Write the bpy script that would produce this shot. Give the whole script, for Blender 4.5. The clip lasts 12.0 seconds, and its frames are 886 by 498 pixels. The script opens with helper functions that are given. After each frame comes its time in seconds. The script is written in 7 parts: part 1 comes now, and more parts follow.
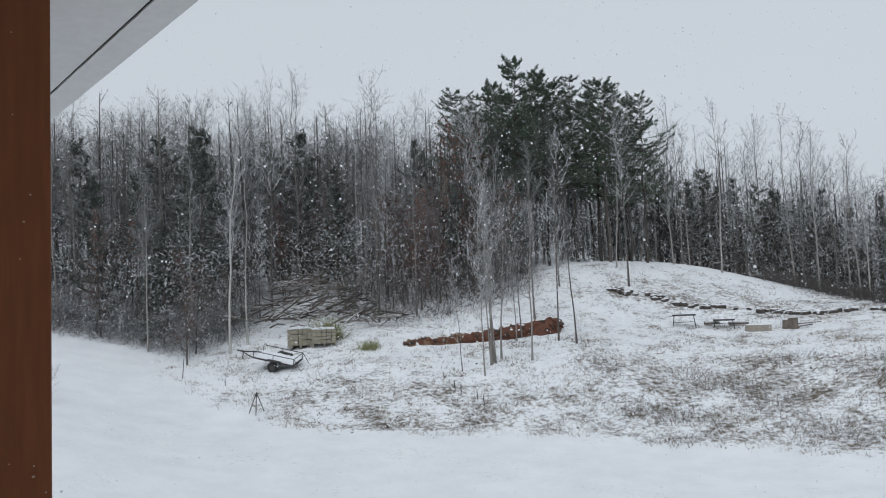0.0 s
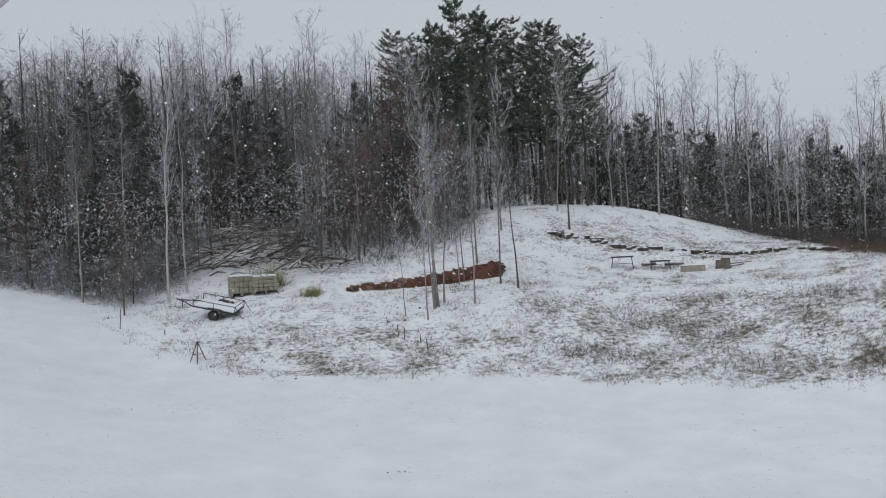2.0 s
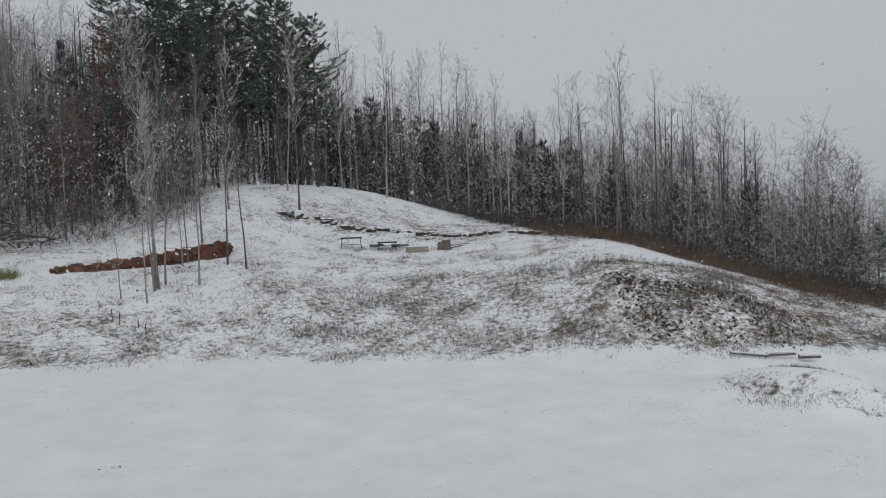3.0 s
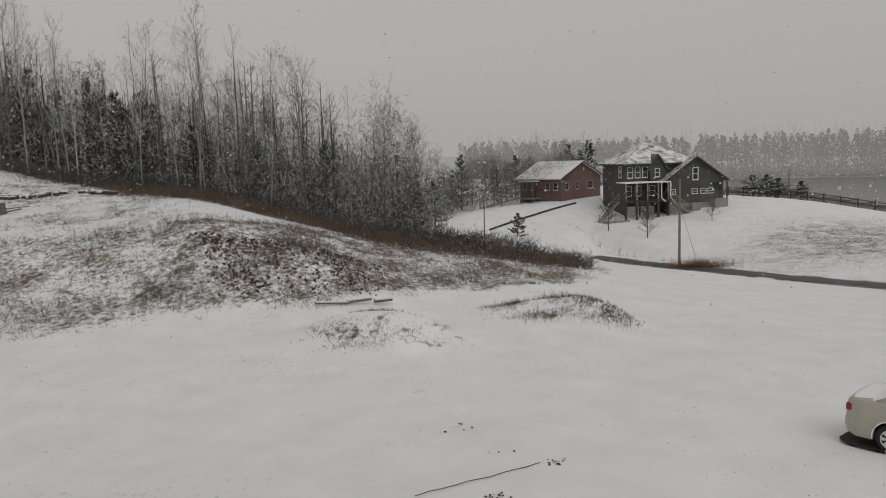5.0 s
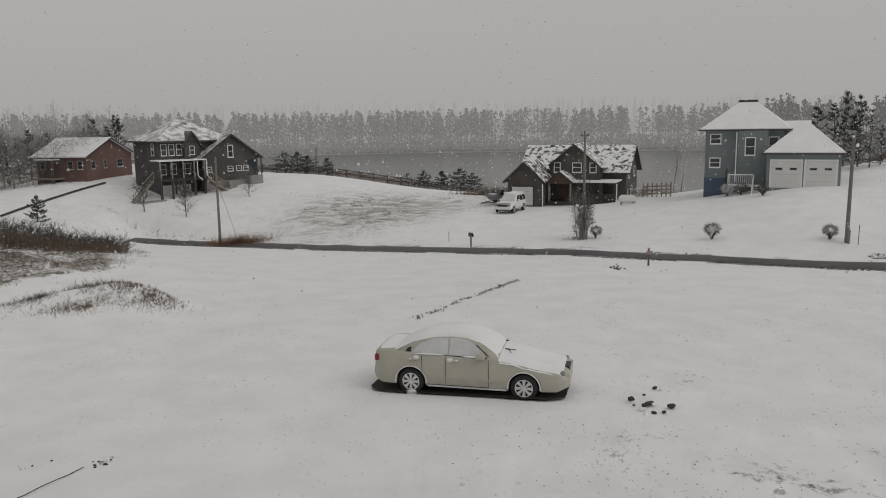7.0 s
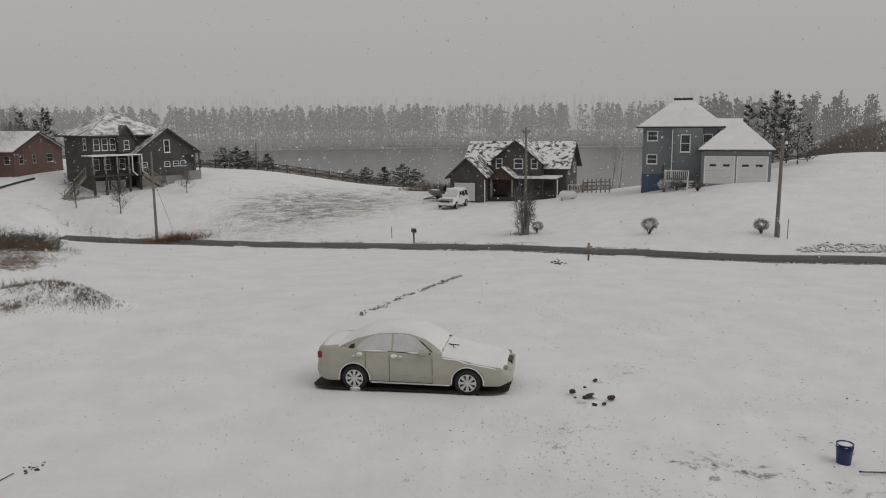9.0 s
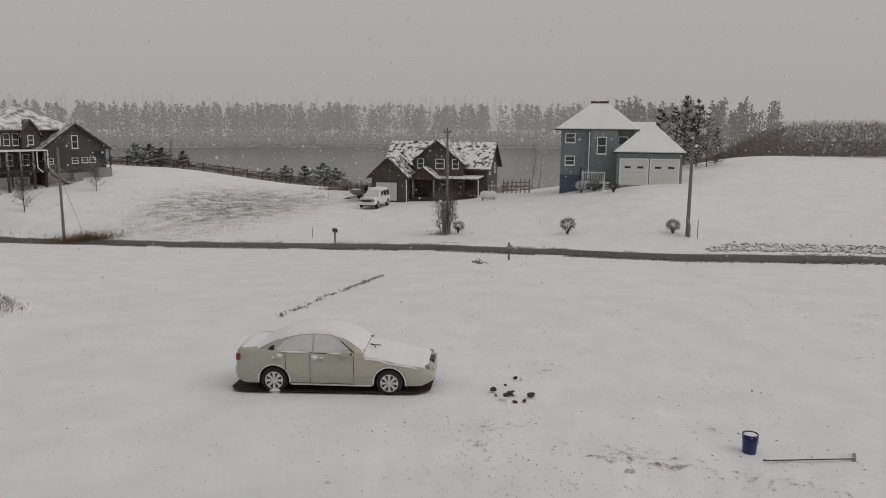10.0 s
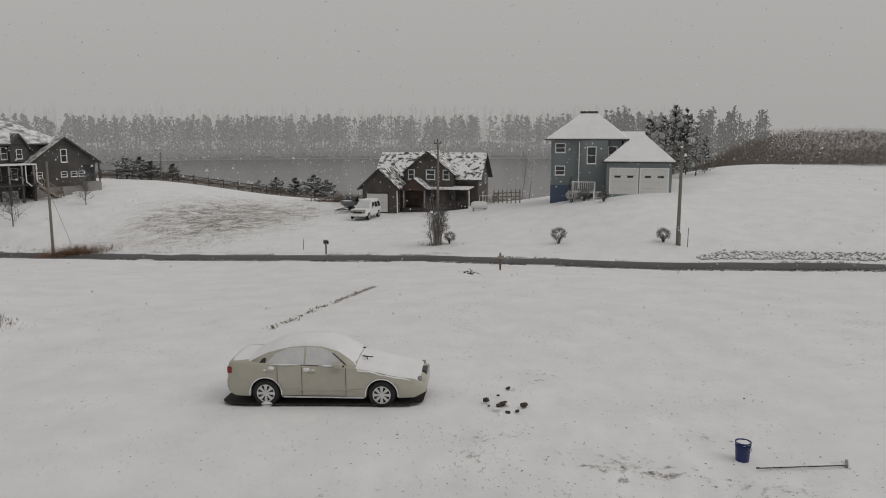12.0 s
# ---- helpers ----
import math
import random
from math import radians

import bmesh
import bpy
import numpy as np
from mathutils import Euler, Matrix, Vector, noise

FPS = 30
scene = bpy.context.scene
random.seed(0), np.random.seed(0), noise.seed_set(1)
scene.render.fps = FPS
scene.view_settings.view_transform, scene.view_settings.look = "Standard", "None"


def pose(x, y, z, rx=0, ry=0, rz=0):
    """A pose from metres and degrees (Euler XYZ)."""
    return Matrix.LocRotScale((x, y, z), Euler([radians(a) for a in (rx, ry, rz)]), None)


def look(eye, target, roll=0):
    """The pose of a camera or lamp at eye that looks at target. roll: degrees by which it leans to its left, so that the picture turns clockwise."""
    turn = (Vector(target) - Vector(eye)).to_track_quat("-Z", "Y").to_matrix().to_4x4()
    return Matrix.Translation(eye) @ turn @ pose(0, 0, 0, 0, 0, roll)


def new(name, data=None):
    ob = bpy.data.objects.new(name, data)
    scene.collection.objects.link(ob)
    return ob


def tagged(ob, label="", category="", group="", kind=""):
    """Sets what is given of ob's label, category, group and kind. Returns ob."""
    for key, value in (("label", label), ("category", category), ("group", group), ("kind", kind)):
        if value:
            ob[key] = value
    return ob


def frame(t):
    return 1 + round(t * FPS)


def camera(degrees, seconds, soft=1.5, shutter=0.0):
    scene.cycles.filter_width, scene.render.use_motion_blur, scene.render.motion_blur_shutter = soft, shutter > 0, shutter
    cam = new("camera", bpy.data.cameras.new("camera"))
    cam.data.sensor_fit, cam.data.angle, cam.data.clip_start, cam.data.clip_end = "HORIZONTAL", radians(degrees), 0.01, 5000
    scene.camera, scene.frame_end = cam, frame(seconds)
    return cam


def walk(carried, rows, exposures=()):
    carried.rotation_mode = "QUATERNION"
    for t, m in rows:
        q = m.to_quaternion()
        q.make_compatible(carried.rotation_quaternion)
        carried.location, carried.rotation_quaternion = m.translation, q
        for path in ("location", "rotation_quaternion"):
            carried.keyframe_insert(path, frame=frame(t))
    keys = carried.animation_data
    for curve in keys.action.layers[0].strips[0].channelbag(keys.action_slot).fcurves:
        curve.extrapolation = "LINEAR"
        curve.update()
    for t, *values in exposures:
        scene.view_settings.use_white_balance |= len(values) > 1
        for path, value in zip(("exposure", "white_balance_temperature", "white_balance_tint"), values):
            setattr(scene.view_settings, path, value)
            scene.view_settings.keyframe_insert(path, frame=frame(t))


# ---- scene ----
# ---------------- camera ----------------
EYE = 6.7
cam = camera(59.82, 12.0, soft=1.0)
# seconds, yaw, pitch, roll
ROWS = [
    (0.0, 3.54, 3.97, 2.27),
    (0.5, 4.29, 3.89, 2.24),
    (1.0, 4.38, 3.24, 2.31),
    (1.5, 3.41, 1.18, 2.84),
    (2.0, -0.63, -0.32, 3.05),
    (2.5, -7.66, -1.8, 2.64),
    (3.0, -20.52, -2.64, 1.98),
    (3.5, -31.81, -3.03, 1.62),
    (3.7, -34.97, -3.23, 1.96),
    (5.3, -55.35, -7.39, 1.09),
    (5.5, -59.16, -7.56, 0.45),
    (6.0, -70.77, -7.79, 0.08),
    (6.5, -78.86, -8.64, 0.03),
    (7.0, -84.09, -9.3, 0.92),
    (9.0, -88.33, -9.66, 0.56),
    (9.5, -91.62, -9.67, -0.0),
    (10.0, -94.08, -9.69, -0.33),
    (10.5, -94.64, -9.69, -0.24),
    (11.0, -94.83, -9.71, -0.07),
    (11.5, -94.82, -9.52, 0.0),
    (12.0, -94.8, -8.89, 0.08),
]
# how far the eye stands back under the porch roof, metres, against its later place
BACK = {0.0: 0.108, 0.5: 0.09, 1.0: 0.055, 1.5: 0.0}


def stand(t):
    b = BACK.get(t, 0.0)
    return -0.725 * b, -0.688 * b


walk(cam, [(t, pose(*stand(t), EYE, 90 + p, r, y)) for t, y, p, r in ROWS],
     [(0.0, 0.13, 5850, 8), (1.5, 0.02, 5850, 8), (2.5, -0.18, 6020, 9), (3.7, -0.33, 6250, 10), (5.3, -0.42, 6680, 11), (12.0, -0.43, 6680, 11)])

# ---------------- light: overcast snowfall ----------------
world = bpy.data.worlds.new("overcast")
scene.world = world
world.use_nodes = True
wn, wl = world.node_tree.nodes, world.node_tree.links
wn.clear()
sky = wn.new("ShaderNodeTexSky")
sky.sky_type = "NISHITA"
sky.sun_disc = False
sky.sun_elevation, sky.sun_rotation = radians(35), radians(200)
sky.dust_density = 6.0
hsv = wn.new("ShaderNodeHueSaturation")
hsv.inputs["Saturation"].default_value = 0.08
bg_sky = wn.new("ShaderNodeBackground")
bg_sky.inputs["Strength"].default_value = 0.02
cloud = wn.new("ShaderNodeBackground")
cloud.inputs["Color"].default_value = (0.50, 0.50, 0.495, 1)
cloud.inputs["Strength"].default_value = 1.0
both = wn.new("ShaderNodeAddShader")
wout = wn.new("ShaderNodeOutputWorld")
wl.new(sky.outputs[0], hsv.inputs["Color"])
wl.new(hsv.outputs[0], bg_sky.inputs["Color"])
wl.new(bg_sky.outputs[0], both.inputs[0])
wl.new(cloud.outputs[0], both.inputs[1])
wl.new(both.outputs[0], wout.inputs["Surface"])

sun = new("sun", bpy.data.lights.new("sun", "SUN"))
sun.data.energy, sun.data.angle, sun.data.color = 0.5, radians(40), (1.0, 0.98, 0.95)
sun.matrix_world = look((0, 0, 60), (25, 40, 0))


# ---------------- materials ----------------
def nodes(mat):
    mat.use_nodes = True
    return mat.node_tree.nodes, mat.node_tree.links, mat.node_tree.nodes["Principled BSDF"]


def surface(name, a, b, scale=4.0, rough=0.8, bump=0.3, fine=40.0, metal=0.0, detail=6.0, per_object=0.0, stretch=(1, 1, 1)):
    """Two tones mixed by a broad noise, with a fine grain and relief."""
    mat = bpy.data.materials.new(name)
    n, l, p = nodes(mat)
    co = n.new("ShaderNodeTexCoord")
    mp = n.new("ShaderNodeMapping")
    mp.inputs["Scale"].default_value = stretch
    l.new(co.outputs["Object"], mp.inputs["Vector"])
    big = n.new("ShaderNodeTexNoise")
    big.inputs["Scale"].default_value, big.inputs["Detail"].default_value = scale, detail
    small = n.new("ShaderNodeTexNoise")
    small.inputs["Scale"].default_value, small.inputs["Detail"].default_value = fine, 3
    for t in (big, small):
        l.new(mp.outputs[0], t.inputs["Vector"])
    add = n.new("ShaderNodeMath")
    add.operation = "MULTIPLY_ADD"
    add.inputs[1].default_value = 0.5
    l.new(small.outputs[0], add.inputs[0])
    half = n.new("ShaderNodeMath")
    half.operation = "MULTIPLY"
    half.inputs[1].default_value = 0.5
    l.new(big.outputs[0], half.inputs[0])
    l.new(half.outputs[0], add.inputs[2])
    fac = add.outputs[0]
    if per_object:
        info = n.new("ShaderNodeObjectInfo")
        mad = n.new("ShaderNodeMath")
        mad.operation = "MULTIPLY_ADD"
        mad.inputs[1].default_value = per_object
        l.new(info.outputs["Random"], mad.inputs[0])
        sub = n.new("ShaderNodeMath")
        sub.operation = "SUBTRACT"
        sub.inputs[1].default_value = per_object / 2
        l.new(fac, sub.inputs[0])
        l.new(sub.outputs[0], mad.inputs[2])
        fac = mad.outputs[0]
    ramp = n.new("ShaderNodeValToRGB")
    ramp.color_ramp.elements[0].position, ramp.color_ramp.elements[1].position = 0.32, 0.68
    ramp.color_ramp.elements[0].color, ramp.color_ramp.elements[1].color = (*a, 1), (*b, 1)
    l.new(fac, ramp.inputs[0])
    l.new(ramp.outputs[0], p.inputs["Base Color"])
    p.inputs["Roughness"].default_value, p.inputs["Metallic"].default_value = rough, metal
    if bump:
        bp = n.new("ShaderNodeBump")
        bp.inputs["Strength"].default_value, bp.inputs["Distance"].default_value = bump, 0.02
        l.new(add.outputs[0], bp.inputs["Height"])
        l.new(bp.outputs[0], p.inputs["Normal"])
    return mat


def dusted(name, a, b, lo=0.25, hi=0.6, scale=3.0, snow=(0.8, 0.81, 0.82), fine=30.0, rough=0.8, patch=6.0, spread=0.25):
    """A surface with snow lying on what faces up, broken by noise."""
    mat = surface(name, a, b, scale, rough, 0.3, fine)
    n, l, p = nodes(mat)
    geo = n.new("ShaderNodeNewGeometry")
    sep = n.new("ShaderNodeSeparateXYZ")
    l.new(geo.outputs["Normal"], sep.inputs[0])
    noi = n.new("ShaderNodeTexNoise")
    noi.inputs["Scale"].default_value, noi.inputs["Detail"].default_value = patch, 5
    co = n.new("ShaderNodeTexCoord")
    l.new(co.outputs["Object"], noi.inputs["Vector"])
    mad = n.new("ShaderNodeMath")
    mad.operation = "MULTIPLY_ADD"
    mad.inputs[1].default_value = spread * 4
    l.new(noi.outputs[0], mad.inputs[0])
    off = n.new("ShaderNodeMath")
    off.operation = "SUBTRACT"
    off.inputs[1].default_value = spread * 2
    l.new(sep.outputs["Z"], off.inputs[0])
    l.new(off.outputs[0], mad.inputs[2])
    rng = n.new("ShaderNodeMapRange")
    rng.inputs["From Min"].default_value, rng.inputs["From Max"].default_value = lo, hi
    l.new(mad.outputs[0], rng.inputs["Value"])
    mix = n.new("ShaderNodeMix")
    mix.data_type = "RGBA"
    old = p.inputs["Base Color"].links[0].from_socket
    l.new(rng.outputs[0], mix.inputs["Factor"])
    l.new(old, mix.inputs["A"])
    mix.inputs["B"].default_value = (*snow, 1)
    l.new(mix.outputs["Result"], p.inputs["Base Color"])
    return mat


def ground_material():
    """Snow over dead grass; the attribute 'grass' says how thin the snow lies."""
    mat = bpy.data.materials.new("snowy_ground")
    n, l, p = nodes(mat)
    co = n.new("ShaderNodeTexCoord")
    att = n.new("ShaderNodeAttribute")
    att.attribute_name = "grass"

    def noi(scale, detail, stretch=(1, 1, 1), rough=0.6):
        m = n.new("ShaderNodeMapping")
        m.inputs["Scale"].default_value = stretch
        l.new(co.outputs["Object"], m.inputs["Vector"])
        t = n.new("ShaderNodeTexNoise")
        t.inputs["Scale"].default_value, t.inputs["Detail"].default_value, t.inputs["Roughness"].default_value = scale, detail, rough
        l.new(m.outputs[0], t.inputs["Vector"])
        return t.outputs[0]

    def math(op, a, b, c=None):
        m = n.new("ShaderNodeMath")
        m.operation = op
        for i, v in enumerate((a, b, c)):
            if v is None:
                continue
            if hasattr(v, "node"):
                l.new(v, m.inputs[i])
            else:
                m.inputs[i].default_value = v
        return m.outputs[0]
    broad, mid, fine = noi(0.55, 4), noi(4.2, 5), noi(13.0, 4, rough=0.7)
    v = math("MULTIPLY", broad, 0.38)
    v = math("MULTIPLY_ADD", mid, 0.50, v)
    v = math("MULTIPLY_ADD", fine, 0.27, v)
    v = math("MULTIPLY_ADD", att.outputs["Fac"], 0.40, v)
    rng = n.new("ShaderNodeMapRange")
    rng.inputs["From Min"].default_value, rng.inputs["From Max"].default_value = 0.80, 0.93
    l.new(v, rng.inputs["Value"])
    snow = n.new("ShaderNodeValToRGB")
    snow.color_ramp.elements[0].position, snow.color_ramp.elements[1].position = 0.3, 0.7
    snow.color_ramp.elements[0].color, snow.color_ramp.elements[1].color = (0.76, 0.77, 0.785, 1), (0.86, 0.865, 0.87, 1)
    l.new(noi(0.6, 6), snow.inputs[0])
    grass = n.new("ShaderNodeValToRGB")
    grass.color_ramp.elements[0].position, grass.color_ramp.elements[1].position = 0.35, 0.65
    grass.color_ramp.elements[0].color, grass.color_ramp.elements[1].color = (0.055, 0.046, 0.036, 1), (0.20, 0.165, 0.125, 1)
    l.new(noi(3.0, 6), grass.inputs[0])
    mix = n.new("ShaderNodeMix")
    mix.data_type = "RGBA"
    l.new(rng.outputs[0], mix.inputs["Factor"])
    l.new(snow.outputs[0], mix.inputs["A"])
    l.new(grass.outputs[0], mix.inputs["B"])
    # stubble and leaf flecks that show through here and there
    fl = math("MULTIPLY_ADD", noi(0.22, 3), 0.42, noi(9.0, 3, (0.6, 1.5, 1.0)))
    fr = n.new("ShaderNodeMapRange")
    fr.inputs["From Min"].default_value, fr.inputs["From Max"].default_value, fr.inputs["To Max"].default_value = 0.87, 0.96, 0.5
    l.new(fl, fr.inputs["Value"])
    fleck = n.new("ShaderNodeMix")
    fleck.data_type = "RGBA"
    l.new(fr.outputs[0], fleck.inputs["Factor"])
    l.new(mix.outputs["Result"], fleck.inputs["A"])
    fleck.inputs["B"].default_value = (0.22, 0.19, 0.15, 1)
    l.new(fleck.outputs["Result"], p.inputs["Base Color"])
    p.inputs["Roughness"].default_value = 0.75
    bp = n.new("ShaderNodeBump")
    bp.inputs["Strength"].default_value, bp.inputs["Distance"].default_value = 0.5, 0.04
    l.new(math("MULTIPLY_ADD", fine, 0.4, mid), bp.inputs["Height"])
    l.new(bp.outputs[0], p.inputs["Normal"])
    return mat


SNOW_GROUND = ground_material()
SNOW = surface("lying_snow", (0.76, 0.77, 0.785), (0.87, 0.875, 0.88), 1.5, 0.7, 0.35, 18.0)
BARK_GREY = surface("grey_bark", (0.10, 0.088, 0.078), (0.27, 0.25, 0.23), 1.2, 0.9, 0.6, 14.0, per_object=0.5, stretch=(1, 1, 0.25))
BARK_DARK = surface("dark_bark", (0.045, 0.038, 0.033), (0.13, 0.11, 0.095), 1.2, 0.9, 0.6, 14.0, per_object=0.4, stretch=(1, 1, 0.25))
BARK_PALE = surface("pale_bark", (0.20, 0.19, 0.175), (0.46, 0.44, 0.41), 1.2, 0.9, 0.6, 14.0, per_object=0.3, stretch=(1, 1, 0.25))
TWIG = surface("twigs", (0.068, 0.065, 0.064), (0.195, 0.187, 0.182), 0.5, 0.9, 0.0, 6.0, per_object=0.6)
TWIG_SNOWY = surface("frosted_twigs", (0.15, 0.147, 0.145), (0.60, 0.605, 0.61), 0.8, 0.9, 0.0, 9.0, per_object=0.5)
LEAF_RUST = surface("rust_leaves", (0.06, 0.030, 0.022), (0.17, 0.085, 0.060), 0.8, 0.8, 0.0, 12.0, per_object=0.5)
NEEDLE = dusted("pine_needles", (0.036, 0.055, 0.036), (0.105, 0.135, 0.092), 0.62, 1.35, 0.8, fine=9.0, patch=5.0)
NEEDLE_DARK = dusted("dark_needles", (0.030, 0.038, 0.031), (0.082, 0.096, 0.078), 0.38, 1.05, 0.8, fine=9.0, patch=5.0)
BRUSH = surface("dead_brush", (0.06, 0.042, 0.032), (0.20, 0.145, 0.105), 0.6, 0.95, 0.0, 8.0)
BRUSH_DARK = surface("dark_brush", (0.042, 0.038, 0.035), (0.14, 0.125, 0.115), 0.6, 0.95, 0.0, 8.0)
STRAW = surface("dead_grass", (0.11, 0.095, 0.06), (0.33, 0.27, 0.19), 0.5, 0.95, 0.0, 6.0)


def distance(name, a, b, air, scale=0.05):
    """Far-off surface seen mostly as lit snowy air, which its emission stands in for."""
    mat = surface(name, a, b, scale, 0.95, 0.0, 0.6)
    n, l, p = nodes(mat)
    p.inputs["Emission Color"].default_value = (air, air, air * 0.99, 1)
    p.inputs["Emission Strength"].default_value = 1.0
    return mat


# far-shore tones: the haze over the trees is emitted by the material
RIVER_WOOD = distance("far_hazed_wood", (0.10, 0.10, 0.10), (0.15, 0.15, 0.15), 0.185)
RIVER_WOOD_PALE = distance("far_hazed_pale_wood", (0.08, 0.08, 0.08), (0.12, 0.12, 0.12), 0.37)



# ---------------- mesh helpers ----------------
def mesh_ob(name, verts, faces, mat, parent=None, label="", smooth=False):
    me = bpy.data.meshes.new(name)
    me.from_pydata([tuple(v) for v in verts], [], faces)
    me.materials.append(mat)
    if smooth:
        me.polygons.foreach_set("use_smooth", [True] * len(me.polygons))
    ob = new(name, me)
    if parent:
        ob.parent = parent
    if label:
        ob["label"] = label
    return ob


def part(name, bm, mat, parent=None, label="", smooth=False):
    me = bpy.data.meshes.new(name)
    bm.to_mesh(me)
    bm.free()
    me.materials.append(mat)
    if smooth:
        me.polygons.foreach_set("use_smooth", [True] * len(me.polygons))
    ob = new(name, me)
    if parent:
        ob.parent = parent
    if label:
        ob["label"] = label
    return ob


def box(bm, x0, x1, y0, y1, z0, z1, m=None, bevel=0.0):
    r = bmesh.ops.create_cube(bm, size=1.0)
    t = Matrix.Translation(((x0 + x1) / 2, (y0 + y1) / 2, (z0 + z1) / 2)) @ Matrix.Diagonal((x1 - x0, y1 - y0, z1 - z0, 1))
    bmesh.ops.transform(bm, matrix=(m @ t) if m else t, verts=r["verts"])
    if bevel:
        bmesh.ops.bevel(bm, geom=list({e for v in r["verts"] for e in v.link_edges}), offset=bevel, segments=2, affect="EDGES", profile=0.5)
    return bm


def boxes(*rows):
    bm = bmesh.new()
    for r in rows:
        box(bm, *r)
    return bm


def rod(bm, a, b, r0, r1=None, seg=8):
    a, b = Vector(a), Vector(b)
    r = bmesh.ops.create_cone(bm, cap_ends=True, segments=seg, radius1=r0, radius2=r0 if r1 is None else r1, depth=(b - a).length)
    m = Matrix.Translation((a + b) / 2) @ (b - a).to_track_quat("Z", "Y").to_matrix().to_4x4()
    bmesh.ops.transform(bm, matrix=m, verts=r["verts"])
    return bm


def rods(*rows, seg=8):
    bm = bmesh.new()
    for r in rows:
        rod(bm, *r, seg=seg)
    return bm


def prism(bm, pts, y0, y1):
    """A closed outline in x and z, pushed from y0 to y1."""
    a = [bm.verts.new((x, y0, z)) for x, z in pts]
    b = [bm.verts.new((x, y1, z)) for x, z in pts]
    n = len(pts)
    bm.faces.new(a)
    bm.faces.new(b[::-1])
    for i in range(n):
        bm.faces.new((a[(i + 1) % n], a[i], b[i], b[(i + 1) % n]))
    return bm


def thing(name, m, label, category, group="", kind=""):
    e = new(name)
    e.empty_display_size = 0.3
    e.matrix_basis = m
    return tagged(e, label, category, group, kind)


def at(az, d):
    a = radians(az)
    return d * math.sin(a), d * math.cos(a)


# ---------------- ground ----------------
# bearing in degrees from north, then distance and height pairs down the slope
SLOPES = (
    (-50, (20, 2.0), (36, 4.0), (52, 6.2), (80, 12), (130, 24)),
    (-32, (20, 1.8), (36, 3.5), (55, 5.9), (80, 11), (130, 23)),
    (-22, (20, 1.0), (38, 1.9), (44, 3.1), (48, 3.6), (62, 7.2), (130, 20)),
    (-12, (20, 0.4), (36, 1.3), (44, 3.7), (47, 4.4), (60, 7.9), (80, 11), (130, 19)),
    (-1, (20, 0.2), (34, 0.77), (40, 2.64), (46, 4.05), (60, 7.7), (80, 11), (130, 18)),
    (7, (20, 0.1), (34, 0.7), (42, 3.9), (48, 4.6), (62, 9.5), (80, 10.5), (130, 13)),
    (14, (20, 0.0), (33, 0.5), (45, 3.7), (52, 4.35), (66, 9.2), (80, 9.6), (130, 9)),
    (20, (20, 0.0), (33, 0.5), (44, 3.6), (52, 4.1), (66, 7.2), (80, 7.0), (130, 4)),
    (26, (20, 0.0), (32.5, 0.44), (42, 3.75), (50, 4.3), (60, 5.6), (80, 4.8), (130, 0)),
    (33, (20, 0.0), (32, 0.5), (38, 3.85), (44, 4.3), (54, 4.8), (80, 2.5), (130, -4)),
    (40, (20, 0.0), (32.5, 0.6), (37, 3.1), (42, 3.2), (50, 2.9), (80, 0), (130, -7)),
    (46, (20, 0.0), (34, 0.4), (38, 1.35), (42, 1.7), (48, 1.75), (60, -0.5), (90, -4), (130, -7)),
    (52, (20, 0.0), (38, 0.0), (42, 0.5), (52, 0.95), (62, -0.8), (80, -2.6), (100, -0.5), (130, -1)),
    (60, (20, 0.0), (44, -0.6), (52, -0.9), (60, -2.1), (70, -3.3), (77, -2.9), (88, -1.6), (105, 0.6), (140, 1.0)),
    (66, (20, 0.0), (50, -1.6), (72, -3.7), (78, -3.6), (86, -1.9), (95, -1.0), (110, 0.5), (140, 0.5)),
    (70, (20, 0.0), (55, -2.1), (72, -3.6), (79, -2.7), (89, -0.6), (97, 0.2), (108, 0.5), (125, -0.3), (150, -4)),
    (75, (18, 0.0), (30, -0.6), (62, -3.3), (66, -3.4), (85, -1.8), (105, 0.2), (125, -1), (160, -8)),
    (83, (18, 0.0), (30, -0.6), (57, -2.8), (60, -2.9), (80, -2.7), (105, -2.3), (125, -4), (160, -9)),
    (94, (18, 0.0), (30, -0.5), (51, -2.15), (56, -2.3), (84, -2.5), (100, -3.0), (125, -6), (160, -9.5)),
    (103, (18, 0.0), (30, -0.4), (49, -1.9), (53, -2.0), (74, -0.4), (90, -1.0), (125, -6), (160, -9.5)),
    (109, (18, 0.0), (30, -0.3), (48, -1.8), (52, -1.8), (66, 0.55), (71, 1.0), (90, 1.1), (125, -4), (160, -9.5)),
    (115, (18, 0.0), (30, -0.2), (48, -1.6), (52, -1.6), (75, 1.4), (95, 2.7), (125, 1), (160, -6)),
    (126, (18, 0.1), (30, -0.1), (48.5, -1.1), (53, -1.1), (75, 1.2), (95, 2.6), (125, 2), (160, -3)),
    (150, (18, 0.4), (50, 0.0), (95, 2.0), (160, 0)),
    (230, (20, 1.5), (60, 2.0), (160, 4)),
    (290, (20, 2.0), (60, 6.0), (160, 22)),
)
RIVER_Z = -10.0
RINGS = np.concatenate([np.linspace(0, 14, 15)[:-1], np.linspace(14, 90, 191)[:-1], np.linspace(90, 180, 61)[:-1], np.geomspace(180, 3600, 40)])
BEARS = np.concatenate([np.arange(-50, 131, 0.5), np.arange(132, 310, 4.0)])


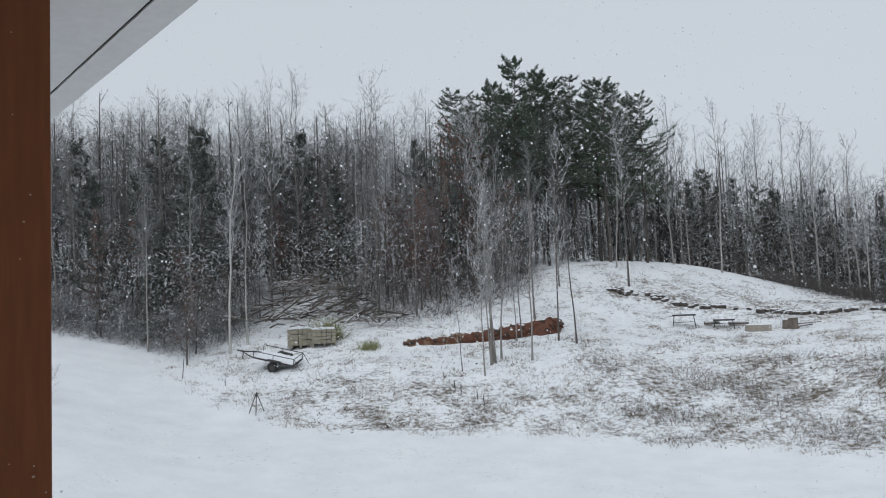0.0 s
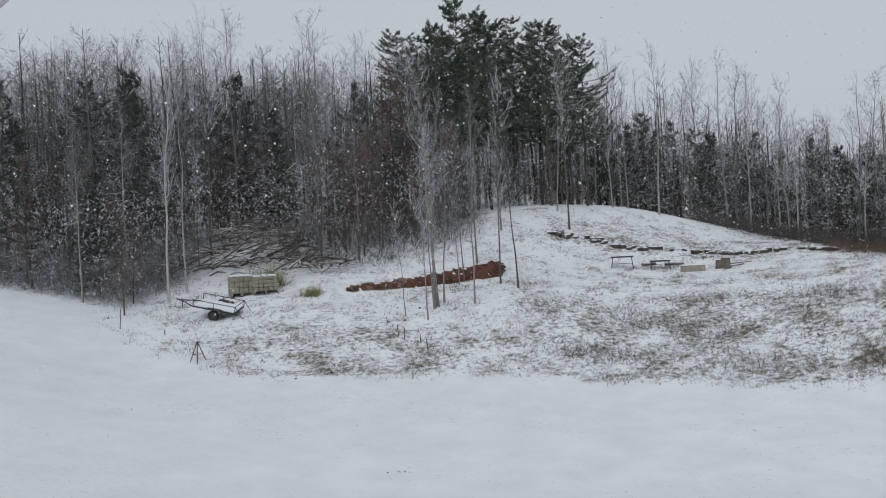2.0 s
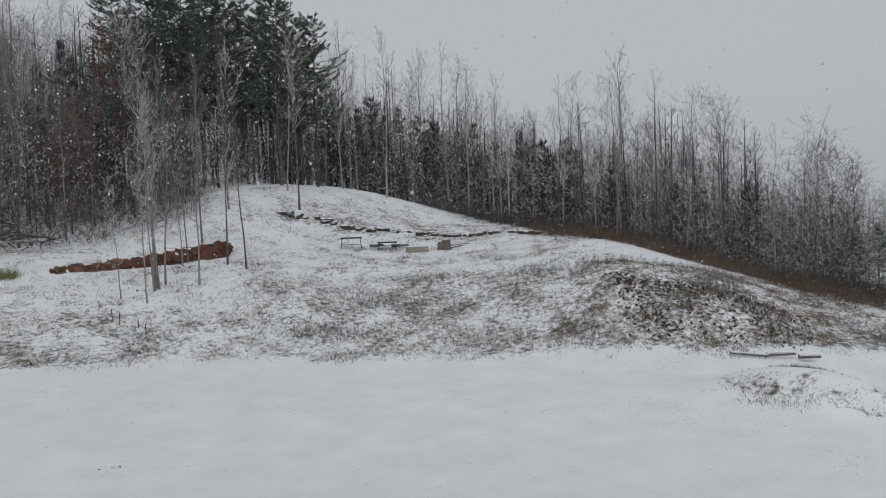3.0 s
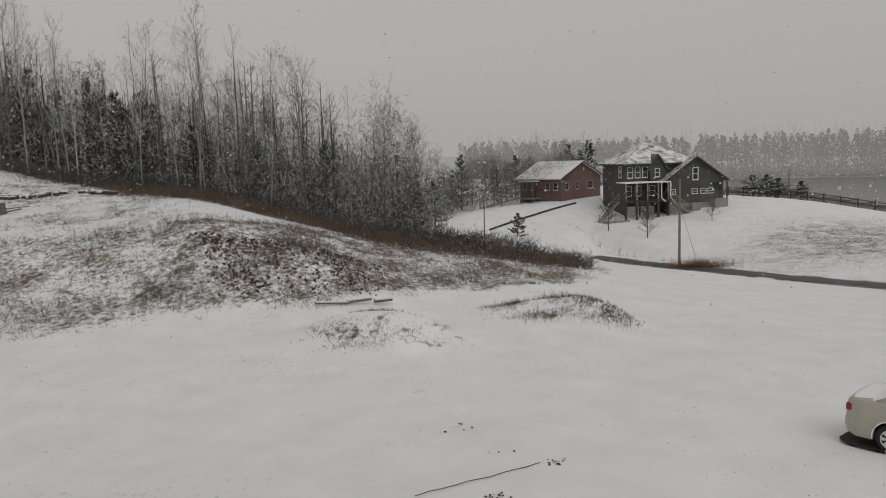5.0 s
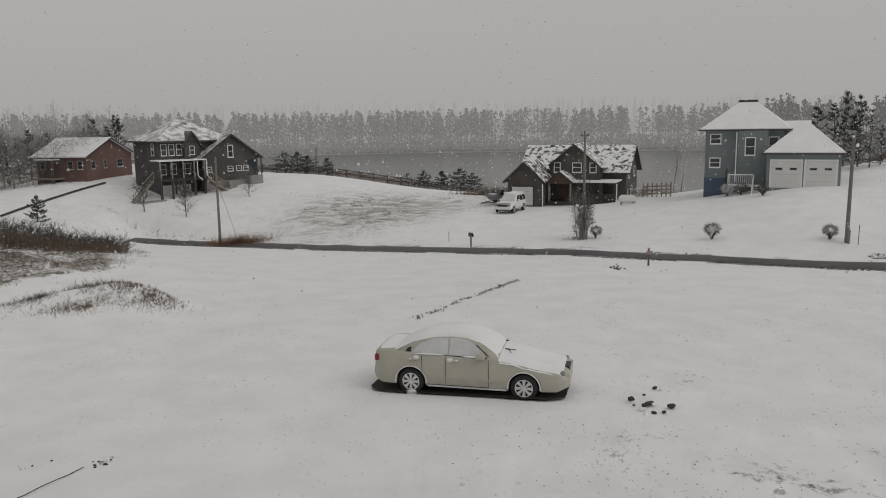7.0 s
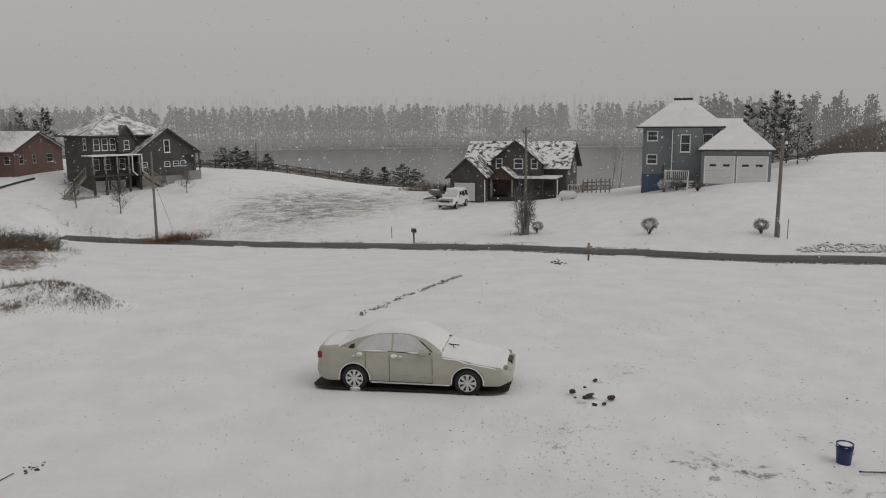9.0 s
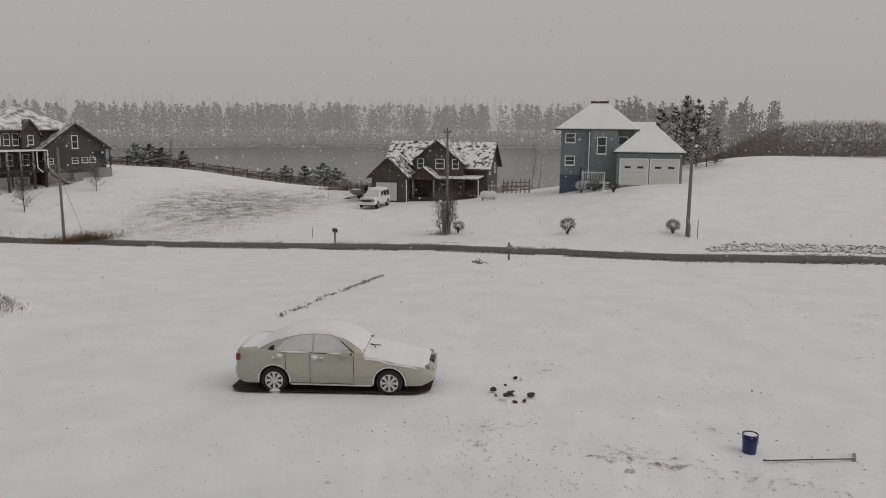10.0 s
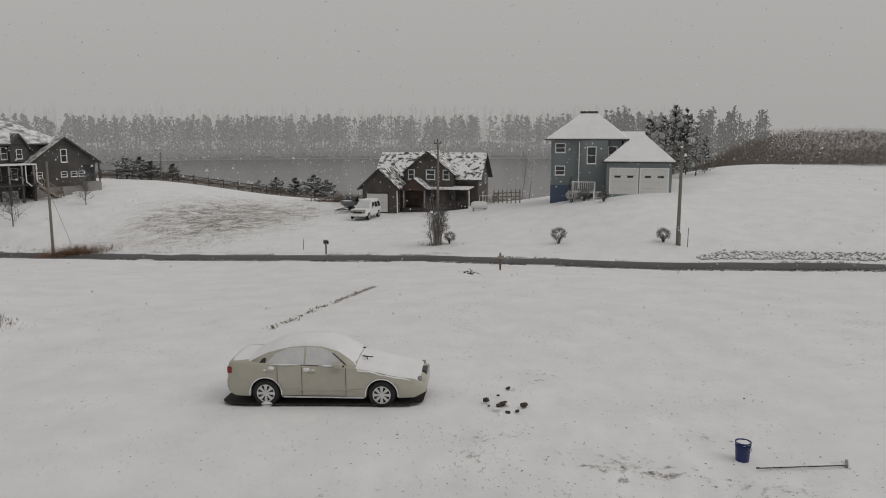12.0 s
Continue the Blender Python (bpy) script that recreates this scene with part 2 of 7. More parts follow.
def slope_table():
    fine = np.arange(0, 401, 1.0)
    rows = []
    keys = [s[0] for s in SLOPES] + [310]
    for s in SLOPES:
        d, z = [0.0] + [p[0] for p in s[1:]], [0.9] + [p[1] for p in s[1:]]
        last = z[-1]
        end = RIVER_Z - 1.5 if 56 < s[0] < 140 else last + (8 if last > 5 else -4)
        d, z = d + [200.0 if 56 < s[0] < 140 else 300.0, 400.0], z + [end, end]
        v = np.interp(fine, d, z)
        k = np.ones(5) / 5
        rows.append(np.convolve(np.pad(v, 2, mode="edge"), k, mode="valid"))
    rows.append(rows[0])
    rows = np.array(rows)
    b = np.arange(-50, 311, 1.0)
    tab = np.array([np.interp(b, keys, rows[:, i]) for i in range(rows.shape[1])]).T
    ext = np.concatenate([tab[-4:-1], tab, tab[1:4]])
    w = np.array([1, 2, 3, 4, 3, 2, 1]) / 16
    return sum(w[i] * ext[i:i + len(tab)] for i in range(7))


TABLE = slope_table()
# mounds of dumped earth: bearing, distance, half length, half depth, height
MOUNDS = ((45.6, 27.7, 2.7, 1.5, 0.95), (48.6, 26.7, 1.6, 0.8, 0.3), (59.0, 32.5, 2.9, 1.4, 0.75), (61.6, 32.3, 1.6, 1.1, 0.35))


def road_z(y):
    return np.interp(y, (-60, -27, -17.9, -3.6, 16, 33, 60), (-0.6, -1.18, -1.75, -2.15, -3.3, -4.1, -4.6))


def road_across(x, y):
    """Metres from the near edge of the road's asphalt."""
    return (x - 52.5 - 0.4615 * y) / 1.1014


def heights(x, y):
    x, y = np.asarray(x, float), np.asarray(y, float)
    d = np.minimum(np.hypot(x, y), 399.0)
    b = (np.degrees(np.arctan2(x, y)) + 50) % 360
    i, j = np.minimum(b.astype(int), 359), np.minimum(d.astype(int), 399)
    u, v = b - i, d - j
    z = (1 - u) * ((1 - v) * TABLE[i, j] + v * TABLE[i, j + 1]) + u * ((1 - v) * TABLE[i + 1, j] + v * TABLE[i + 1, j + 1])
    for az, dist, a, c, h in MOUNDS:
        mx, my = at(az, dist)
        s, co = math.sin(radians(az)), math.cos(radians(az))
        along, deep = (x - mx) * co - (y - my) * s, (x - mx) * s + (y - my) * co
        z = z + h * np.exp(-((along / a) ** 2 + (deep / c) ** 2) ** 1.3)
    e = road_across(x, y)
    k = np.clip(1 - np.maximum(np.maximum(-e - 0.3, (e - 3.2) * 2.0), 0) / 4.0, 0, 1) * np.clip((44 - y) / 6, 0, 1) * (y > -70) * (x > 20)
    k = k * k * (3 - 2 * k)
    return z * (1 - k) + (road_z(y)) * k


def gz(x, y):
    return float(heights(x, y))


def put(az, d, dz=0.0):
    x, y = at(az, d)
    return Vector((x, y, gz(x, y) + dz))


def grassiness(x, y):
    """How much dead grass pokes through the snow, 0 to 1."""
    d, b = np.hypot(x, y), np.degrees(np.arctan2(x, y))
    toe = np.interp(b, (-40, -30, -20, -14, -1, 15, 26, 41, 53, 61, 66), (60, 52, 38, 34, 33, 32, 31.5, 31.5, 37, 43, 60))
    top = np.interp(b, (-40, -14, 0, 8, 14, 20, 26, 33, 41, 53, 61), (60, 43, 40, 43, 44, 44, 42, 42, 44, 56, 60))
    g = np.clip((d - toe) / 1.2, 0, 1) * np.clip((top + 1 - d) / 2, 0, 1) * np.interp(b, (-30, -18, -10, 5, 9, 20, 30, 34, 46, 60, 64), (0.1, 0.52, 0.66, 0.60, 0.65, 0.66, 0.68, 0.77, 0.76, 0.72, 0))
    up = np.clip((d - 53) / 2, 0, 1) * np.clip((b - 6) / 3, 0, 1) * np.clip((62 - d) / 2, 0, 1) * np.clip((30 - b) / 3, 0, 1)
    g = np.maximum(g, 0.64 * up)
    hill = np.clip((d - toe) / 2, 0, 1) * np.clip((68 - d) / 3, 0, 1) * np.clip((b + 24) / 4, 0, 1) * np.clip((34 - b) / 4, 0, 1)
    g = np.maximum(g, 0.50 * hill)
    woods = np.clip((d - np.interp(b, (-50, -32, -22, -12, 0, 7, 14, 20, 26, 33, 40, 46, 52, 60), (54, 54, 47, 56, 60, 68, 70, 66, 60, 50, 46, 44, 48, 60))) / 2, 0, 1) * (b < 61) * (b > -60) * (d < np.interp(b, (44, 47, 51, 57, 61), (170, 90, 60, 58, 60)))
    g = np.maximum(g, woods * np.interp(b, (-20, 0, 10, 30), (0.22, 0.4, 0.5, 0.8)))
    lot = np.exp(-(((b - 78.5 - (d - 82) * 0.25) / 7.0) ** 2 + ((d - 82) / 15) ** 2) ** 2)
    g = np.maximum(g, 0.66 * lot)
    verge = np.exp(-((road_across(x, y) - 3.6) / 0.7) ** 2) * np.clip((y + 10) / 5, 0, 1) * (d < 90)
    g = np.maximum(g, 0.6 * verge)
    for az, dist, a, c, h in MOUNDS:
        mx, my = at(az, dist)
        s, co = math.sin(radians(az)), math.cos(radians(az))
        r = ((((x - mx) * co - (y - my) * s) / a) ** 2 + (((x - mx) * s + (y - my) * co) / c) ** 2)
        g = np.maximum(g, 0.62 * np.exp(-((r - 0.8) / 0.55) ** 2))
    track = np.abs((x - 32.8) * 0.327 + (y - 2.1) * 0.945 + 0.25 * np.sin((x - 33) * 0.5)) + np.maximum(np.hypot(x - 32.8, y - 2.1) - 5.2, 0) * 2
    g = np.maximum(g, 0.42 * np.exp(-(track / 0.22) ** 2))
    yard = 0.40 * np.exp(-((d - 13.2) / 1.6) ** 2) * ((b > 80) & (b < 150)) + 0.30 * ((b > 95) & (b < 130) & (d > 14) & (d < 34))
    return np.maximum(g, yard)


def build_ground():
    a = np.radians(BEARS)
    bb, dd = np.meshgrid(np.arange(len(BEARS)), RINGS[1:], indexing="ij")
    x, y = dd * np.sin(a[bb]), dd * np.cos(a[bb])
    z = heights(x, y)
    g = grassiness(x, y)
    rough = np.zeros_like(z)
    for k, (sc, am) in enumerate(((0.35, 0.02), (1.1, 0.05), (2.7, 0.06))):
        f = np.array([noise.noise((px * sc, py * sc, k * 9.0)) for px, py in zip(x.ravel(), y.ravel())]).reshape(x.shape) if am else 0
        rough += f * am * (0.12 + 2.4 * g if k else 1.0)
    z = z + rough * (dd < 200) * np.clip(np.abs(road_across(x, y) - 1.8) / 2.5 - 0.6, 0, 1)
    nb, nr = x.shape
    verts = np.concatenate([[[0, 0, 0.9]], np.stack([x, y, z], -1).reshape(-1, 3)])
    faces = []
    for i in range(nb):
        k = (i + 1) % nb
        faces.append((0, 1 + k * nr, 1 + i * nr))
        for j in range(nr - 1):
            faces.append((1 + i * nr + j, 1 + k * nr + j, 1 + k * nr + j + 1, 1 + i * nr + j + 1))
    ob = mesh_ob("ground", verts, faces, SNOW_GROUND, smooth=True)
    att = ob.data.attributes.new("grass", "FLOAT", "POINT")
    att.data.foreach_set("value", np.concatenate([[0], g.ravel()]).astype(np.float32))
    tagged(ob, "snow-covered yard, bank and hillside with dead grass", "ground", kind="structure")


build_ground()


def build_road():
    mat = surface("wet_asphalt", (0.035, 0.035, 0.037), (0.075, 0.074, 0.074), 0.5, 0.55, 0.3, 30.0)
    ys = np.linspace(-60, 41, 102)
    verts, faces = [], []
    for i, y in enumerate(ys):
        w0, w1 = 0.3 + 0.25 * noise.noise((y * 0.3, 0, 0)), 2.3 + 0.3 * noise.noise((y * 0.3, 7, 0))
        for e in (w0, 0.9, 1.8, w1):
            x = 52.5 + 0.4615 * y + e * 1.1014
            verts.append((x, y, float(road_z(y)) + 0.03 + (0.03 if 0.5 < e < 2.2 else 0)))
        if i:
            for k in range(3):
                p = 4 * i + k
                faces.append((p - 4, p - 3, p + 1, p))
    tagged(mesh_ob("road", verts, faces, mat), "narrow dark wet asphalt road between snowy verges", "road", kind="structure")


build_road()


def build_river():
    mat = surface("river_water", (0.10, 0.105, 0.11), (0.13, 0.135, 0.14), 0.02, 0.25, 0.1, 0.8)
    verts, faces = [], []
    for b in range(30, 156, 3):
        for d in (165, 445):
            verts.append((*at(b, d), RIVER_Z))
    for i in range(len(verts) // 2 - 1):
        faces.append((2 * i, 2 * i + 1, 2 * i + 3, 2 * i + 2))
    tagged(mesh_ob("water", verts, faces, mat), "wide grey river under falling snow", "river", kind="structure")
    verts, faces = [], []
    for i, b in enumerate(range(30, 156, 1)):
        for d, z in ((434, -10.3), (440, -9.75), (460, -9.4), (900, -8.0)):
            verts.append((*at(b, d + 4 * noise.noise((b * 0.7, 0, 0))), z))
        if i:
            for k in range(3):
                p = 4 * i + k
                faces.append((p - 4, p - 3, p + 1, p))
    # snow of the far bank is coloured grey for the haze across the river
    tagged(mesh_ob("far_bank", verts, faces, surface("hazed_shore_snow", (0.24, 0.24, 0.24), (0.42, 0.42, 0.42), 0.05, 0.9, 0.0, 0.5)), "low snowy far bank of the river", "river bank", kind="structure")


build_river()


# ---------------- trees ----------------
class Sticks:
    """Gathers tapered tubes and thin blades into one mesh."""

    def __init__(self):
        self.v, self.f = [], []

    def tube(self, pts, radii, sides):
        base = len(self.v)
        for i, (p, r) in enumerate(zip(pts, radii)):
            q = pts[min(i + 1, len(pts) - 1)] - pts[max(i - 1, 0)]
            u = q.orthogonal().normalized()
            w = q.normalized().cross(u)
            for k in range(sides):
                t = 2 * math.pi * k / sides
                self.v.append(p + r * (math.cos(t) * u + math.sin(t) * w))
        for i in range(len(pts) - 1):
            for k in range(sides):
                a, b = base + i * sides + k, base + i * sides + (k + 1) % sides
                self.f.append((a, b, b + sides, a + sides))

    def blade(self, a, b, w, side):
        n = len(self.v)
        s = side * w
        self.v += [a - s, a + s, b]
        self.f.append((n, n + 1, n + 2))

    def leaf(self, p, size, u, w):
        n = len(self.v)
        self.v += [p - u * size, p + w * size * 0.6, p + u * size, p - w * size * 0.6]
        self.f.append((n, n + 1, n + 2, n + 3))

    def mesh(self, name, mat):
        me = bpy.data.meshes.new(name)
        me.from_pydata([tuple(v) for v in self.v], [], self.f)
        me.materials.append(mat)
        return me


def rnd_dir(rng):
    while True:
        v = Vector((rng.uniform(-1, 1), rng.uniform(-1, 1), rng.uniform(-1, 1)))
        if 0.1 < v.length < 1:
            return v.normalized()


def grow(rng, height, girth, first, spread, limbs, bark, twig, stems=1, leaves=0, leaf_mat=None, lean=0.03, twigs=7, limb_len=0.22, leaf_size=0.09):
    """A bare tree of the given height: the trunk mesh, the crown mesh and, if it keeps some, the mesh of dead leaves."""
    trunk, crown, leafy = Sticks(), Sticks(), Sticks()
    for s in range(stems):
        h = height * (1 if s == 0 else rng.uniform(0.7, 1.0))
        tilt = Vector((rng.gauss(0, lean), rng.gauss(0, lean), 1)) + (Vector((rng.uniform(-0.14, 0.14), rng.uniform(-0.14, 0.14), 0)) if stems > 1 else Vector())
        foot = Vector((rng.uniform(-0.25, 0.25), rng.uniform(-0.25, 0.25), -0.25)) if stems > 1 else Vector((0, 0, -0.25))
        pts, n = [], 9
        wob = Vector()
        for i in range(n + 1):
            wob += Vector((rng.gauss(0, 0.012), rng.gauss(0, 0.012), 0)) * h
            pts.append(foot + tilt * (h * i / n) + wob * (i / n))
        rad = [girth * (1 - 0.93 * (i / n) ** 0.9) * (1.35 if i == 0 else 1) for i in range(n + 1)]
        trunk.tube(pts, rad, 7)
        for k in range(limbs):
            v = (k + rng.random()) / limbs
            u = first + (0.985 - first) * v
            i = min(int(u * n), n - 1)
            p = pts[i].lerp(pts[i + 1], u * n - i)
            a = rng.uniform(0, 2 * math.pi)
            rise = rng.uniform(0.25, 1.3) / spread
            # longest limbs a little below the middle of the crown
            length = h * limb_len * ((0.62 + 0.9 * v) * (1 - v) ** 0.55 + 0.16) * rng.uniform(0.55, 1.25)
            dirn = Vector((math.cos(a), math.sin(a), rise)).normalized()
            r0 = max(0.011, rad[i] * 0.38)
            lp, cur, dirs = [p], p.copy(), []
            for m in range(4):
                dirn = (dirn + Vector((0, 0, 0.2)) + rnd_dir(rng) * 0.2).normalized()
                dirs.append(dirn)
                cur = cur + dirn * (length / 4)
                lp.append(cur.copy())
            crown.tube(lp, [r0, r0 * 0.72, r0 * 0.5, r0 * 0.3, 0.004], 3)
            for m in range(twigs):
                w = rng.uniform(0.12, 1.0) * 4
                j = min(int(w), 3)
                tp = lp[j].lerp(lp[j + 1], w - j)
                td = (dirs[j] * 0.7 + rnd_dir(rng) * 0.9 + Vector((0, 0, 0.25))).normalized()
                tl = length * rng.uniform(0.22, 0.5)
                end = tp + td * tl
                crown.blade(tp, end, 0.0115, rnd_dir(rng))
                for s2 in range(3):
                    v2 = tp.lerp(end, rng.uniform(0.2, 0.95))
                    d2 = (td + rnd_dir(rng) * 0.7 + Vector((0, 0, 0.2))).normalized()
                    crown.blade(v2, v2 + d2 * tl * rng.uniform(0.3, 0.65), 0.0085, rnd_dir(rng))
                for s2 in range(leaves):
                    v2 = tp.lerp(end, rng.random()) + rnd_dir(rng) * 0.12
                    u2 = rnd_dir(rng)
                    leafy.leaf(v2, leaf_size * rng.uniform(0.6, 1.3), u2, u2.orthogonal().normalized())
    return trunk.mesh("trunk", bark), crown.mesh("crown", twig), leafy.mesh("leaves", leaf_mat) if leaves else None


def conifer(rng, height, girth, bare, width, bark, needle, tufts=9, open_top=0.5):
    """A pine: bare lower trunk, whorls of limbs that carry tufts of needles, an uneven crown."""
    trunk, crown = Sticks(), Sticks()
    pts, n = [], 8
    for i in range(n + 1):
        pts.append(Vector((rng.gauss(0, 0.008) * height * (i > 0), rng.gauss(0, 0.008) * height * (i > 0), height * i / n - 0.25 * (i == 0))))
    trunk.tube(pts, [girth * (1 - 0.92 * i / n) for i in range(n + 1)], 7)
    levels = int(height * (1 - bare) / (0.34 if height > 10 else 0.42 if height > 5 else 0.2))
    size = 1.0 if height > 5 else 0.7
    for k in range(levels):
        u = bare + (1 - bare) * (k + rng.random() * 0.8) / levels
        i = min(int(u * n), n - 1)
        p = pts[i].lerp(pts[i + 1], u * n - i)
        rel = (u - bare) / (1 - bare)
        reach = width * ((1 - rel) ** 0.62 * min(1, 0.55 + 1.6 * rel) + 0.12 if open_top else (1 - rel) ** 0.8 + 0.08)
        for s in range(rng.randint(2, 4)):
            a = rng.uniform(0, 2 * math.pi)
            length = reach * rng.uniform(0.4, 1.2)
            # limbs leave level and turn up at the tip, lower ones droop
            d = Vector((math.cos(a), math.sin(a), rng.uniform(-0.12, 0.22) + 0.3 * rel))
            flat = Vector((-math.sin(a), math.cos(a), 0))
            mid = p + d * length * 0.55
            end = mid + d * length * 0.45 + Vector((0, 0, 0.22 * length))
            trunk.tube([p, mid, end], [0.035 * size, 0.022 * size, 0.006], 3)
            for t in range(tufts):
                # sprays stand off both sides of the limb, in its own plane
                w = rng.uniform(0.22, 1.0)
                c = p.lerp(mid, w / 0.55) if w < 0.55 else mid.lerp(end, (w - 0.55) / 0.45)
                side = rng.choice((-1, 1)) * rng.uniform(0.1, 0.42) * length * (1.1 - w)
                tip = c + flat * side + d * abs(side) * 0.8 + Vector((0, 0, rng.gauss(0.04, 0.05) * size))
                crown.blade(c, tip, 0.012, Vector((0, 0, 1)))
                out = (tip - c).normalized() if (tip - c).length > 0.01 else d
                for q in range(7):
                    v = (rnd_dir(rng) * 0.9 + out * 0.7 + Vector((0, 0, 0.35))).normalized()
                    o = tip - out * rng.random() * 0.3 * size
                    crown.blade(o, o + v * rng.uniform(0.12, 0.29) * size, 0.028 * size, v.orthogonal().normalized())
    return trunk.mesh("trunk", bark), crown.mesh("crown", needle), None


def plant(kind, meshes, pos, turn, size, label, group, name="tree", tilt=(0.0, 0.0)):
    e = new(name)
    e.empty_display_size = 0.3
    e.matrix_basis = Matrix.LocRotScale(pos, Euler((tilt[0], tilt[1], turn)), Vector((size[0], size[0], size[1])))
    tagged(e, label, kind, group)
    for nm, me in zip(("trunk", "crown", "leaves"), meshes):
        if me:
            o = new(nm, me)
            o.parent = e
    return e


RT = random.Random(11)
TALL = [grow(RT, 15, 0.10, (0.3, 0.42, 0.52)[i % 3], 0.9, 40, BARK_GREY, TWIG_SNOWY if i % 2 == 0 else TWIG, lean=0.02, limb_len=(0.15, 0.19, 0.23)[i % 3], twigs=7) for i in range(7)]
PALE = [grow(RT, 15, 0.10, 0.36, 0.9, 36, BARK_PALE, TWIG_SNOWY, lean=0.015, limb_len=0.17, twigs=9) for i in range(3)]
THIN = [grow(RT, 9, 0.05, 0.25, 0.8, 24, BARK_GREY, TWIG_SNOWY, lean=0.04, limb_len=0.2) for i in range(4)]
MULTI = [grow(RT, 13, 0.06, 0.3, 0.7, 18, BARK_GREY, TWIG_SNOWY, stems=5, limb_len=0.15, twigs=7)]
RUSTY = [grow(RT, 8, 0.06, 0.12, 1.1, 26, BARK_DARK, TWIG, leaves=3, leaf_mat=LEAF_RUST, limb_len=0.26, twigs=7, leaf_size=0.07) for i in range(3)]
PINES = [conifer(RT, 17, 0.15, 0.34, 4.3, BARK_DARK, NEEDLE, tufts=24) for i in range(3)]
SMALL_PINES = [conifer(RT, 7, 0.08, 0.08, 2.0, BARK_DARK, NEEDLE_DARK, tufts=10, open_top=0) for i in range(4)]


def forest():
    rng = random.Random(5)
    # edge of the wood by bearing
    eb, ed = (-50, -32, -22, -15, -6, 2, 7, 14, 20, 26, 33, 40, 46, 51), (56, 57, 50, 57, 55, 60, 69, 72, 68, 62, 57, 53, 53, 58)
    hb, hh = (-50, -30, -22, -10, 0, 10, 20, 30, 40, 48, 52), (1.24, 1.24, 1.24, 1.17, 1.08, 1.0, 1.0, 0.94, 0.84, 0.72, 0.55)
    spots = []
    tries = 0
    while len(spots) < 215 and tries < 20000:
        tries += 1
        az = rng.uniform(-44, 51.5)
        d = float(np.interp(az, eb, ed)) + 20 * rng.random() ** 1.3
        x, y = at(az, d)
        if any((x - a) ** 2 + (y - b) ** 2 < 1.1 for a, b in spots):
            continue
        spots.append((x, y))
        k = rng.random()
        s = float(np.interp(az, hb, hh)) * rng.uniform(0.62, 1.0) * (1 + 0.22 * noise.noise((az * 0.35, 2.0, 0)))
        pos = Vector((x, y, gz(x, y) - 0.05))
        turn = rng.uniform(0, 6.28)
        if k < 0.50:
            plant("tree", rng.choice(TALL), pos, turn, (s * 0.85, s), "tall bare grey deciduous tree in the snowy wood", "woodland trees")
        elif k < 0.60:
            plant("tree", rng.choice(PALE), pos, turn, (s, s), "tall bare pale-barked tree in the snowy wood", "woodland trees")
        elif k < 0.74:
            plant("tree", rng.choice(THIN), pos, turn, (s, s), "thin bare sapling dusted with snow in the wood", "woodland trees")
        elif k < 0.82 and az < 22:
            plant("tree", rng.choice(RUSTY), pos, turn, (s, s), "small tree with rust-brown dead leaves in the wood", "woodland trees")
        else:
            plant("evergreen", rng.choice(SMALL_PINES), pos, turn, (s * 0.9, s * rng.uniform(0.8, 1.4)), "dark green snow-dusted evergreen in the wood", "woodland trees", "evergreen_tree")
    # the stand of pines on the crest
    for az, d, s in ((-2.0, 66, 0.96), (0.5, 70, 1.0), (2.3, 64, 1.05), (4.4, 67, 1.0), (6.5, 70, 1.0), (8.8, 66, 0.9), (10.3, 69, 0.85), (-0.5, 76, 1.0), (5.4, 77, 1.05), (12.3, 78, 0.65), (15.5, 82, 0.6), (19, 80, 0.55), (1.4, 72, 0.98), (3.4, 73, 1.0), (7.6, 74, 0.95), (-1.2, 71, 0.9), (9.6, 75, 0.88), (22, 78, 0.5), (11.4, 66, 0.84), (4.0, 70, 1.02), (8.2, 69, 0.96)):
        plant("pine", rng.choice(PINES), put(az, d, -0.05), rng.uniform(0, 6.28), (s, s), "tall dark green pine with a bare lower trunk", "pines on the crest", "pine_tree")


forest()


# ---------------- porch from which the yard is seen ----------------
WOOD_BROWN = surface("brown_stained_wood", (0.115, 0.034, 0.008), (0.17, 0.052, 0.013), 1.5, 0.85, 0.15, 40.0, stretch=(1, 1, 0.1))
VINYL = surface("white_vinyl", (0.76, 0.76, 0.75), (0.86, 0.86, 0.85), 0.8, 0.5, 0.05, 25.0)
GAP = surface("dark_gap", (0.012, 0.012, 0.012), (0.03, 0.028, 0.026), 2.0, 0.9)
WHITE = surface("white_paint", (0.70, 0.70, 0.69), (0.82, 0.82, 0.81), 1.0, 0.5, 0.1, 20.0)
CHIP = surface("bare_wood_chip", (0.22, 0.15, 0.10), (0.45, 0.38, 0.30), 8.0, 0.8)


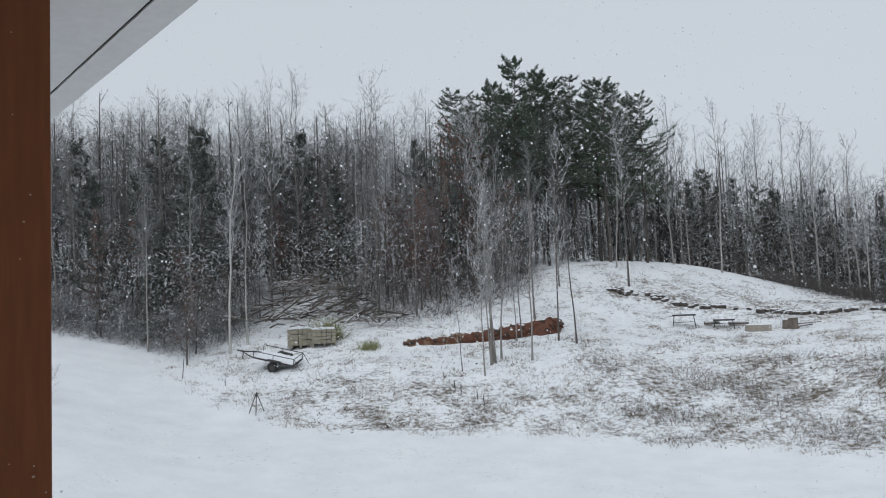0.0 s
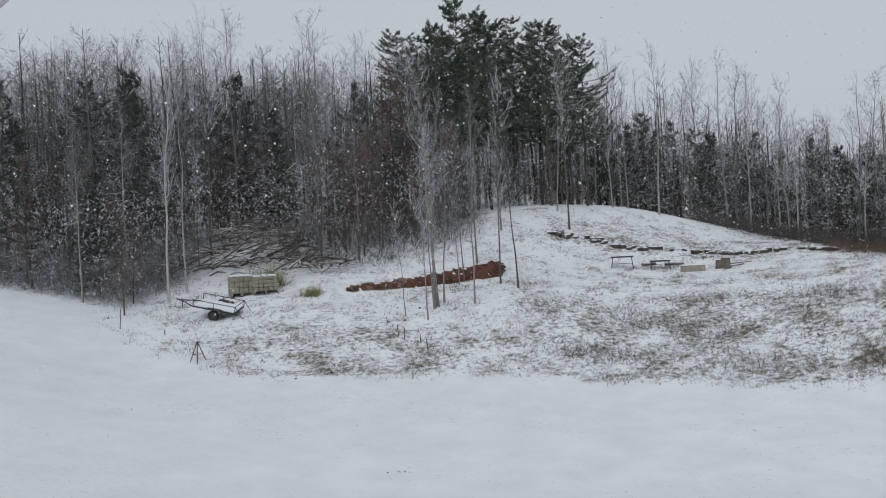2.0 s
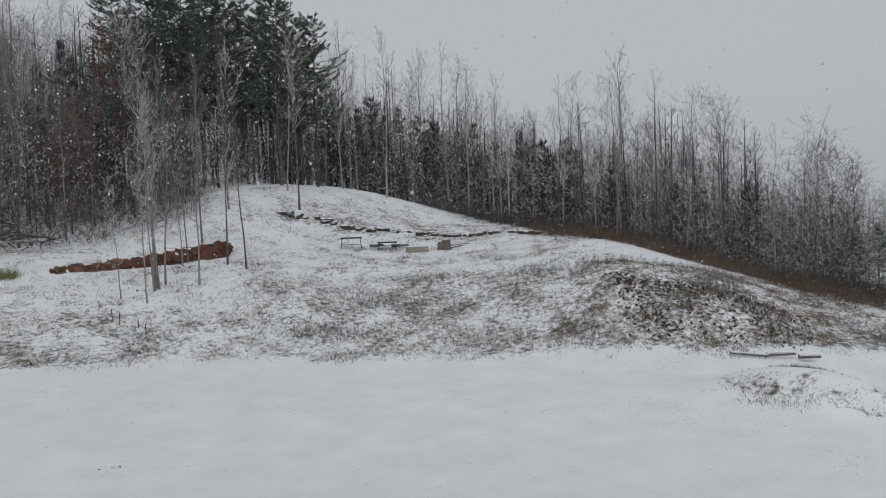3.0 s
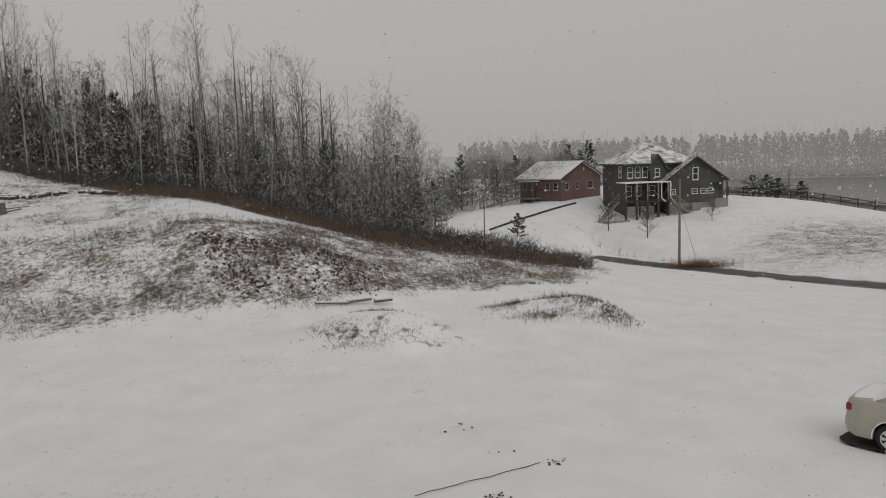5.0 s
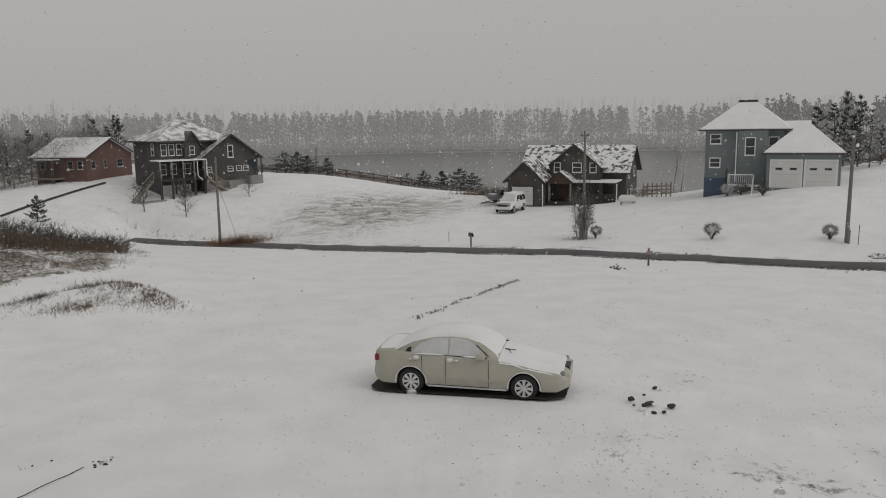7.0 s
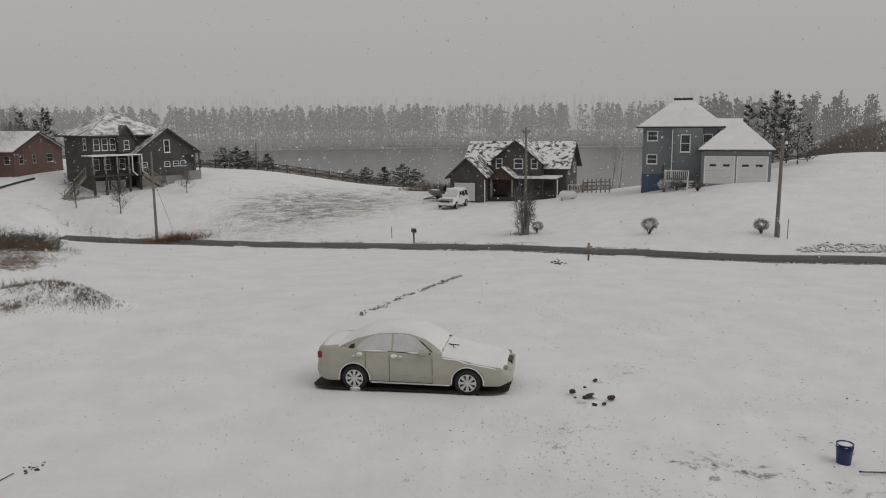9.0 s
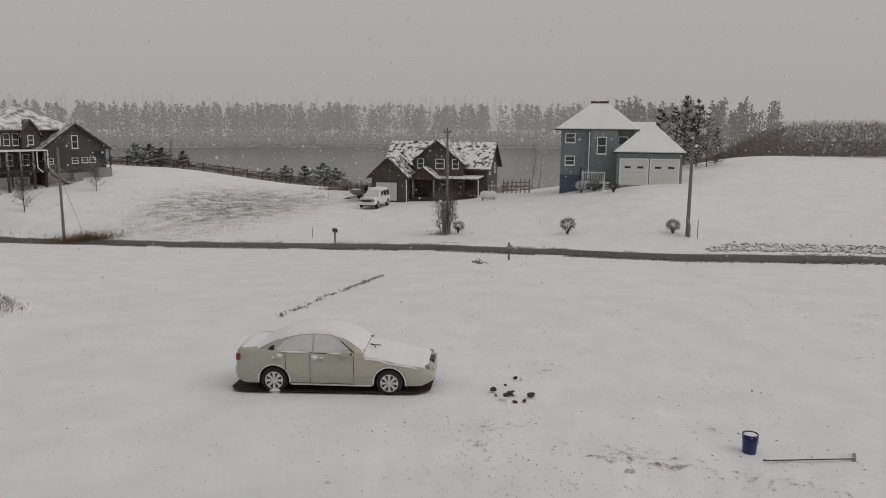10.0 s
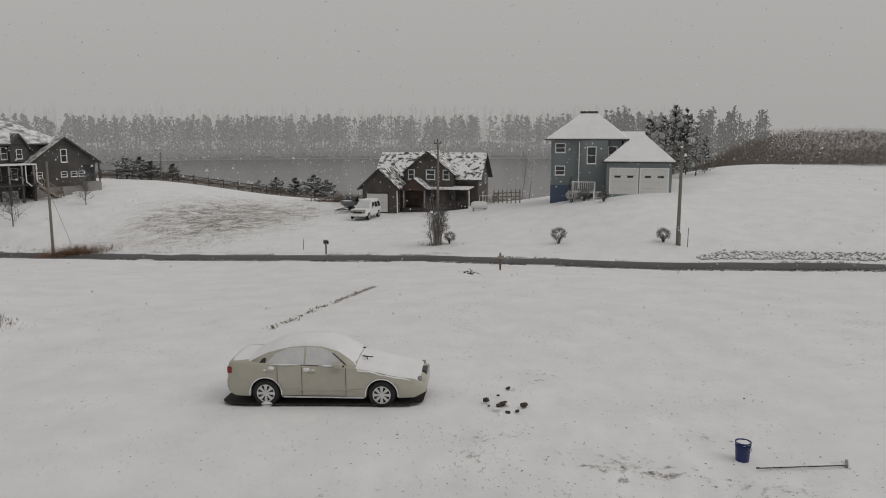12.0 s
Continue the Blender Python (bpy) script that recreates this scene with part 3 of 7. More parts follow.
def porch():
    # local x runs along the house, y outward
    m = pose(0, 0, 0, 0, 0, -46.5)
    zf, zs = 5.15, 7.82
    e = thing("house_porch", m, "raised porch of a house with white soffit and brown post", "porch", kind="structure")
    part("floor", boxes(*[(-9, 7, -1.9 + 0.145 * i, -1.76 + 0.145 * i, zf - 0.04, zf) for i in range(16)]), WOOD_BROWN, e)
    # unseen white layer, added to bounce light up onto the soffit
    part("bounce_snow", boxes((-9, 7, -1.6, 0.35, zf + 0.002, zf + 0.05)), SNOW, e, "unseen snow sheet on the boards, added to light the soffit")
    part("joist", boxes((-9, 7, 0.36, 0.42, zf - 0.29, zf - 0.045), (-9, 7, -1.9, -1.82, zf - 0.29, zf - 0.045)), WOOD_BROWN, e)
    part("wall", boxes((-9, 7, -2.1, -1.92, 0.2, zs - 0.02)), VINYL, e)
    slats = bmesh.new()
    for i in range(8):
        box(slats, -9, 7, -1.9 + 0.34375 * i, -1.5575 + 0.34375 * i, zs, zs + 0.02)
    part("soffit", slats, VINYL, e)
    part("gap", boxes((-9, 7, 0.850, 0.858, zs + 0.004, zs + 0.02)), GAP, e)
    part("fascia", boxes((-9, 7, 0.858, 0.985, zs - 0.004, zs + 0.16)), VINYL, e)
    part("roof", boxes((-9, 7, -2.1, 0.975, zs + 0.165, zs + 0.24)), SNOW, e)
    bm = bmesh.new()
    # post: its outward face towards the yard
    px = -2.749 - 0.30
    box(bm, px, px + 0.30, 0.232, 0.532, 0.5, zs - 0.013, None, 0.006)
    post = part("post", bm, WOOD_BROWN, e, "brown stained wooden post with small chips")
    rng = random.Random(3)
    chips = bmesh.new()
    for i in range(22):
        z = rng.uniform(5.6, 7.7)
        if rng.random() < 0.6:
            y = rng.uniform(0.25, 0.51)
            s = rng.uniform(0.002, 0.006)
            box(chips, px + 0.299, px + 0.3025, y, y + s * 1.4, z, z + s)
        else:
            x = rng.uniform(px + 0.02, px + 0.28)
            s = rng.uniform(0.002, 0.006)
            box(chips, x, x + s * 1.4, 0.2295, 0.233, z, z + s)
    part("chip", chips, CHIP, post, "pale chips in the stain")


porch()

# ---------------- things on the hillside ----------------
STEEL = surface("dark_steel", (0.03, 0.03, 0.032), (0.08, 0.075, 0.07), 3.0, 0.6, 0.1, 40.0, metal=0.4)
RUBBER = surface("black_rubber", (0.012, 0.012, 0.013), (0.03, 0.03, 0.03), 5.0, 0.85, 0.2, 60.0)
STONE = dusted("pallet_stone", (0.16, 0.15, 0.11), (0.34, 0.31, 0.23), 0.5, 0.9, 3.0, patch=3.0, spread=0.05)
CRATE_WOOD = surface("weathered_wood", (0.17, 0.15, 0.12), (0.36, 0.32, 0.27), 2.0, 0.85, 0.3, 30.0, stretch=(1, 1, 0.2))
CLAY = surface("red_clay", (0.075, 0.030, 0.019), (0.17, 0.072, 0.042), 2.0, 0.9, 0.8, 16.0)
TAN_CLAY = surface("tan_clay", (0.12, 0.07, 0.04), (0.22, 0.135, 0.08), 2.0, 0.9, 0.8, 16.0)
DIRT = surface("dark_earth", (0.03, 0.022, 0.017), (0.09, 0.065, 0.05), 3.0, 0.95, 0.8, 20.0)
LOG = dusted("snowy_log", (0.07, 0.055, 0.045), (0.2, 0.17, 0.14), 0.35, 0.75, 3.0, patch=2.0, spread=0.15)


def lathe(bm, prof, seg=20, axis="Z", m=None):
    """Spin a profile of (radius, height) round an axis."""
    rings = []
    for r, h in prof:
        ring = []
        for k in range(seg):
            t = 2 * math.pi * k / seg
            v = Vector((r * math.cos(t), r * math.sin(t), h))
            if axis == "Y":
                v = Vector((v.x, v.z, v.y))
            ring.append(bm.verts.new(m @ v if m else v))
        rings.append(ring)
    for a, b in zip(rings, rings[1:]):
        for k in range(seg):
            bm.faces.new((a[k], a[(k + 1) % seg], b[(k + 1) % seg], b[k]))
    bm.faces.new(rings[0][::-1])
    bm.faces.new(rings[-1])
    bmesh.ops.recalc_face_normals(bm, faces=bm.faces)
    return bm


def metal_stand():
    p = put(-17.4, 37.5)
    e = thing("sawhorse_stand", pose(*p, 0, 0, 25), "dark metal tripod stand in the snowy yard", "stand")
    for a in (20, 150, 255):
        x, y = math.cos(radians(a)), math.sin(radians(a))
        part("leg", rods((Vector((x * 0.42, y * 0.42, -0.05)), Vector((x * 0.03, y * 0.03, 0.9)), 0.022), seg=6), STEEL, e)
    part("brace", rods(((0.25, 0.1, 0.38), (-0.22, 0.13, 0.36), 0.012), ((-0.22, 0.13, 0.36), (-0.07, -0.26, 0.36), 0.012), seg=5), STEEL, e)
    part("head", rods(((-0.12, 0, 0.9), (0.14, 0.02, 0.94), 0.02), ((0, 0, 0.82), (0, 0, 1.0), 0.03), seg=6), STEEL, e)


metal_stand()


def utility_trailer():
    p = put(-16.0, 44.2)
    e = thing("utility_trailer", pose(*p, 12, 13, -6), "small black utility trailer with snow on its tilted bed", "trailer")
    # x along the trailer, tongue to -x
    part("bed", boxes((-1.1, 1.25, -0.65, 0.65, 0.50, 0.56)), STEEL, e)
    bm = bmesh.new()
    box(bm, -1.05, 1.2, -0.62, 0.62, 0.562, 0.63, None, 0.02)
    part("snow", bm, SNOW, e, "layer of snow on the bed")
    for y in (-0.66, 0.66):
        part("side_rail", rods(((-1.1, y, 0.92), (1.25, y, 0.92), 0.022), ((-1.1, y, 0.5), (-1.1, y, 0.94), 0.022), ((0.05, y, 0.5), (0.05, y, 0.92), 0.018), ((1.25, y, 0.5), (1.25, y, 0.94), 0.022), ((-1.1, y, 0.55), (1.25, y, 0.55), 0.03), seg=6), STEEL, e)
        bm = bmesh.new()
        w = part("wheel", lathe(bm, [(0.1, -0.09), (0.28, -0.1), (0.31, -0.05), (0.31, 0.05), (0.28, 0.1), (0.1, 0.09)], 18, "Y", Matrix.Translation((0.15, y * 1.22, 0.28))), RUBBER, e)
        part("rim", lathe(bmesh.new(), [(0.02, -0.105), (0.15, -0.1), (0.15, 0.1), (0.02, 0.105)], 14, "Y", Matrix.Translation((0.15, y * 1.22, 0.28))), STEEL, w)
        part("fender", prism(bmesh.new(), [(-0.3, 0.55), (-0.22, 0.66), (0.52, 0.66), (0.6, 0.55), (0.57, 0.54), (0.5, 0.63), (-0.2, 0.63), (-0.27, 0.54)], y * 1.03 - (0.26 if y < 0 else 0), y * 1.03 + (0.26 if y > 0 else 0)), STEEL, e)
    part("tongue", rods(((-1.1, -0.6, 0.5), (-2.1, 0, 0.52), 0.035), ((-1.1, 0.6, 0.5), (-2.1, 0, 0.52), 0.035), ((-2.05, 0, 0.52), (-2.35, 0, 0.54), 0.04), ((-2.0, 0, 0.1), (-2.0, 0, 0.6), 0.03), seg=6), STEEL, e)
    part("tailgate", rods(((1.25, -0.66, 0.92), (1.7, -0.66, 0.35), 0.02), ((1.25, 0.66, 0.92), (1.7, 0.66, 0.35), 0.02), ((1.7, -0.66, 0.35), (1.7, 0.66, 0.35), 0.02), ((1.25, -0.66, 0.92), (1.25, 0.66, 0.92), 0.02), seg=6), STEEL, e)


utility_trailer()


def stone_pallet(az, d, w, h, rows, label):
    p = put(az, d)
    e = thing("stone_pallet", pose(*p, 0, 0, -az + 8), label, "pallet", "pallets of stone")
    for x in (-w / 2 + 0.06, 0, w / 2 - 0.06):
        part("runner", boxes((x - 0.05, x + 0.05, -0.55, 0.55, -0.05, 0.1)), CRATE_WOOD, e)
    part("deck_board", boxes(*[(-w / 2, w / 2, -0.55 + 0.16 * i, -0.43 + 0.16 * i, 0.102, 0.125) for i in range(7)]), CRATE_WOOD, e)
    rng = random.Random(int(az * 10) + 77)
    n = 5
    for r in range(rows):
        z0, z1 = 0.127 + h * r / rows, 0.127 + h * (r + 1) / rows - 0.015
        for i in range(n):
            for y in (-0.52, 0.02):
                bm = bmesh.new()
                x = -w / 2 + w * i / n
                j = rng.uniform(-0.03, 0.03)
                box(bm, x + 0.012, x + w / n - 0.012, y + j, y + 0.5 + j, z0, z1 - rng.uniform(0, 0.02), None, 0.012)
                part("stone", bm, STONE, e)
    bm = bmesh.new()
    for i in range(n):
        x = -w / 2 + w * i / n + rng.uniform(-0.05, 0.1)
        box(bm, x, x + w / n * rng.uniform(0.6, 1.1), -0.5, 0.45, 0.127 + h - 0.012, 0.127 + h + rng.uniform(0.05, 0.1), None, 0.02)
    part("snow", bm, SNOW, e, "snow lying on the stones")


stone_pallet(-14.25, 47.6, 1.32, 1.0, 3, "pallet of tan cut stone under snow at the wood")
stone_pallet(-12.55, 47.4, 1.45, 0.85, 4, "pallet of tan cut stone with snow in clumps")


def lumpy(bm, m, rng, rough=0.2, sub=2):
    r = bmesh.ops.create_icosphere(bm, subdivisions=sub, radius=1.0)
    o = Vector((rng.uniform(0, 99), rng.uniform(0, 99), 0))
    for v in r["verts"]:
        v.co = m @ (v.co * (1 + rough * noise.noise(v.co * 1.6 + o)))
    return bm


def clay_ridge():
    """A long low heap of dug clay across the slope, with lumps of earth along its top."""
    rng = random.Random(8)
    a, b = at(-6.6, 46.5), at(5.0, 48.3)
    mx, my = (a[0] + b[0]) / 2, (a[1] + b[1]) / 2
    e = thing("clay_heap", pose(mx, my, 0), "long heap of freshly dug red clay with snow on top", "earth heap")
    n = 46
    prof = ((-1.1, -0.25), (-0.85, 0.05), (-0.45, 0.5), (0.0, 0.8), (0.4, 0.7), (0.9, -0.2))
    verts, cols = [], []
    for i in range(n + 1):
        u = i / n
        x, y = a[0] + (b[0] - a[0]) * u, a[1] + (b[1] - a[1]) * u
        s = (0.28 + 0.72 * u + 0.16 * noise.noise((u * 13, 5, 0))) * (1 if 0 < i < n else 0.2)
        for k, (dy, dz) in enumerate(prof):
            j = noise.noise((u * 30, k * 1.7, 0)) * 0.24
            yy = y + dy * s + j * 0.5
            verts.append((x - mx, yy - my, gz(x, yy) + (dz * s if dz > 0 else dz) + j * 0.8 * (dz > 0)))
    def strip(name, k0, k1, i0, i1, mat, label=""):
        w = k1 - k0 + 1
        vs = [verts[i * 6 + k] for i in range(i0, i1 + 1) for k in range(k0, k1 + 1)]
        fs = [(i * w + k, (i + 1) * w + k, (i + 1) * w + k + 1, i * w + k + 1) for i in range(i1 - i0) for k in range(k1 - k0)]
        mesh_ob(name, vs, fs, mat, e, label)
    strip("clay", 0, 3, 17, n, CLAY)
    strip("dry_clay", 0, 3, 0, 17, TAN_CLAY, "paler tan end of the heap")
    strip("snowy_back", 3, 5, 0, n, dusted("snowy_clay", (0.08, 0.04, 0.025), (0.2, 0.1, 0.06), 0.3, 0.7, patch=2.0), "back of the heap with snow in its hollows")
    for i in range(260):
        u = rng.random() ** 0.8
        x, y = a[0] + (b[0] - a[0]) * u, a[1] + (b[1] - a[1]) * u + rng.uniform(-0.9, 0.3) * (0.3 + 0.8 * u)
        s = rng.uniform(0.04, 0.15)
        top = gz(x, y) + rng.uniform(0.3, 0.75) * (0.3 + 0.8 * u) * (1 - abs(y - (a[1] + (b[1] - a[1]) * u)) * 0.7)
        part("clod", lumpy(bmesh.new(), Matrix.LocRotScale((x - mx, y - my, top), Euler((rng.random(), rng.random(), 0)), Vector((s * 1.5, s, s * 0.8))), rng, 0.5, 1), DIRT if rng.random() < 0.45 else SNOW if rng.random() < 0.08 else CLAY, e)


clay_ridge()


def work_table(az, d, w, h, label, name="work_table", twist=0.0):
    e = thing(name, pose(*put(az, d), 0, 0, -az + twist), label, "table")
    part("tabletop", boxes((-w / 2, w / 2, -0.35, 0.35, h - 0.09, h)), STEEL, e)
    bm = bmesh.new()
    box(bm, -w / 2 + 0.06, w / 2 - 0.06, -0.1, 0.33, h + 0.002, h + 0.02, None, 0.008)
    part("snow", bm, SNOW, e)
    for x in (-1, 1):
        for y in (-0.28, 0.28):
            part("leg", rods(((x * (w / 2 - 0.02), y, -0.08), (x * (w / 2 - 0.14), y, h - 0.04), 0.025), seg=6), STEEL, e)
    part("rail", rods(((-w / 2 + 0.07, -0.28, 0.3), (w / 2 - 0.07, -0.28, 0.3), 0.018), seg=5), STEEL, e)


work_table(13.65, 51.5, 1.45, 0.78, "wooden work table with thin legs on snow")
work_table(16.3, 52.0, 1.3, 0.55, "low wooden bench table with thin legs on snow", "low_table")


def bench_row():
    """The rough line of timber, box and log along the terrace."""
    rng = random.Random(4)
    e = thing("planter_box", pose(*put(18.5, 51.6), 0, 0, -18), "rough wooden planter box filled with snow", "planter")
    part("side", boxes((-0.75, 0.75, -0.4, -0.36, -0.1, 0.32), (-0.75, 0.75, 0.36, 0.4, -0.1, 0.32)), CRATE_WOOD, e)
    part("end", boxes((-0.75, -0.71, -0.358, 0.358, -0.1, 0.32), (0.71, 0.75, -0.358, 0.358, -0.1, 0.32)), CRATE_WOOD, e)
    bm = bmesh.new()
    box(bm, -0.7, 0.7, -0.35, 0.35, 0.0, 0.36, None, 0.03)
    part("snow", bm, SNOW, e)
    for az0, az1, d, r in ((15.0, 16.0, 52.3, 0.13), (16.6, 17.9, 52.6, 0.12), (20.6, 22.4, 52.4, 0.05), (21.0, 21.9, 51.8, 0.07)):
        a, b = put(az0, d, 0.16), put(az1, d + 0.2, 0.2)
        tagged(part("log", rods((a, b, r, r * 0.8), seg=9), LOG), "cut log with snow lying on the terrace", "log", "logs on the terrace")
    for i, (az, s) in enumerate(((20.3, 0.3), (20.7, 0.36))):
        p = put(az, 52.0, s * 0.4)
        tagged(part("tree_stump", lathe(bmesh.new(), [(s * 1.1, -0.3), (s * 0.85, 0.1), (s * 0.8, s * 1.4)], 10, "Z", Matrix.Translation(p)), LOG), "short snowy stump on the terrace", "stump", "stumps")


bench_row()


def rubble_row():
    """The broken line of dark stones and clods that edges the terrace."""
    rng = random.Random(21)
    e = thing("stone_edging", pose(0, 0, 0), "low broken row of dark stones under snow", "stones")
    mat = dusted("dark_stone", (0.03, 0.026, 0.022), (0.11, 0.09, 0.075), 0.45, 0.85, patch=2.5)
    for i in range(120):
        az = rng.uniform(8.6, 27.5)
        if rng.random() < 0.25 + 0.3 * math.sin(az * 2.1):
            continue
        d = 56.2 + rng.gauss(0, 0.2) + 0.3 * math.sin(az * 0.8)
        s = rng.uniform(0.12, 0.3)
        part("stone", lumpy(bmesh.new(), Matrix.LocRotScale(put(az, d, s * 0.35), Euler((0, 0, rng.random() * 3)), Vector((s * 1.5, s, s * 0.85))), rng, 0.5, 1), mat, e)


rubble_row()


def log_on_mound():
    a, b = put(40.8, 32.0, 0.16), put(46.5, 33.0, 0.22)
    e = tagged(part("fallen_log", rods((a, a.lerp(b, 0.42) - Vector((0, 0, 0.03)), 0.06, 0.065), (a.lerp(b, 0.38) + Vector((0.1, 0, 0.0)), a.lerp(b, 0.72) + Vector((0.1, 0.1, 0.08)), 0.085, 0.075), (a.lerp(b, 0.76), b + Vector((0, 0, 0.06)), 0.10, 0.09), seg=10), LOG), "long snow-topped log lying behind the earth mound", "log")


log_on_mound()


def brush_pile():
    """Felled branches heaped at the edge of the wood."""
    rng = random.Random(12)
    e = thing("brush_pile", pose(*put(-13.5, 53.0)), "heap of felled grey branches with snow", "brush pile")
    for i in range(190):
        s = Sticks()
        x, y = 0.5 + rng.gauss(0, 2.3), rng.gauss(0, 1.6)
        top = max(0.1, 3.1 * math.exp(-(x / 3.2) ** 2) * rng.random() + 0.1)
        a = rng.gauss(0.2, 0.6)
        ln = rng.uniform(0.8, 2.7)
        q = Vector((math.cos(a), math.sin(a) * 0.6, rng.gauss(0.05, 0.22)))
        c = Vector((x, y, top + 0.12 * y))
        pts = [c - q * ln / 2, c + Vector((0, 0, 0.1)), c + q * ln / 2 + Vector((0, 0, rng.uniform(-0.2, 0.3)))]
        r = rng.uniform(0.02, 0.075)
        s.tube(pts, [r, r * 0.85, r * 0.4], 5)
        for k in range(5):
            p = pts[1].lerp(pts[2], rng.random())
            s.blade(p, p + (q + rnd_dir(rng) * 0.8) * rng.uniform(0.4, 0.9), 0.014, rnd_dir(rng))
        me = s.mesh("branch", LOG if i % 2 else BARK_DARK)
        o = new("branch", me)
        o.parent = e
    for az, d, ln, ang in ((-10.9, 53.5, 3.6, 60), (-15.4, 54, 3.0, -38)):
        s = Sticks()
        p = put(az, d, 0.6)
        q = Vector((math.cos(radians(ang)) * math.cos(radians(10)), 0.2, math.sin(radians(abs(ang)))))
        s.tube([p, p + q * ln * 0.5 + Vector((0.1, 0, 0)), p + q * ln], [0.1, 0.08, 0.03], 6)
        o = new("dead_tree", s.mesh("dead_tree", LOG))
        tagged(o, "pale leaning dead trunk with snow", "dead tree", "leaning trunks")


brush_pile()


def bare_soil():
    """Dark clods and washed-out soil where the bank has slipped."""
    rng = random.Random(71)
    bm_v, bm_f = [], []
    base = bmesh.new()
    bmesh.ops.create_icosphere(base, subdivisions=1, radius=1.0)
    bv, bf = [v.co.copy() for v in base.verts], [[v.index for v in f.verts] for f in base.faces]
    base.free()
    for i in range(800):
        k = rng.random()
        if k < 0.16:
            u = rng.random()
            az, d = 32.7 + 4.2 * u + rng.gauss(0, 0.5), 38.5 - 5.0 * u + rng.gauss(0, 0.4)
        elif k < 0.75:
            az = rng.uniform(33, 46)
            d = 37.4 - rng.random() ** 1.5 * 4.2 + 0.15 * max(0, az - 41)
        else:
            az, d = rng.uniform(-16, 32), rng.uniform(34, 44)
        x, y = at(az, d)
        s = rng.uniform(0.02, 0.07) * (0.7 if k >= 0.75 else 1)
        m = Matrix.LocRotScale((x, y, gz(x, y) + s * 0.3 + 0.02), Euler((rng.random(), rng.random(), rng.random() * 6)), Vector((s * 1.6, s, s * 0.7)))
        o = Vector((i * 2.3, 0, 0))
        n = len(bm_v)
        bm_v += [m @ (v * (1 + 0.6 * noise.noise(v * 1.5 + o))) for v in bv]
        bm_f += [tuple(n + q for q in f) for f in bf]
    tagged(mesh_ob("bare_soil", bm_v, bm_f, DIRT), "dark clods of slipped soil on the bank", "soil", kind="stuff")


bare_soil()


# ---------------- houses ----------------
def siding(name, a, b, course=0.18, bump=0.6, vertical=False):
    """Painted boards: courses at real size with relief."""
    mat = surface(name, a, b, 0.7, 0.75, 0.2, 14.0)
    n, l, p = nodes(mat)
    co = n.new("ShaderNodeTexCoord")
    wav = n.new("ShaderNodeTexWave")
    wav.wave_type, wav.wave_profile, wav.bands_direction = "BANDS", "SAW", "X" if vertical else "Z"
    wav.inputs["Scale"].default_value = 0.314 / course
    l.new(co.outputs["Object"], wav.inputs["Vector"])
    bp = n.new("ShaderNodeBump")
    bp.inputs["Strength"].default_value, bp.inputs["Distance"].default_value = bump, 0.02
    l.new(wav.outputs[0], bp.inputs["Height"])
    l.new(bp.outputs[0], p.inputs["Normal"])
    return mat


BLUE_SIDING = siding("grey_blue_siding", (0.165, 0.195, 0.20), (0.205, 0.232, 0.236))
BLUE_PANEL = surface("blue_panel", (0.045, 0.07, 0.115), (0.075, 0.105, 0.16), 2.0, 0.6, 0.3, 10.0)
BROWN_SIDING = siding("dark_brown_log_siding", (0.05, 0.044, 0.040), (0.13, 0.115, 0.105), 0.24, 1.0)
DARK_SIDING = siding("near_black_shingle_siding", (0.042, 0.039, 0.037), (0.105, 0.098, 0.092), 0.24, 1.0)
RED_SIDING = siding("red_brown_siding", (0.125, 0.075, 0.064), (0.19, 0.115, 0.10), 0.2)
ROOF_SNOW = surface("roof_snow", (0.72, 0.73, 0.74), (0.84, 0.845, 0.85), 0.8, 0.7, 0.3, 9.0)
ROOF_STREAKED = dusted("streaked_snow_roof", (0.06, 0.057, 0.055), (0.13, 0.125, 0.12), 0.66, 0.98, 2.5, patch=1.4, spread=0.26)
ROOF_PATCHY = dusted("snowy_shingle_roof", (0.045, 0.042, 0.04), (0.10, 0.095, 0.09), 0.66, 0.82, 2.5, patch=2.0, spread=0.34)
DARK_TRIM = surface("dark_trim", (0.03, 0.026, 0.024), (0.07, 0.06, 0.055), 2.0, 0.7)
FOUNDATION = surface("grey_foundation", (0.20, 0.195, 0.185), (0.34, 0.33, 0.32), 1.0, 0.9, 0.4, 12.0)
DOOR_WHITE = siding("garage_door_white", (0.60, 0.60, 0.58), (0.70, 0.70, 0.68), 0.55, 0.3)
GLASS = surface("window_glass", (0.03, 0.034, 0.038), (0.06, 0.065, 0.07), 0.5, 0.08, 0.0, 3.0)


def side_matrix(face, x, y, z):
    """Local frame on a wall: x along it, -y outward, z up."""
    turn = {"front": 0, "right": 90, "left": -90, "back": 180}[face]
    return pose(x, y, z, 0, 0, turn)


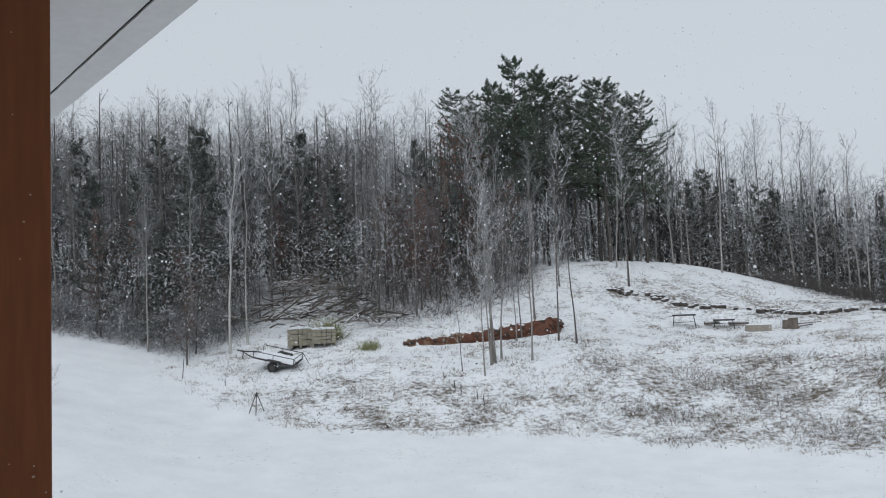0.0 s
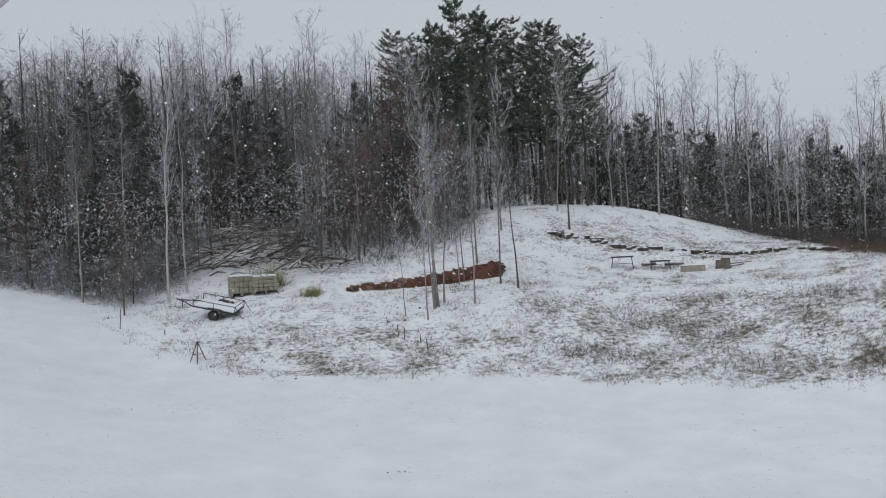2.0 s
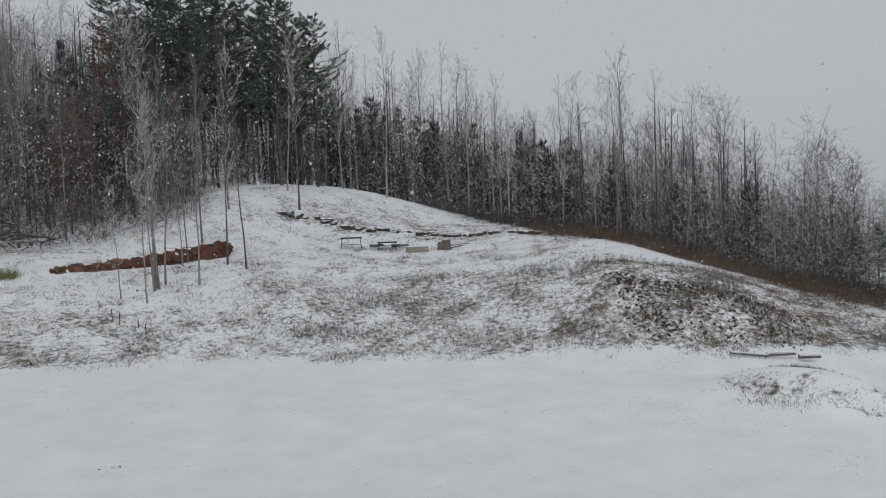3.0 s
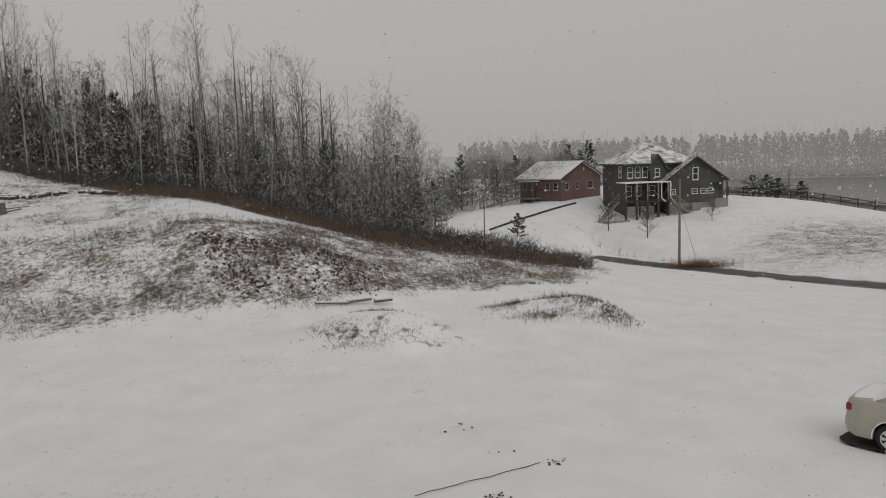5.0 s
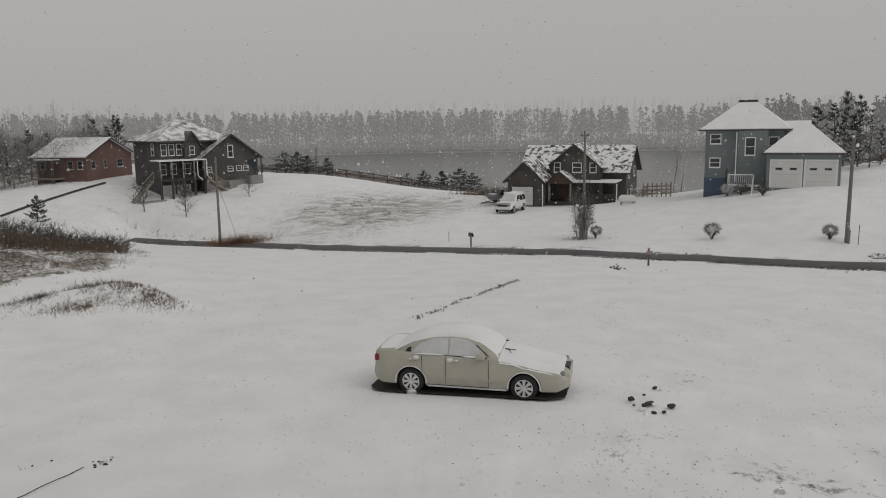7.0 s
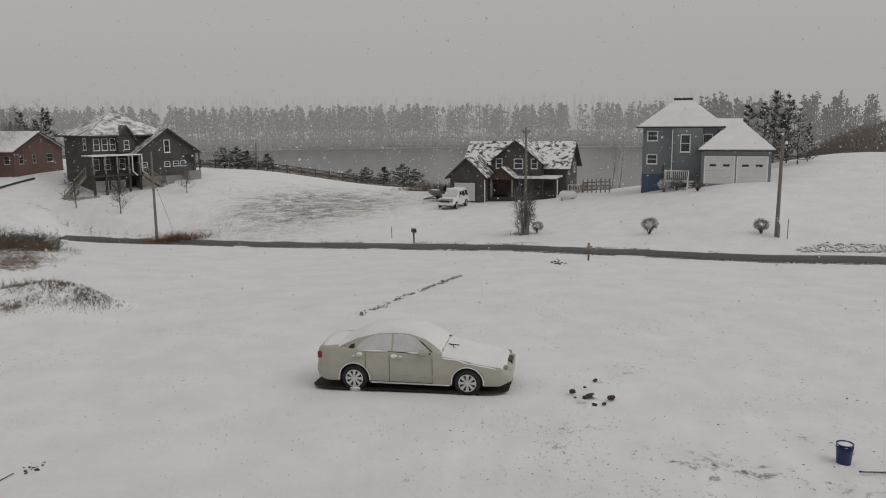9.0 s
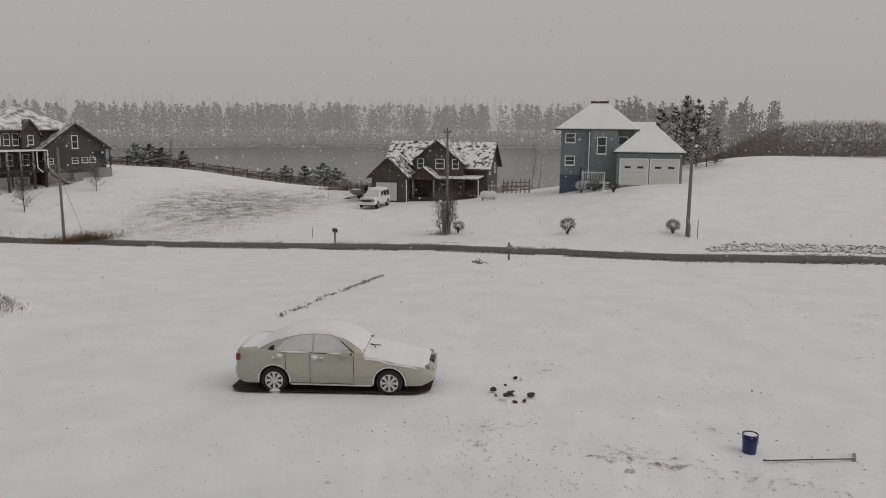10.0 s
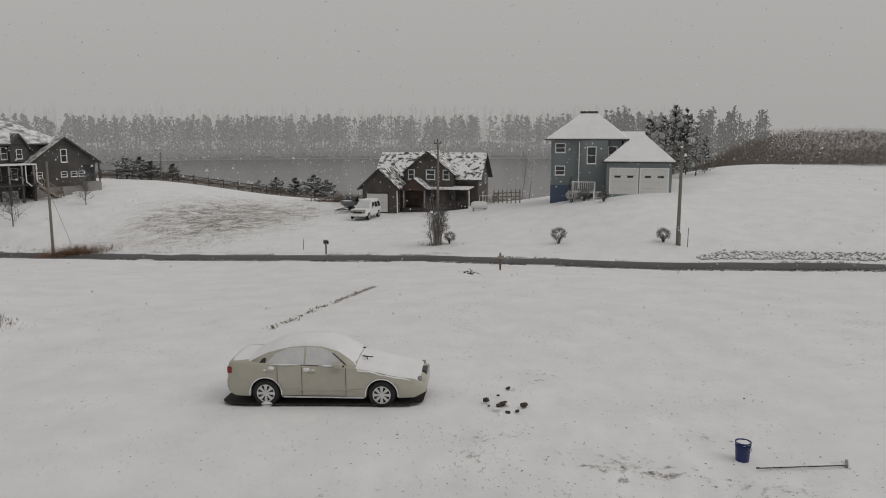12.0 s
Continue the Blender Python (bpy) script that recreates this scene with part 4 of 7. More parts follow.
def window(parent, face, x, y, z, w, h, trim=WHITE, t=0.09):
    m = side_matrix(face, x, y, z)
    bm = bmesh.new()
    for r in ((-w / 2 - t, -w / 2, -h / 2 - t, h / 2 + t), (w / 2, w / 2 + t, -h / 2 - t, h / 2 + t), (-w / 2, w / 2, h / 2, h / 2 + t), (-w / 2, w / 2, -h / 2 - t, -h / 2), (-w / 2, w / 2, -0.025, 0.025)):
        box(bm, r[0], r[1], -0.06, 0.02, r[2], r[3], m)
    win = part("window", bm, trim, parent, "white-framed sash window")
    bm = bmesh.new()
    box(bm, -w / 2, w / 2, -0.02, 0.015, -h / 2, -0.025, m)
    box(bm, -w / 2, w / 2, -0.03, 0.015, 0.025, h / 2, m)
    part("pane", bm, GLASS, win)
    bm = bmesh.new()
    box(bm, -w / 2 - t - 0.03, w / 2 + t + 0.03, -0.11, 0.02, -h / 2 - t - 0.04, -h / 2 - t, m)
    part("sill", bm, SNOW, win, "snow on the sill")


def gable_block(parent, x0, x1, y0, y1, z0, ze, zp, axis, wall, roof, over=0.4, trim=DARK_TRIM, thick=0.16):
    """A walled block under a gable roof whose ridge runs along x or y."""
    bm = bmesh.new()
    if axis == "y":
        mid = (x0 + x1) / 2
        prism(bm, [(x0, z0), (x1, z0), (x1, ze), (mid, zp), (x0, ze)], y0, y1)
        span, run = (x1 - x0) / 2, (y0 - over, y1 + over)
        tr = Matrix.Translation((mid, 0, 0))
    else:
        mid = (y0 + y1) / 2
        prism(bm, [(y0, z0), (y1, z0), (y1, ze), (mid, zp), (y0, ze)], x0, x1)
        bmesh.ops.transform(bm, matrix=Matrix(((0, 1, 0, 0), (1, 0, 0, 0), (0, 0, 1, 0), (0, 0, 0, 1))), verts=bm.verts)
        bmesh.ops.recalc_face_normals(bm, faces=bm.faces)
        span, run = (y1 - y0) / 2, (x0 - over, x1 + over)
        tr = Matrix.Translation((0, mid, 0)) @ Matrix(((0, 1, 0, 0), (1, 0, 0, 0), (0, 0, 1, 0), (0, 0, 0, 1)))
    part("wall", bm, wall, parent)
    k = (zp - ze) / span
    ex, ez = span + over, ze - over * k
    bm = bmesh.new()
    n = math.hypot(1, k)
    up = thick * n
    prism(bm, [(-ex, ez + 0.02), (0, zp + 0.02), (ex, ez + 0.02), (ex, ez + up), (0, zp + up), (-ex, ez + up)], *run)
    bmesh.ops.transform(bm, matrix=tr, verts=bm.verts)
    bmesh.ops.recalc_face_normals(bm, faces=bm.faces)
    r = part("roof", bm, roof, parent, "gable roof under snow")
    for q in (run[0] - 0.03, run[1]):
        bm = bmesh.new()
        prism(bm, [(-ex, ez - 0.04), (0, zp - 0.04), (ex, ez - 0.04), (ex, ez + up * 0.8), (0, zp + up * 0.8), (-ex, ez + up * 0.8)], q, q + 0.03)
        bmesh.ops.transform(bm, matrix=tr, verts=bm.verts)
        bmesh.ops.recalc_face_normals(bm, faces=bm.faces)
        part("bargeboard", bm, trim, r)


def hip_block(parent, x0, x1, y0, y1, z0, ze, zp, wall, roof, over=0.45, ridge=0.0, trim=DARK_TRIM):
    """A walled block under a hip roof with a ridge of that length along x."""
    bm = bmesh.new()
    box(bm, x0, x1, y0, y1, z0, ze)
    part("wall", bm, wall, parent)
    mx, my = (x0 + x1) / 2, (y0 + y1) / 2
    bm = bmesh.new()
    a = [bm.verts.new(v) for v in ((x0 - over, y0 - over, ze + 0.02), (x1 + over, y0 - over, ze + 0.02), (x1 + over, y1 + over, ze + 0.02), (x0 - over, y1 + over, ze + 0.02))]
    b = [bm.verts.new((v.co.x, v.co.y, ze + 0.16)) for v in a]
    p, q = bm.verts.new((mx - ridge / 2, my, zp)), bm.verts.new((mx + ridge / 2, my, zp))
    bm.faces.new(a[::-1])
    for i in range(4):
        bm.faces.new((a[i], a[(i + 1) % 4], b[(i + 1) % 4], b[i]))
    bm.faces.new((b[0], b[1], q, p))
    bm.faces.new((b[1], b[2], q))
    bm.faces.new((b[2], b[3], p, q))
    bm.faces.new((b[3], b[0], p))
    bmesh.ops.recalc_face_normals(bm, faces=bm.faces)
    r = part("roof", bm, roof, parent, "hip roof under snow")
    bm = bmesh.new()
    o = over + 0.02
    box(bm, x0 - o, x1 + o, y0 - o - 0.1, y0 - o, ze - 0.02, ze + 0.10)
    box(bm, x0 - o - 0.1, x0 - o, y0 - o, y1 + o, ze - 0.02, ze + 0.10)
    box(bm, x1 + o, x1 + o + 0.1, y0 - o, y1 + o, ze - 0.02, ze + 0.10)
    part("gutter", bm, trim, r)


def garage_door(parent, x0, x1, y, z0, h, frame_mat=WHITE, lights=True):
    bm = bmesh.new()
    n = 4
    for i in range(n):
        box(bm, x0, x1, y - 0.02, y + 0.03, z0 + h * i / n + 0.006, z0 + h * (i + 1) / n - 0.006)
    d = part("garage_door", bm, DOOR_WHITE, parent, "white sectional garage door")
    bm = boxes((x0 - 0.12, x0, y - 0.04, y + 0.02, z0, z0 + h + 0.12), (x1, x1 + 0.12, y - 0.04, y + 0.02, z0, z0 + h + 0.12), (x0, x1, y - 0.04, y + 0.02, z0 + h, z0 + h + 0.12))
    part("frame", bm, frame_mat, d)
    if lights:
        for c in (0.26, 0.74):
            cx = x0 + (x1 - x0) * c
            part("pane", boxes((cx - 0.27, cx + 0.27, y - 0.035, y - 0.02, z0 + h * 0.66, z0 + h * 0.74)), GLASS, d)


def railing(parent, a, b, h=0.95, n=10, mat=WHITE):
    a, b = Vector(a), Vector(b)
    up = Vector((0, 0, h))
    r = part("railing", rods((a + up, b + up, 0.045), (a + Vector((0, 0, 0.1)), b + Vector((0, 0, 0.1)), 0.035), seg=4), mat, parent)
    for i in range(n + 1):
        p = a.lerp(b, i / n)
        part("baluster", rods((p + Vector((0, 0, 0.0)), p + up, 0.05 if i in (0, n) else 0.022), seg=4), mat, r)


def stairs(parent, x, y, z0, z1, width, n, dy, mat=CRATE_WOOD):
    for i in range(n):
        z = z0 + (z1 - z0) * (i + 1) / n
        yy = y + dy * (i - n) / n
        part("step", boxes((x, x + width, min(yy, yy + dy / n), max(yy, yy + dy / n) + 0.04, z - 0.06, z)), mat, parent)
    s0, s1 = Vector((0, y - dy, z0 - 0.1)), Vector((0, y, z1 - 0.1))
    part("stringer", rods((s0 + Vector((x, 0, 0)), s1 + Vector((x, 0, 0)), 0.08), (s0 + Vector((x + width, 0, 0)), s1 + Vector((x + width, 0, 0)), 0.08), seg=4), mat, parent)


def blue_house():
    x, y = at(109, 72)
    e = thing("house", pose(x, y, 0.75, 0, 0, -109), "grey-blue two-storey house with snowy hip roofs and double garage", "house")
    hip_block(e, -8.2, -1.6, 3.0, 10.0, -3.0, 4.85, 7.5, BLUE_SIDING, ROOF_SNOW, 0.5, 1.4)
    part("bay", boxes((-5.3, -2.9, 2.3, 3.0, -1.6, 4.83)), BLUE_SIDING, e)
    part("corner_trim", boxes((-8.24, -8.1, 2.96, 3.0, -1.6, 4.83), (-5.36, -5.3, 2.28, 2.36, 0.6, 4.83)), BLUE_SIDING, e)
    hip_block(e, -2.83, 2.9, 0.0, 7.4, -1.6, 2.87, 5.5, BLUE_SIDING, ROOF_SNOW, 0.28, 0.6)
    gable_block(e, -1.7, 0.4, 4.2, 9.4, -1.5, 3.6, 5.45, "x", BLUE_SIDING, ROOF_SNOW, 0.1)
    part("ridge_cap", boxes((-5.8, -4.1, 6.35, 6.65, 7.40, 7.62)), DARK_TRIM, e)
    for x0, x1 in ((-2.45, -0.12), (0.22, 2.55)):
        garage_door(e, x0, x1, -0.01, 0.0, 2.3)
    for wx, wy, wz, w, h in ((-7.35, 3.0, 4.1, 0.8, 0.75), (-7.35, 3.0, 1.95, 0.8, 0.75), (-4.35, 2.3, 3.45, 0.72, 1.45), (-2.45, 3.0, 3.5, 0.7, 1.4)):
        window(e, "front", wx, wy, wz, w, h)
    part("skirt_panel", boxes((-8.25, -6.0, 2.94, 2.99, -2.2, 0.55)), BLUE_PANEL, e, "dark blue panel round the base")
    part("deck", boxes((-6.0, -3.2, 1.0, 2.28, -0.05, 0.05), (-6.0, -5.9, 1.0, 1.1, -1.6, -0.05), (-3.3, -3.2, 1.0, 1.1, -1.6, -0.05)), WHITE, e)
    railing(e, (-6.0, 1.05, 0.05), (-3.9, 1.05, 0.05), 0.95, 12)
    railing(e, (-6.0, 1.05, 0.05), (-6.0, 2.2, 0.05), 0.95, 5)
    stairs(e, -3.85, 1.0, -1.0, 0.05, 0.9, 6, 1.8, WHITE)
    railing(e, (-3.9, -0.7, -1.0), (-3.9, 1.0, 0.05), 0.9, 5)
    part("downspout", rods((( -5.5, 2.22, 4.7), (-5.5, 2.22, 0.3), 0.05), seg=6), VINYL, e)


blue_house()


def cabin():
    x, y = at(93.3, 86)
    e = thing("cabin", pose(x, y, -2.2, 0, 0, -93.5 - 14), "dark brown wooden cabin with gables and patchy snow on its roofs", "house")
    gable_block(e, -6.3, 5.6, 3.5, 10.5, -2.5, 3.3, 5.9, "x", BROWN_SIDING, ROOF_PATCHY, 0.5)
    gable_block(e, -2.6, 3.0, 1.6, 7.0, -2.4, 3.9, 6.2, "y", BROWN_SIDING, ROOF_PATCHY, 0.5)
    gable_block(e, -6.4, -2.5, -2.0, 4.5, -2.4, 2.6, 4.4, "y", BROWN_SIDING, ROOF_PATCHY, 0.45)
    garage_door(e, -5.9, -3.5, -2.03, -0.2, 2.0, DARK_TRIM, False)
    # small entry gable and porch
    gable_block(e, -2.2, 0.4, -0.6, 1.6, 2.1, 2.3, 3.3, "y", surface("reddish_wood", (0.07, 0.042, 0.034), (0.12, 0.075, 0.06), 1.0, 0.8), ROOF_PATCHY, 0.25)
    for px in (-2.1, 0.3):
        part("porch_post", boxes((px - 0.08, px + 0.08, -0.55, -0.39, -0.6, 2.1)), CRATE_WOOD, e)
    part("porch_roof", prism(bmesh.new(), [(0.45, 2.25), (5.2, 2.25), (5.2, 2.4), (0.45, 2.4)], -0.6, 3.4), ROOF_SNOW, e, "low snowy porch roof")
    for px in (2.2, 3.7, 5.1):
        part("porch_post", boxes((px - 0.08, px + 0.08, -0.5, -0.34, -0.6, 2.25)), DARK_TRIM, e)
    part("porch_floor", boxes((-2.3, 5.2, -0.6, 1.58, -0.8, 0.15)), DARK_TRIM, e)
    part("porch_wall", boxes((0.5, 5.1, -0.2, -0.1, 0.15, 1.0)), DARK_TRIM, e)
    part("door", boxes((-1.4, -0.5, 1.53, 1.59, 0.15, 2.2)), surface("brown_door", (0.08, 0.05, 0.04), (0.13, 0.085, 0.065), 1.0), e)
    for wx, w in ((-1.75, 0.6), (0.5, 0.9), (2.3, 0.6)):
        window(e, "front", wx, 1.6, 3.75, w, 0.95)
    for yy in (5.0, 8.5):
        window(e, "right", 5.6, yy, 3.0, 0.7, 1.0)
    window(e, "right", 5.6, 6.8, 0.9, 0.8, 1.0)
    part("deck", boxes((5.62, 7.2, 4.0, 9.0, 0.2, 0.35)), CRATE_WOOD, e)
    railing(e, (7.1, 4.1, 0.35), (7.1, 8.9, 0.35), 0.9, 10, CRATE_WOOD)
    railing(e, (5.7, 4.1, 0.35), (7.1, 4.1, 0.35), 0.9, 4, WHITE)
    for px, py, zt in ((-2.3, -2.45, 2.2), (5.35, -0.6, 2.2)):
        part("downspout", rods(((px, py, zt), (px, py + 0.1, -0.7), 0.06), seg=6), VINYL, e, "white downspout")
    part("side_door", boxes((-2.46, -2.42, 0.6, 1.4, -0.5, 1.6)), WHITE, e)


cabin()


def dark_house():
    x, y = at(66.8, 94)
    e = thing("house", pose(x, y, 0.3, 0, 0, -66.8 + 24), "dark shingled house with hipped tower, wide gable and deck", "house")
    # wide gable wing
    gable_block(e, 0.0, 7.0, 0.0, 11.0, -2.5, 2.9, 5.4, "y", DARK_SIDING, ROOF_STREAKED, 0.5)
    part("foundation", boxes((-0.03, 7.03, -0.03, 0.0, -2.4, 0.1)), FOUNDATION, e)
    part("porch_base", boxes((5.4, 7.05, -1.1, -0.035, -1.6, 0.55)), FOUNDATION, e)
    part("porch_post", boxes((6.88, 7.0, -1.05, -0.93, 0.55, 2.75)), DARK_TRIM, e)
    part("porch_screen", boxes((5.7, 6.8, -0.06, -0.02, 1.0, 2.4)), GLASS, e)
    window(e, "front", 3.5, 0.0, 3.5, 0.55, 1.3)
    for wx in (0.7, 3.4, 4.5, 5.4):
        window(e, "front", wx, 0.0, 1.45, 0.6, 0.5, t=0.06)
    # tower and hall behind
    hip_block(e, -4.4, 4.0, 1.5, 9.5, -3.6, 4.7, 7.4, DARK_SIDING, ROOF_STREAKED, 0.6, 0.6)
    gable_block(e, -1.7, 0.2, 0.9, 4.5, 2.9, 4.4, 5.7, "y", DARK_SIDING, ROOF_STREAKED, 0.25)
    for wx in (-3.9, -3.0, -2.1):
        window(e, "front", wx, 1.5, 3.85, 0.55, 1.2, t=0.06)
    window(e, "front", -0.8, 0.9, 3.75, 0.5, 0.9, t=0.06)
    window(e, "left", -4.4, 3.4, 3.9, 0.7, 1.2)
    # veranda roof and deck
    part("veranda_roof", boxes((-5.6, -0.02, -1.2, 1.48, 2.65, 2.78)), ROOF_SNOW, e, "flat snowy veranda roof")
    for px in (-5.4, -4.1, -2.8, -1.5, -0.3):
        part("veranda_post", boxes((px - 0.07, px + 0.07, -1.1, -0.96, 0.6, 2.65)), FOUNDATION, e)
        part("deck_post", boxes((px - 0.11, px + 0.11, -1.12, -0.9, -3.0, 0.45)), DARK_TRIM, e)
    part("deck", boxes((-5.6, -0.02, -1.2, 1.48, 0.45, 0.6)), DARK_TRIM, e)
    railing(e, (-5.5, -1.15, 0.6), (-0.4, -1.15, 0.6), 0.95, 20, DARK_TRIM)
    for wx in (-4.1, -2.9, -1.2):
        window(e, "front", wx, 1.5, 1.65, 0.6, 1.1, t=0.06)
    garage_door(e, -4.4, -3.0, 1.46, -2.2, 1.9, WHITE, False)
    garage_door(e, -2.5, -1.1, 1.46, -2.2, 1.9, WHITE, False)
    for s0, s1 in (((-5.8, 0.6, 0.6), (-8.6, -0.6, -1.7)), ((-0.2, -1.3, 0.6), (2.2, -1.6, -1.2))):
        a, b = Vector(s0), Vector(s1)
        for i in range(9):
            p = a.lerp(b, (i + 0.5) / 9)
            part("step", boxes((p.x - 0.22, p.x + 0.22, p.y - 0.5, p.y + 0.5, p.z - 0.05, p.z)), CRATE_WOOD, e)
        part("stringer", rods((a + Vector((0, -0.5, -0.1)), b + Vector((0, -0.5, -0.1)), 0.1), (a + Vector((0, 0.5, -0.1)), b + Vector((0, 0.5, -0.1)), 0.1), seg=4), CRATE_WOOD, e)
        railing(e, a + Vector((0, -0.5, 0)), b + Vector((0, -0.5, 0)), 0.9, 9, CRATE_WOOD)
    part("retaining_wall", boxes((-8.4, -5.2, -1.7, -1.45, -3.4, -1.5)), FOUNDATION, e)
    for px, zt in ((-1.2, 2.6), (-0.1, 2.7)):
        part("downspout", rods(((px, -1.25, zt), (px, -1.25, 0.9), 0.06), ((px, -1.25, 0.9), (px + 0.5, -1.3, 0.4), 0.06), seg=6), WHITE, e)
    part("air_conditioner", boxes((2.5, 3.5, -1.4, -0.6, -1.2, 0.1)), FOUNDATION, e)


dark_house()


def red_house():
    x, y = at(59.3, 104)
    e = thing("house", pose(x, y, 0.7, 0, 0, -59.0 - 40), "single-storey red-brown house with a snowy gable roof", "house")
    gable_block(e, -7.2, 0.0, 0.0, 8.6, -2.5, 2.75, 4.75, "x", RED_SIDING, ROOF_SNOW, 0.5)
    part("porch_roof", boxes((-6.0, -3.6, -1.6, -0.2, 2.25, 2.4)), ROOF_SNOW, e)
    for px in (-5.9, -3.7):
        part("porch_post", boxes((px - 0.07, px + 0.07, -1.5, -1.36, -1.0, 2.25)), RED_SIDING, e)
    part("deck", boxes((-6.2, -3.4, -2.0, -0.02, -0.1, 0.05)), CRATE_WOOD, e)
    for wx in (-6.4, -2.3, -0.9):
        window(e, "front", wx, 0.0, 1.6, 0.6, 0.85, FOUNDATION)
    for yy, w in ((1.2, 0.7), (3.4, 0.5), (6.2, 1.2)):
        window(e, "right", 0.0, yy, 1.6, w * 0.85, 0.85, FOUNDATION)
    a, b = Vector((-5.6, -2.0, 0.05)), Vector((-8.8, -6.5, -1.15))
    for i in range(10):
        p = a.lerp(b, (i + 0.5) / 10)
        part("step", boxes((p.x - 0.35, p.x + 0.35, p.y - 0.3, p.y + 0.3, p.z - 0.05, p.z)), CRATE_WOOD, e)
    for o in (-0.45, 0.45):
        railing(e, a + Vector((o, -o * 0.8, 0)), b + Vector((o, -o * 0.8, 0)), 0.9, 6, CRATE_WOOD)


red_house()


def retaining_timber():
    """The long dark timber edge that climbs the snow between two houses."""
    e = thing("timber_wall", pose(0, 0, 0), "low dark timber retaining edge across the snow", "retaining wall")
    n = 8
    for i in range(n):
        p, q = put(54.0 + 6.4 * i / n, 87.5 + 14.5 * i / n, 0.12), put(54.0 + 6.4 * (i + 0.97) / n, 87.5 + 14.5 * (i + 0.97) / n, 0.12)
        part("timber", rods((p, q, 0.12), seg=4), DARK_TRIM, e)


retaining_timber()


# ---------------- sedan ----------------
PAINT = surface("pale_gold_paint", (0.40, 0.385, 0.325), (0.46, 0.44, 0.375), 0.6, 0.35, 0.0, 5.0)
CHROME = surface("bright_alloy", (0.55, 0.55, 0.55), (0.72, 0.72, 0.72), 3.0, 0.3, 0.0, 10.0, metal=0.6)
FROSTED = surface("snow_caked_glass", (0.50, 0.51, 0.52), (0.66, 0.67, 0.68), 2.5, 0.8, 0.3, 25.0)
RED_LENS = surface("red_lens", (0.16, 0.01, 0.01), (0.25, 0.02, 0.02), 2.0, 0.2, 0.0)
BLACK = surface("black_trim", (0.008, 0.008, 0.009), (0.02, 0.02, 0.02), 2.0, 0.45, 0.0)
LENS = surface("headlamp_lens", (0.10, 0.11, 0.11), (0.3, 0.3, 0.3), 6.0, 0.12, 0.0)


def loft(sections, cap=True):
    bm = bmesh.new()
    rows = [[bm.verts.new(p) for p in s] for s in sections]
    for a, b in zip(rows, rows[1:]):
        for k in range(len(a) - 1):
            bm.faces.new((a[k], a[k + 1], b[k + 1], b[k]))
    if cap:
        bm.faces.new(rows[0])
        bm.faces.new(rows[-1][::-1])
    bmesh.ops.recalc_face_normals(bm, faces=bm.faces)
    return bm


def wheel(parent, x, y, r, width, spokes=8):
    out = -1 if y < 0 else 1
    m = Matrix.Translation((x, y, r))
    t = part("wheel", lathe(bmesh.new(), [(r * 0.66, -width / 2), (r * 0.9, -width / 2), (r, -width * 0.32), (r, width * 0.32), (r * 0.9, width / 2), (r * 0.66, width / 2)], 30, "Y", m), RUBBER, parent, smooth=False)
    bm = bmesh.new()
    f = out * (width / 2 + 0.004)
    for k in range(spokes):
        a = 2 * math.pi * k / spokes
        q = m @ Matrix.Rotation(-a, 4, "Y")
        w0, w1 = r * 0.06, r * 0.125
        vs = [bm.verts.new(q @ Vector(p)) for p in ((r * 0.12, f, -w0), (r * 0.62, f, -w1), (r * 0.62, f, w1), (r * 0.12, f, w0))]
        vb = [bm.verts.new(q @ Vector(p)) for p in ((r * 0.12, f - out * 0.05, -w0), (r * 0.62, f - out * 0.05, -w1), (r * 0.62, f - out * 0.05, w1), (r * 0.12, f - out * 0.05, w0))]
        bm.faces.new(vs)
        for i in range(4):
            bm.faces.new((vs[i], vs[(i + 1) % 4], vb[(i + 1) % 4], vb[i]))
    lathe(bm, [(r * 0.17, f - 0.03), (r * 0.17, f + out * 0.006), (0.01, f + out * 0.008)], 14, "Y", m)
    ring = [(r * 0.60, f - out * 0.02), (r * 0.61, f + out * 0.004), (r * 0.675, f + out * 0.004), (r * 0.68, f - out * 0.02)]
    lathe(bm, ring, 30, "Y", m)
    bm.faces.ensure_lookup_table()
    big = [fc for fc in bm.faces if len(fc.verts) == 30]
    bmesh.ops.delete(bm, geom=big, context="FACES_ONLY")
    bmesh.ops.recalc_face_normals(bm, faces=bm.faces)
    part("rim", bm, CHROME, t, "bright alloy rim with snow between its spokes")
    part("hub_well", lathe(bmesh.new(), [(r * 0.64, f - out * 0.09), (r * 0.64, f - out * 0.045), (0.01, f - out * 0.045)], 24, "Y", m), BLACK, t)


